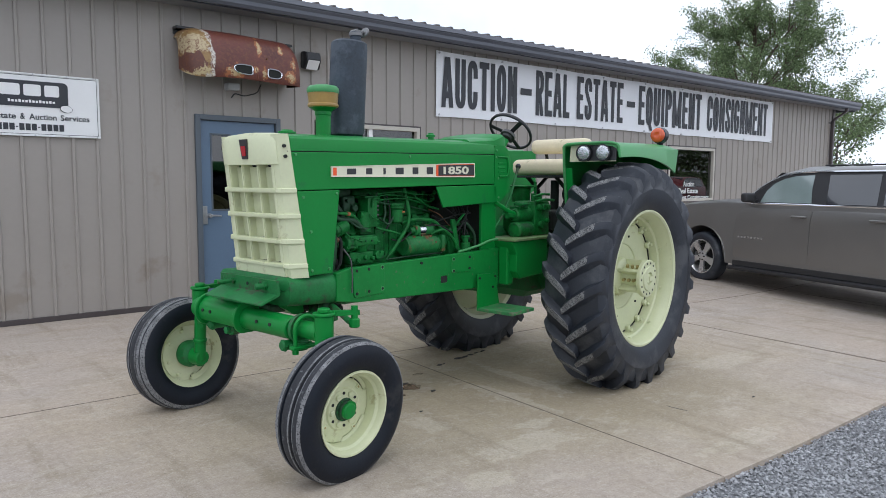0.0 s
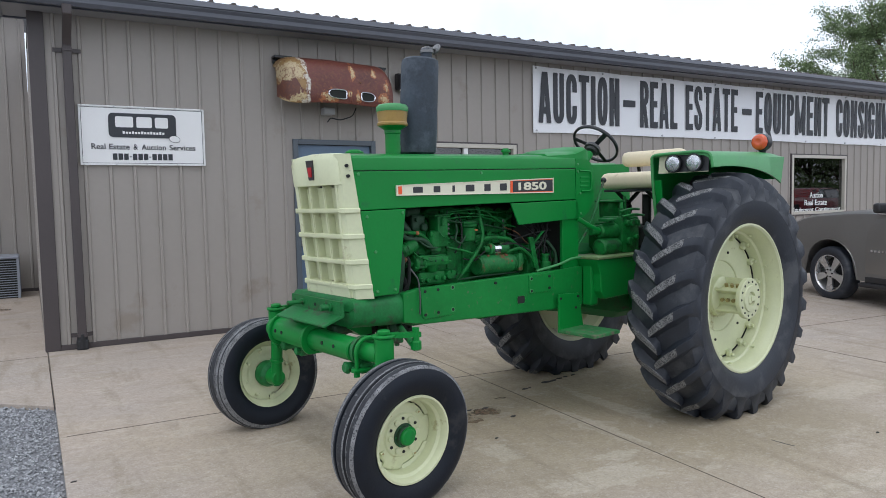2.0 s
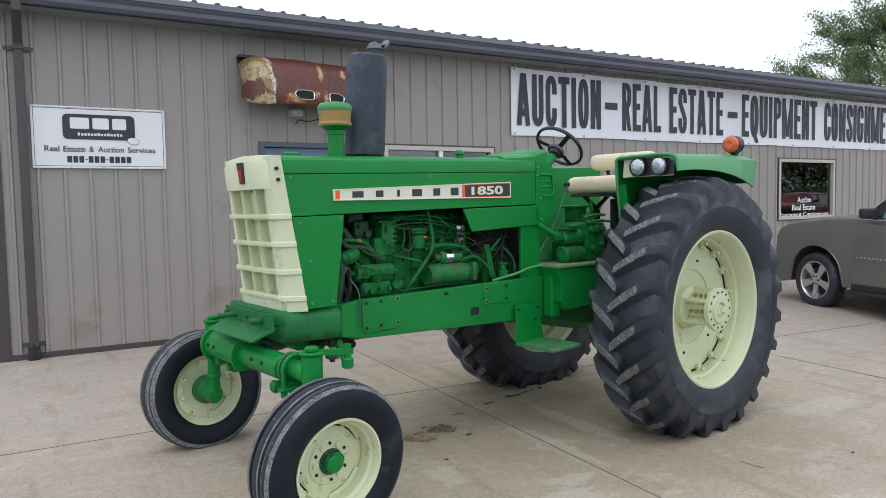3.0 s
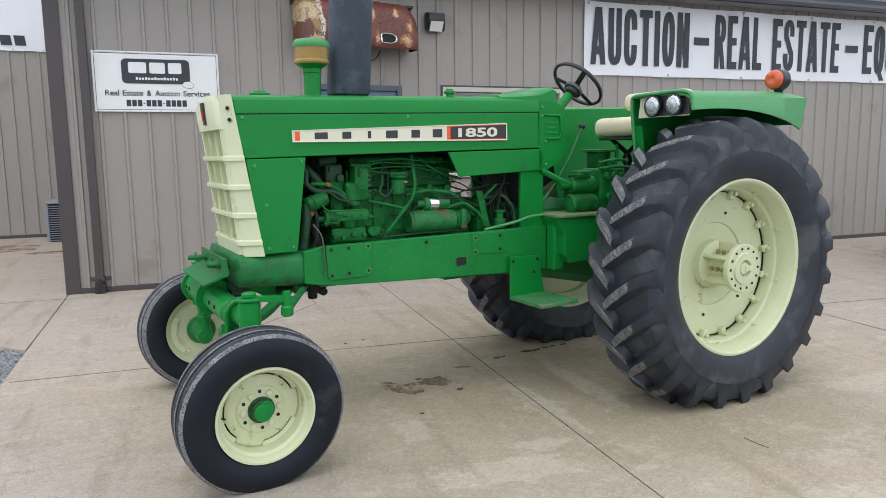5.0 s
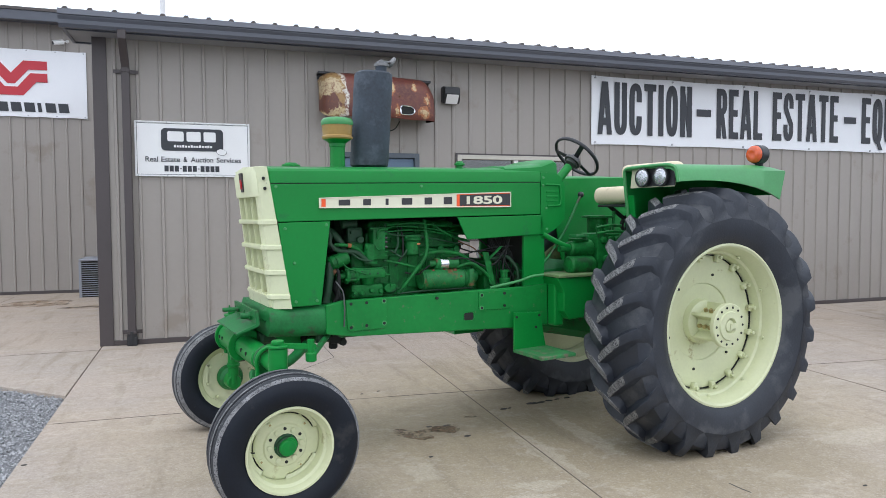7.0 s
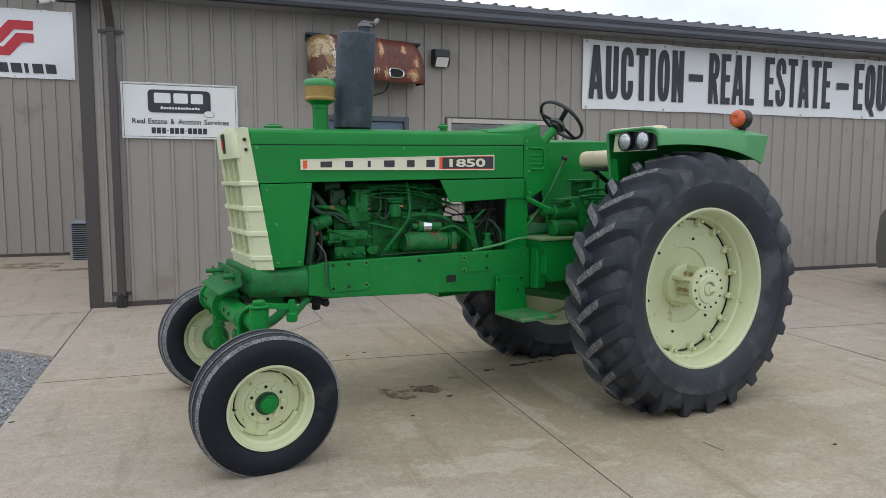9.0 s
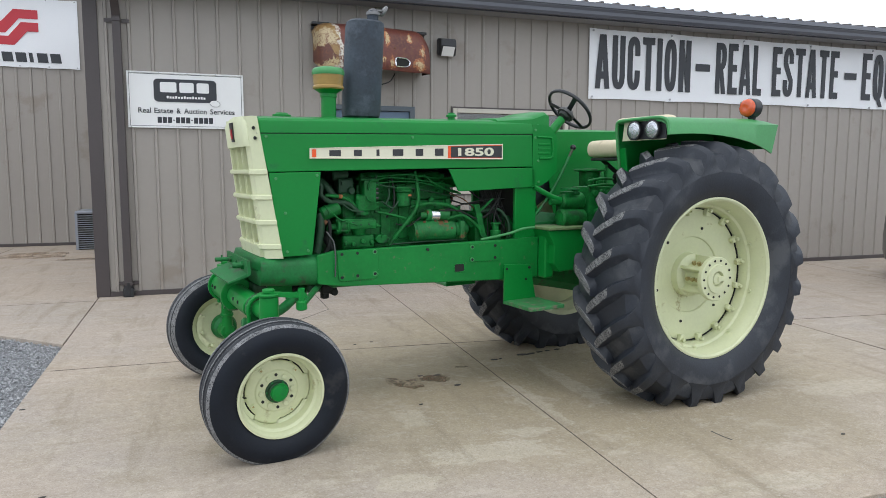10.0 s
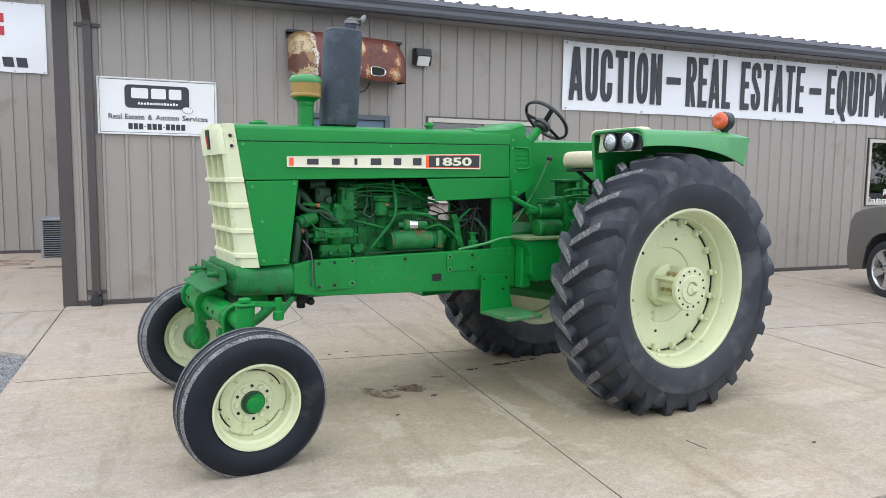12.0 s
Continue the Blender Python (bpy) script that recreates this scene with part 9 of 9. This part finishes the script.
        for cx in (FX, -WB):
            b = bmesh.new()
            tube(b, [(cx + 0.49 * math.cos(t), (Y - 0.002) * s, 0.385 + 0.49 * math.sin(t)) for t in [math.pi * k / 18 for k in range(19)]], 0.009, 6)
            part("arch_lip", b, paint, car)
        # headlamp and bumper corner
        b = bmesh.new()
        box(b, 0.74, 0.90, Y - 0.30, Y - 0.085, 0.93, 1.04, 0.03, 3)
        if s < 0:
            bmesh.ops.scale(b, vec=(1, -1, 1), verts=b.verts[:])
        part("headlight", b, CAR_LAMP, car, "clear wraparound headlight")
        if detail:
            for k in range(8):
                b = bmesh.new()
                box(b, -0.60 - k * 0.059 - 0.036, -0.60 - k * 0.059, min(Y * s + 0.018 * s, Y * s + 0.024 * s), max(Y * s + 0.018 * s, Y * s + 0.024 * s), 0.735, 0.760)
                part("name_bar", b, CHROME, car)
    b = bmesh.new()
    loft(b, [[(-0.50 - 0.12 * abs(y), y * 0.93, 1.262), (-0.49 - 0.12 * abs(y), y * 0.93, 1.262), (-1.02 - 0.06 * abs(y), y * 0.80, 1.672), (-1.03 - 0.06 * abs(y), y * 0.80, 1.672)] for y in (-0.86, -0.4, 0.0, 0.4, 0.86)])
    part("windscreen", b, TINT_DARK, car)
    b = bmesh.new()
    box(b, 0.86, 1.07, -0.72, 0.72, 0.40, 0.62, 0.05, 3)
    box(b, 0.90, 1.06, -0.60, 0.60, 0.64, 0.98, 0.03)
    part("bumper", b, CAR_PLASTIC, car)
    b = bmesh.new()
    box(b, -4.5, 0.7, -0.60, 0.60, 0.30, 0.62)
    part("underbody", b, CAR_DARK, car)
    for s in (1, -1):
        b = bmesh.new()
        box(b, -3.9, -1.7, 0.62 * s - 0.012, 0.62 * s + 0.012, 1.752, 1.772, 0.008)
        for x in (-3.8, -1.8):
            box(b, x - 0.03, x + 0.03, 0.62 * s - 0.012, 0.62 * s + 0.012, 1.72, 1.755)
        part("roof_rail", b, CAR_PLASTIC, car)
    b = bmesh.new()
    loft(b, [[(-1.75, -0.02, 1.752), (-1.75, 0.02, 1.752), (-1.75, 0.02, 1.758), (-1.75, -0.02, 1.758)], [(-1.88, -0.03, 1.752), (-1.88, 0.03, 1.752), (-1.88, 0.01, 1.80), (-1.88, -0.01, 1.80)]])
    part("roof_fin", b, paint, car)
    # dashboard and steering wheel seen through the glass
    b = bmesh.new()
    box(b, -1.45, -0.95, -0.80, 0.80, 1.10, 1.24, 0.05)
    part("dashboard", b, CAR_DARK, car)
    for x in (FX, -WB):
        for s in (1, -1):
            w = new("wheel")
            w.parent = car
            w.matrix_basis = pose(x, 0.845 * s, WR, 0, 0, 180 if s > 0 else 0)
            b = bmesh.new()
            lathe(b, [(-0.085, 0.250), (-0.11, 0.275), (-0.118, 0.318), (-0.108, 0.357), (-0.085, 0.377), (-0.04, WR), (0.04, WR), (0.085, 0.377), (0.11, 0.345), (0.11, 0.27), (0.085, 0.25)], 48, closed=True)
            part("tyre", b, RUBBER, w, smooth=35)
            b = bmesh.new()
            lathe(b, [(-0.085, 0.255), (-0.108, 0.265), (-0.110, 0.255), (-0.095, 0.243), (0.05, 0.23), (0.06, 0.25)], 48, closed=True)
            part("rim", b, ALLOY, w, smooth=35)
            b = bmesh.new()
            lathe(b, [(0.02, 0.0), (0.02, 0.21), (0.03, 0.21), (0.03, 0.0)], 32)
            part("brake_disc", b, CAR_DARK, w)
            for k in range(5):
                b = bmesh.new()
                mm = Matrix.Rotation(2 * math.pi * (k + 0.25) / 5, 4, "Y")
                loft(b, [[mm @ Vector(p) for p in ((r, y0, -h), (r, y0, h), (r, y0 + 0.04, h * 0.8), (r, y0 + 0.04, -h * 0.8))] for r, y0, h in ((0.04, -0.085, 0.036), (0.12, -0.088, 0.040), (0.247, -0.100, 0.060))])
                part("spoke", b, ALLOY, w)
            b = bmesh.new()
            lathe(b, [(-0.105, 0.0), (-0.103, 0.028), (-0.090, 0.078), (-0.05, 0.080)], 28)
            part("wheel_centre", b, ALLOY, w, smooth=35)
            for k in range(6):
                t = 2 * math.pi * k / 6
                b = bmesh.new()
                cyl(b, (0.055 * math.cos(t), -0.11, 0.055 * math.sin(t)), (0.055 * math.cos(t), -0.08, 0.055 * math.sin(t)), 0.012, seg=6)
                part("lug_nut", b, CAR_DARK, w)
    return car


# the front side window's pale green sky reflection is put into its base colour
SIDE_GLASS = material("side_glass_with_sky_sheen", (0.22, 0.28, 0.27), 0.03, vary=0.1, rough_vary=0.02, spec=1.0, coat=1.0)
TINT_DARK = material("privacy_glass", (0.022, 0.024, 0.028), 0.03, vary=0.1, rough_vary=0.02, spec=0.9, coat=1.0)
CAR_LAMP = material("headlight_lens", (0.45, 0.45, 0.46), 0.1, metal=0.3, vary=0.2, coat=1.0)
CAR_RED = material("red_car_paint", (0.30, 0.012, 0.015), 0.3, vary=0.05, coat=0.8)
bear = radians(74)
near = Vector((10.33, -2.21))
left_way = Vector((-math.sin(bear), math.cos(bear)))
spot = near - left_way * 0.93
sport_utility(pose(spot.x, spot.y, -0.095, 0, 0, 74), CAR, "bronze-grey sport utility vehicle parked nose-in beside the wall")
sport_utility(pose(33.0, -13.5, -0.035, 0, 0, 165), CAR_RED, "red sport utility vehicle parked across the yard", False)


# ---- trees ----
def tree(name, base, height, spread, seed, leaf, leaves, label, size=0.36, limbs=15, low=0.3):
    rs = random.Random(seed)
    t = thing(name, Matrix.Translation(base), label, "tree", group="shade trees")
    bm = bmesh.new()
    tips = []

    def limb(p, d, length, r, depth):
        pts, rad = [p], [r]
        n = 5
        for k in range(n):
            d = (d + Vector((rs.uniform(-0.22, 0.22), rs.uniform(-0.22, 0.22), rs.uniform(-0.08, 0.20)))).normalized()
            pts.append(pts[-1] + d * length / n)
            rad.append(r * (1 - 0.75 * (k + 1) / n))
        loops = []
        for q, rr in zip(pts, rad):
            loops.append([q + Vector((rr * math.cos(2 * math.pi * k / 6), rr * math.sin(2 * math.pi * k / 6), 0)) for k in range(6)])
        loft(bm, loops)
        if depth < 2:
            for k in range(4 if depth == 0 else 3):
                i = rs.choice((2, 3, 4, 5))
                dd = (d + Vector((rs.uniform(-1, 1), rs.uniform(-1, 1), rs.uniform(-0.3, 0.6)))).normalized()
                limb(pts[i], dd, length * rs.uniform(0.40, 0.65), rad[i] * 0.75 + 0.01, depth + 1)
        if depth >= 1:
            tips.extend(pts[2:])

    trunk = [Vector((0, 0, -0.3))]
    for k in range(7):
        trunk.append(trunk[-1] + Vector((rs.uniform(-0.25, 0.25), rs.uniform(-0.25, 0.25), height * 0.8 / 7)))
    loft(bm, [[p + Vector((r * math.cos(2 * math.pi * k / 10), r * math.sin(2 * math.pi * k / 10), 0)) for k in range(10)] for p, r in zip(trunk, [height * 0.022 * (1 - 0.115 * i) for i in range(8)])])
    for k in range(limbs):
        f = low + (1 - low) * (k + rs.random()) / limbs
        q = trunk[min(7, 1 + int(f * 6.5))]
        a = 2.4 * k + rs.uniform(-0.5, 0.5)
        up = 0.02 + 0.75 * f * f
        d = Vector((math.cos(a), math.sin(a), up)).normalized()
        limb(q, d, spread * (1.05 - 0.55 * f) * rs.uniform(0.75, 1.1), height * 0.011, 0)
    part("trunk", bm, BARK, t)
    # leaves in clumps about the twigs
    rn = np.random.RandomState(seed)
    tp = np.array([tuple(p) for p in tips])
    clumps = leaves // 34
    core = rn.normal(0, 1, (clumps, 3))
    core *= (rn.uniform(0.25, 1, (clumps, 1)) ** 0.45) / np.linalg.norm(core, axis=1, keepdims=True)
    lump = 1 + 0.10 * np.sin(core[:, :1] * 7 + seed) * np.cos(core[:, 2:] * 8) + 0.08 * np.sin(core[:, 1:2] * 11)
    core = core * lump * (spread * 0.96, spread * 0.96, height * 0.37) + (0, 0, height * 0.66)
    gap = np.sin(core[:, 0] * 1.9 + 1) * np.sin(core[:, 1] * 1.7) * np.sin(core[:, 2] * 1.8 + 2) < 0.10
    own = (rn.rand(clumps) < 0.80) | ~gap
    pick = np.where(own[:, None], tp[rn.randint(0, len(tp), clumps)], core)
    pos = np.repeat(pick, 34, 0) + rn.normal(0, size * 1.9, (len(pick) * 34, 3)) * (1, 1, 0.65)
    m = len(pos)
    s = rn.uniform(0.5, 1.15, (m, 1)) * size
    u = rn.normal(0, 1, (m, 3))
    u /= np.linalg.norm(u, axis=1, keepdims=True)
    v = np.cross(u, rn.normal(0, 1, (m, 3)))
    v /= np.linalg.norm(v, axis=1, keepdims=True)
    quad = np.stack([pos - u * s * 0.5, pos + v * s * 0.32, pos + u * s * 0.5, pos - v * s * 0.32], 1).reshape(-1, 3)
    me = bpy.data.meshes.new("crown")
    me.from_pydata(quad.tolist(), [], np.arange(4 * m).reshape(-1, 4).tolist())
    me.materials.append(leaf)
    crown = new("crown", me)
    crown.parent = t
    tagged(crown, "loose green leafy crown with gaps")
    return t


def leaf_material(name, color):
    m = material(name, color, 0.55, vary=0.25, scale=0.5, fine=6, spec=0.25)
    n, l = m.node_tree.nodes, m.node_tree.links
    b = n["Principled BSDF"]
    geo = n.new("ShaderNodeNewGeometry")
    rr = n.new("ShaderNodeMapRange")
    rr.inputs["To Min"].default_value = 0.55
    rr.inputs["To Max"].default_value = 1.6
    l.new(geo.outputs["Random Per Island"], rr.inputs["Value"])
    old = b.inputs["Base Color"].links[0].from_socket
    sc = n.new("ShaderNodeVectorMath")
    sc.operation = "SCALE"
    l.new(old, sc.inputs[0])
    l.new(rr.outputs["Result"], sc.inputs["Scale"])
    l.new(sc.outputs["Vector"], b.inputs["Base Color"])
    tl = n.new("ShaderNodeBsdfTranslucent")
    l.new(sc.outputs["Vector"], tl.inputs["Color"])
    mx = n.new("ShaderNodeMixShader")
    mx.inputs["Fac"].default_value = 0.35
    out = n["Material Output"]
    l.new(b.outputs["BSDF"], mx.inputs[1])
    l.new(tl.outputs["BSDF"], mx.inputs[2])
    l.new(mx.outputs["Shader"], out.inputs["Surface"])
    return m


LEAF_NEAR = leaf_material("oak_leaves", (0.155, 0.212, 0.098))
tree("tree", (52.9, 18.8, -0.1), 14.8, 7.2, 11, LEAF_NEAR, 105000, "tall leafy green shade tree behind the shop", size=0.165, limbs=26, low=0.22)
tree("tree", (43.2, 9.5, -0.1), 5.6, 2.2, 37, LEAF_NEAR, 5000, "low leafy green tree past the end of the shop", size=0.18, limbs=18, low=0.1)
tree("tree", (66.0, -34.0, -0.1), 10.5, 6.6, 23, LEAF_NEAR, 20000, "leafy green shade tree across the road", size=0.42, limbs=24, low=0.04)


def far_foliage():
    """Distant hedgerows on the horizon."""
    rn = np.random.RandomState(31)
    pts = []
    for a0, a1, dist, h in ((12, 25, 95, 3.9), (-130, 8, 160, 3.4), (150, 232, 150, 4.0)):
        n = int((a1 - a0) * (520 if dist < 120 else 70))
        a = np.radians(rn.uniform(a0, a1, n))
        wave = 0.65 + 0.35 * np.sin(a * 37) * np.sin(a * 11 + 1)
        r = dist + rn.normal(0, 4, n)
        z = rn.uniform(0, 1, n) ** 0.8 * h * wave
        pts.append(np.stack([r * np.cos(a), -8 + r * np.sin(a), z], -1))
    pos = np.concatenate(pts)
    m = len(pos)
    s = rn.uniform(0.7, 1.6, (m, 1)) * np.where(np.hypot(pos[:, :1], pos[:, 1:2] + 8) < 120, 0.28, 0.8)
    u = rn.normal(0, 1, (m, 3))
    u /= np.linalg.norm(u, axis=1, keepdims=True)
    v = np.cross(u, rn.normal(0, 1, (m, 3)))
    v /= np.linalg.norm(v, axis=1, keepdims=True)
    quad = np.stack([pos - u * s, pos + v * s * 0.7, pos + u * s, pos - v * s * 0.7], 1).reshape(-1, 3)
    me = bpy.data.meshes.new("hedgerow")
    me.from_pydata(quad.tolist(), [], np.arange(4 * m).reshape(-1, 4).tolist())
    me.materials.append(LEAF_NEAR)
    return tagged(new("hedgerow", me), "distant green hedgerow trees along the horizon", "trees", kind="stuff")


far_foliage()
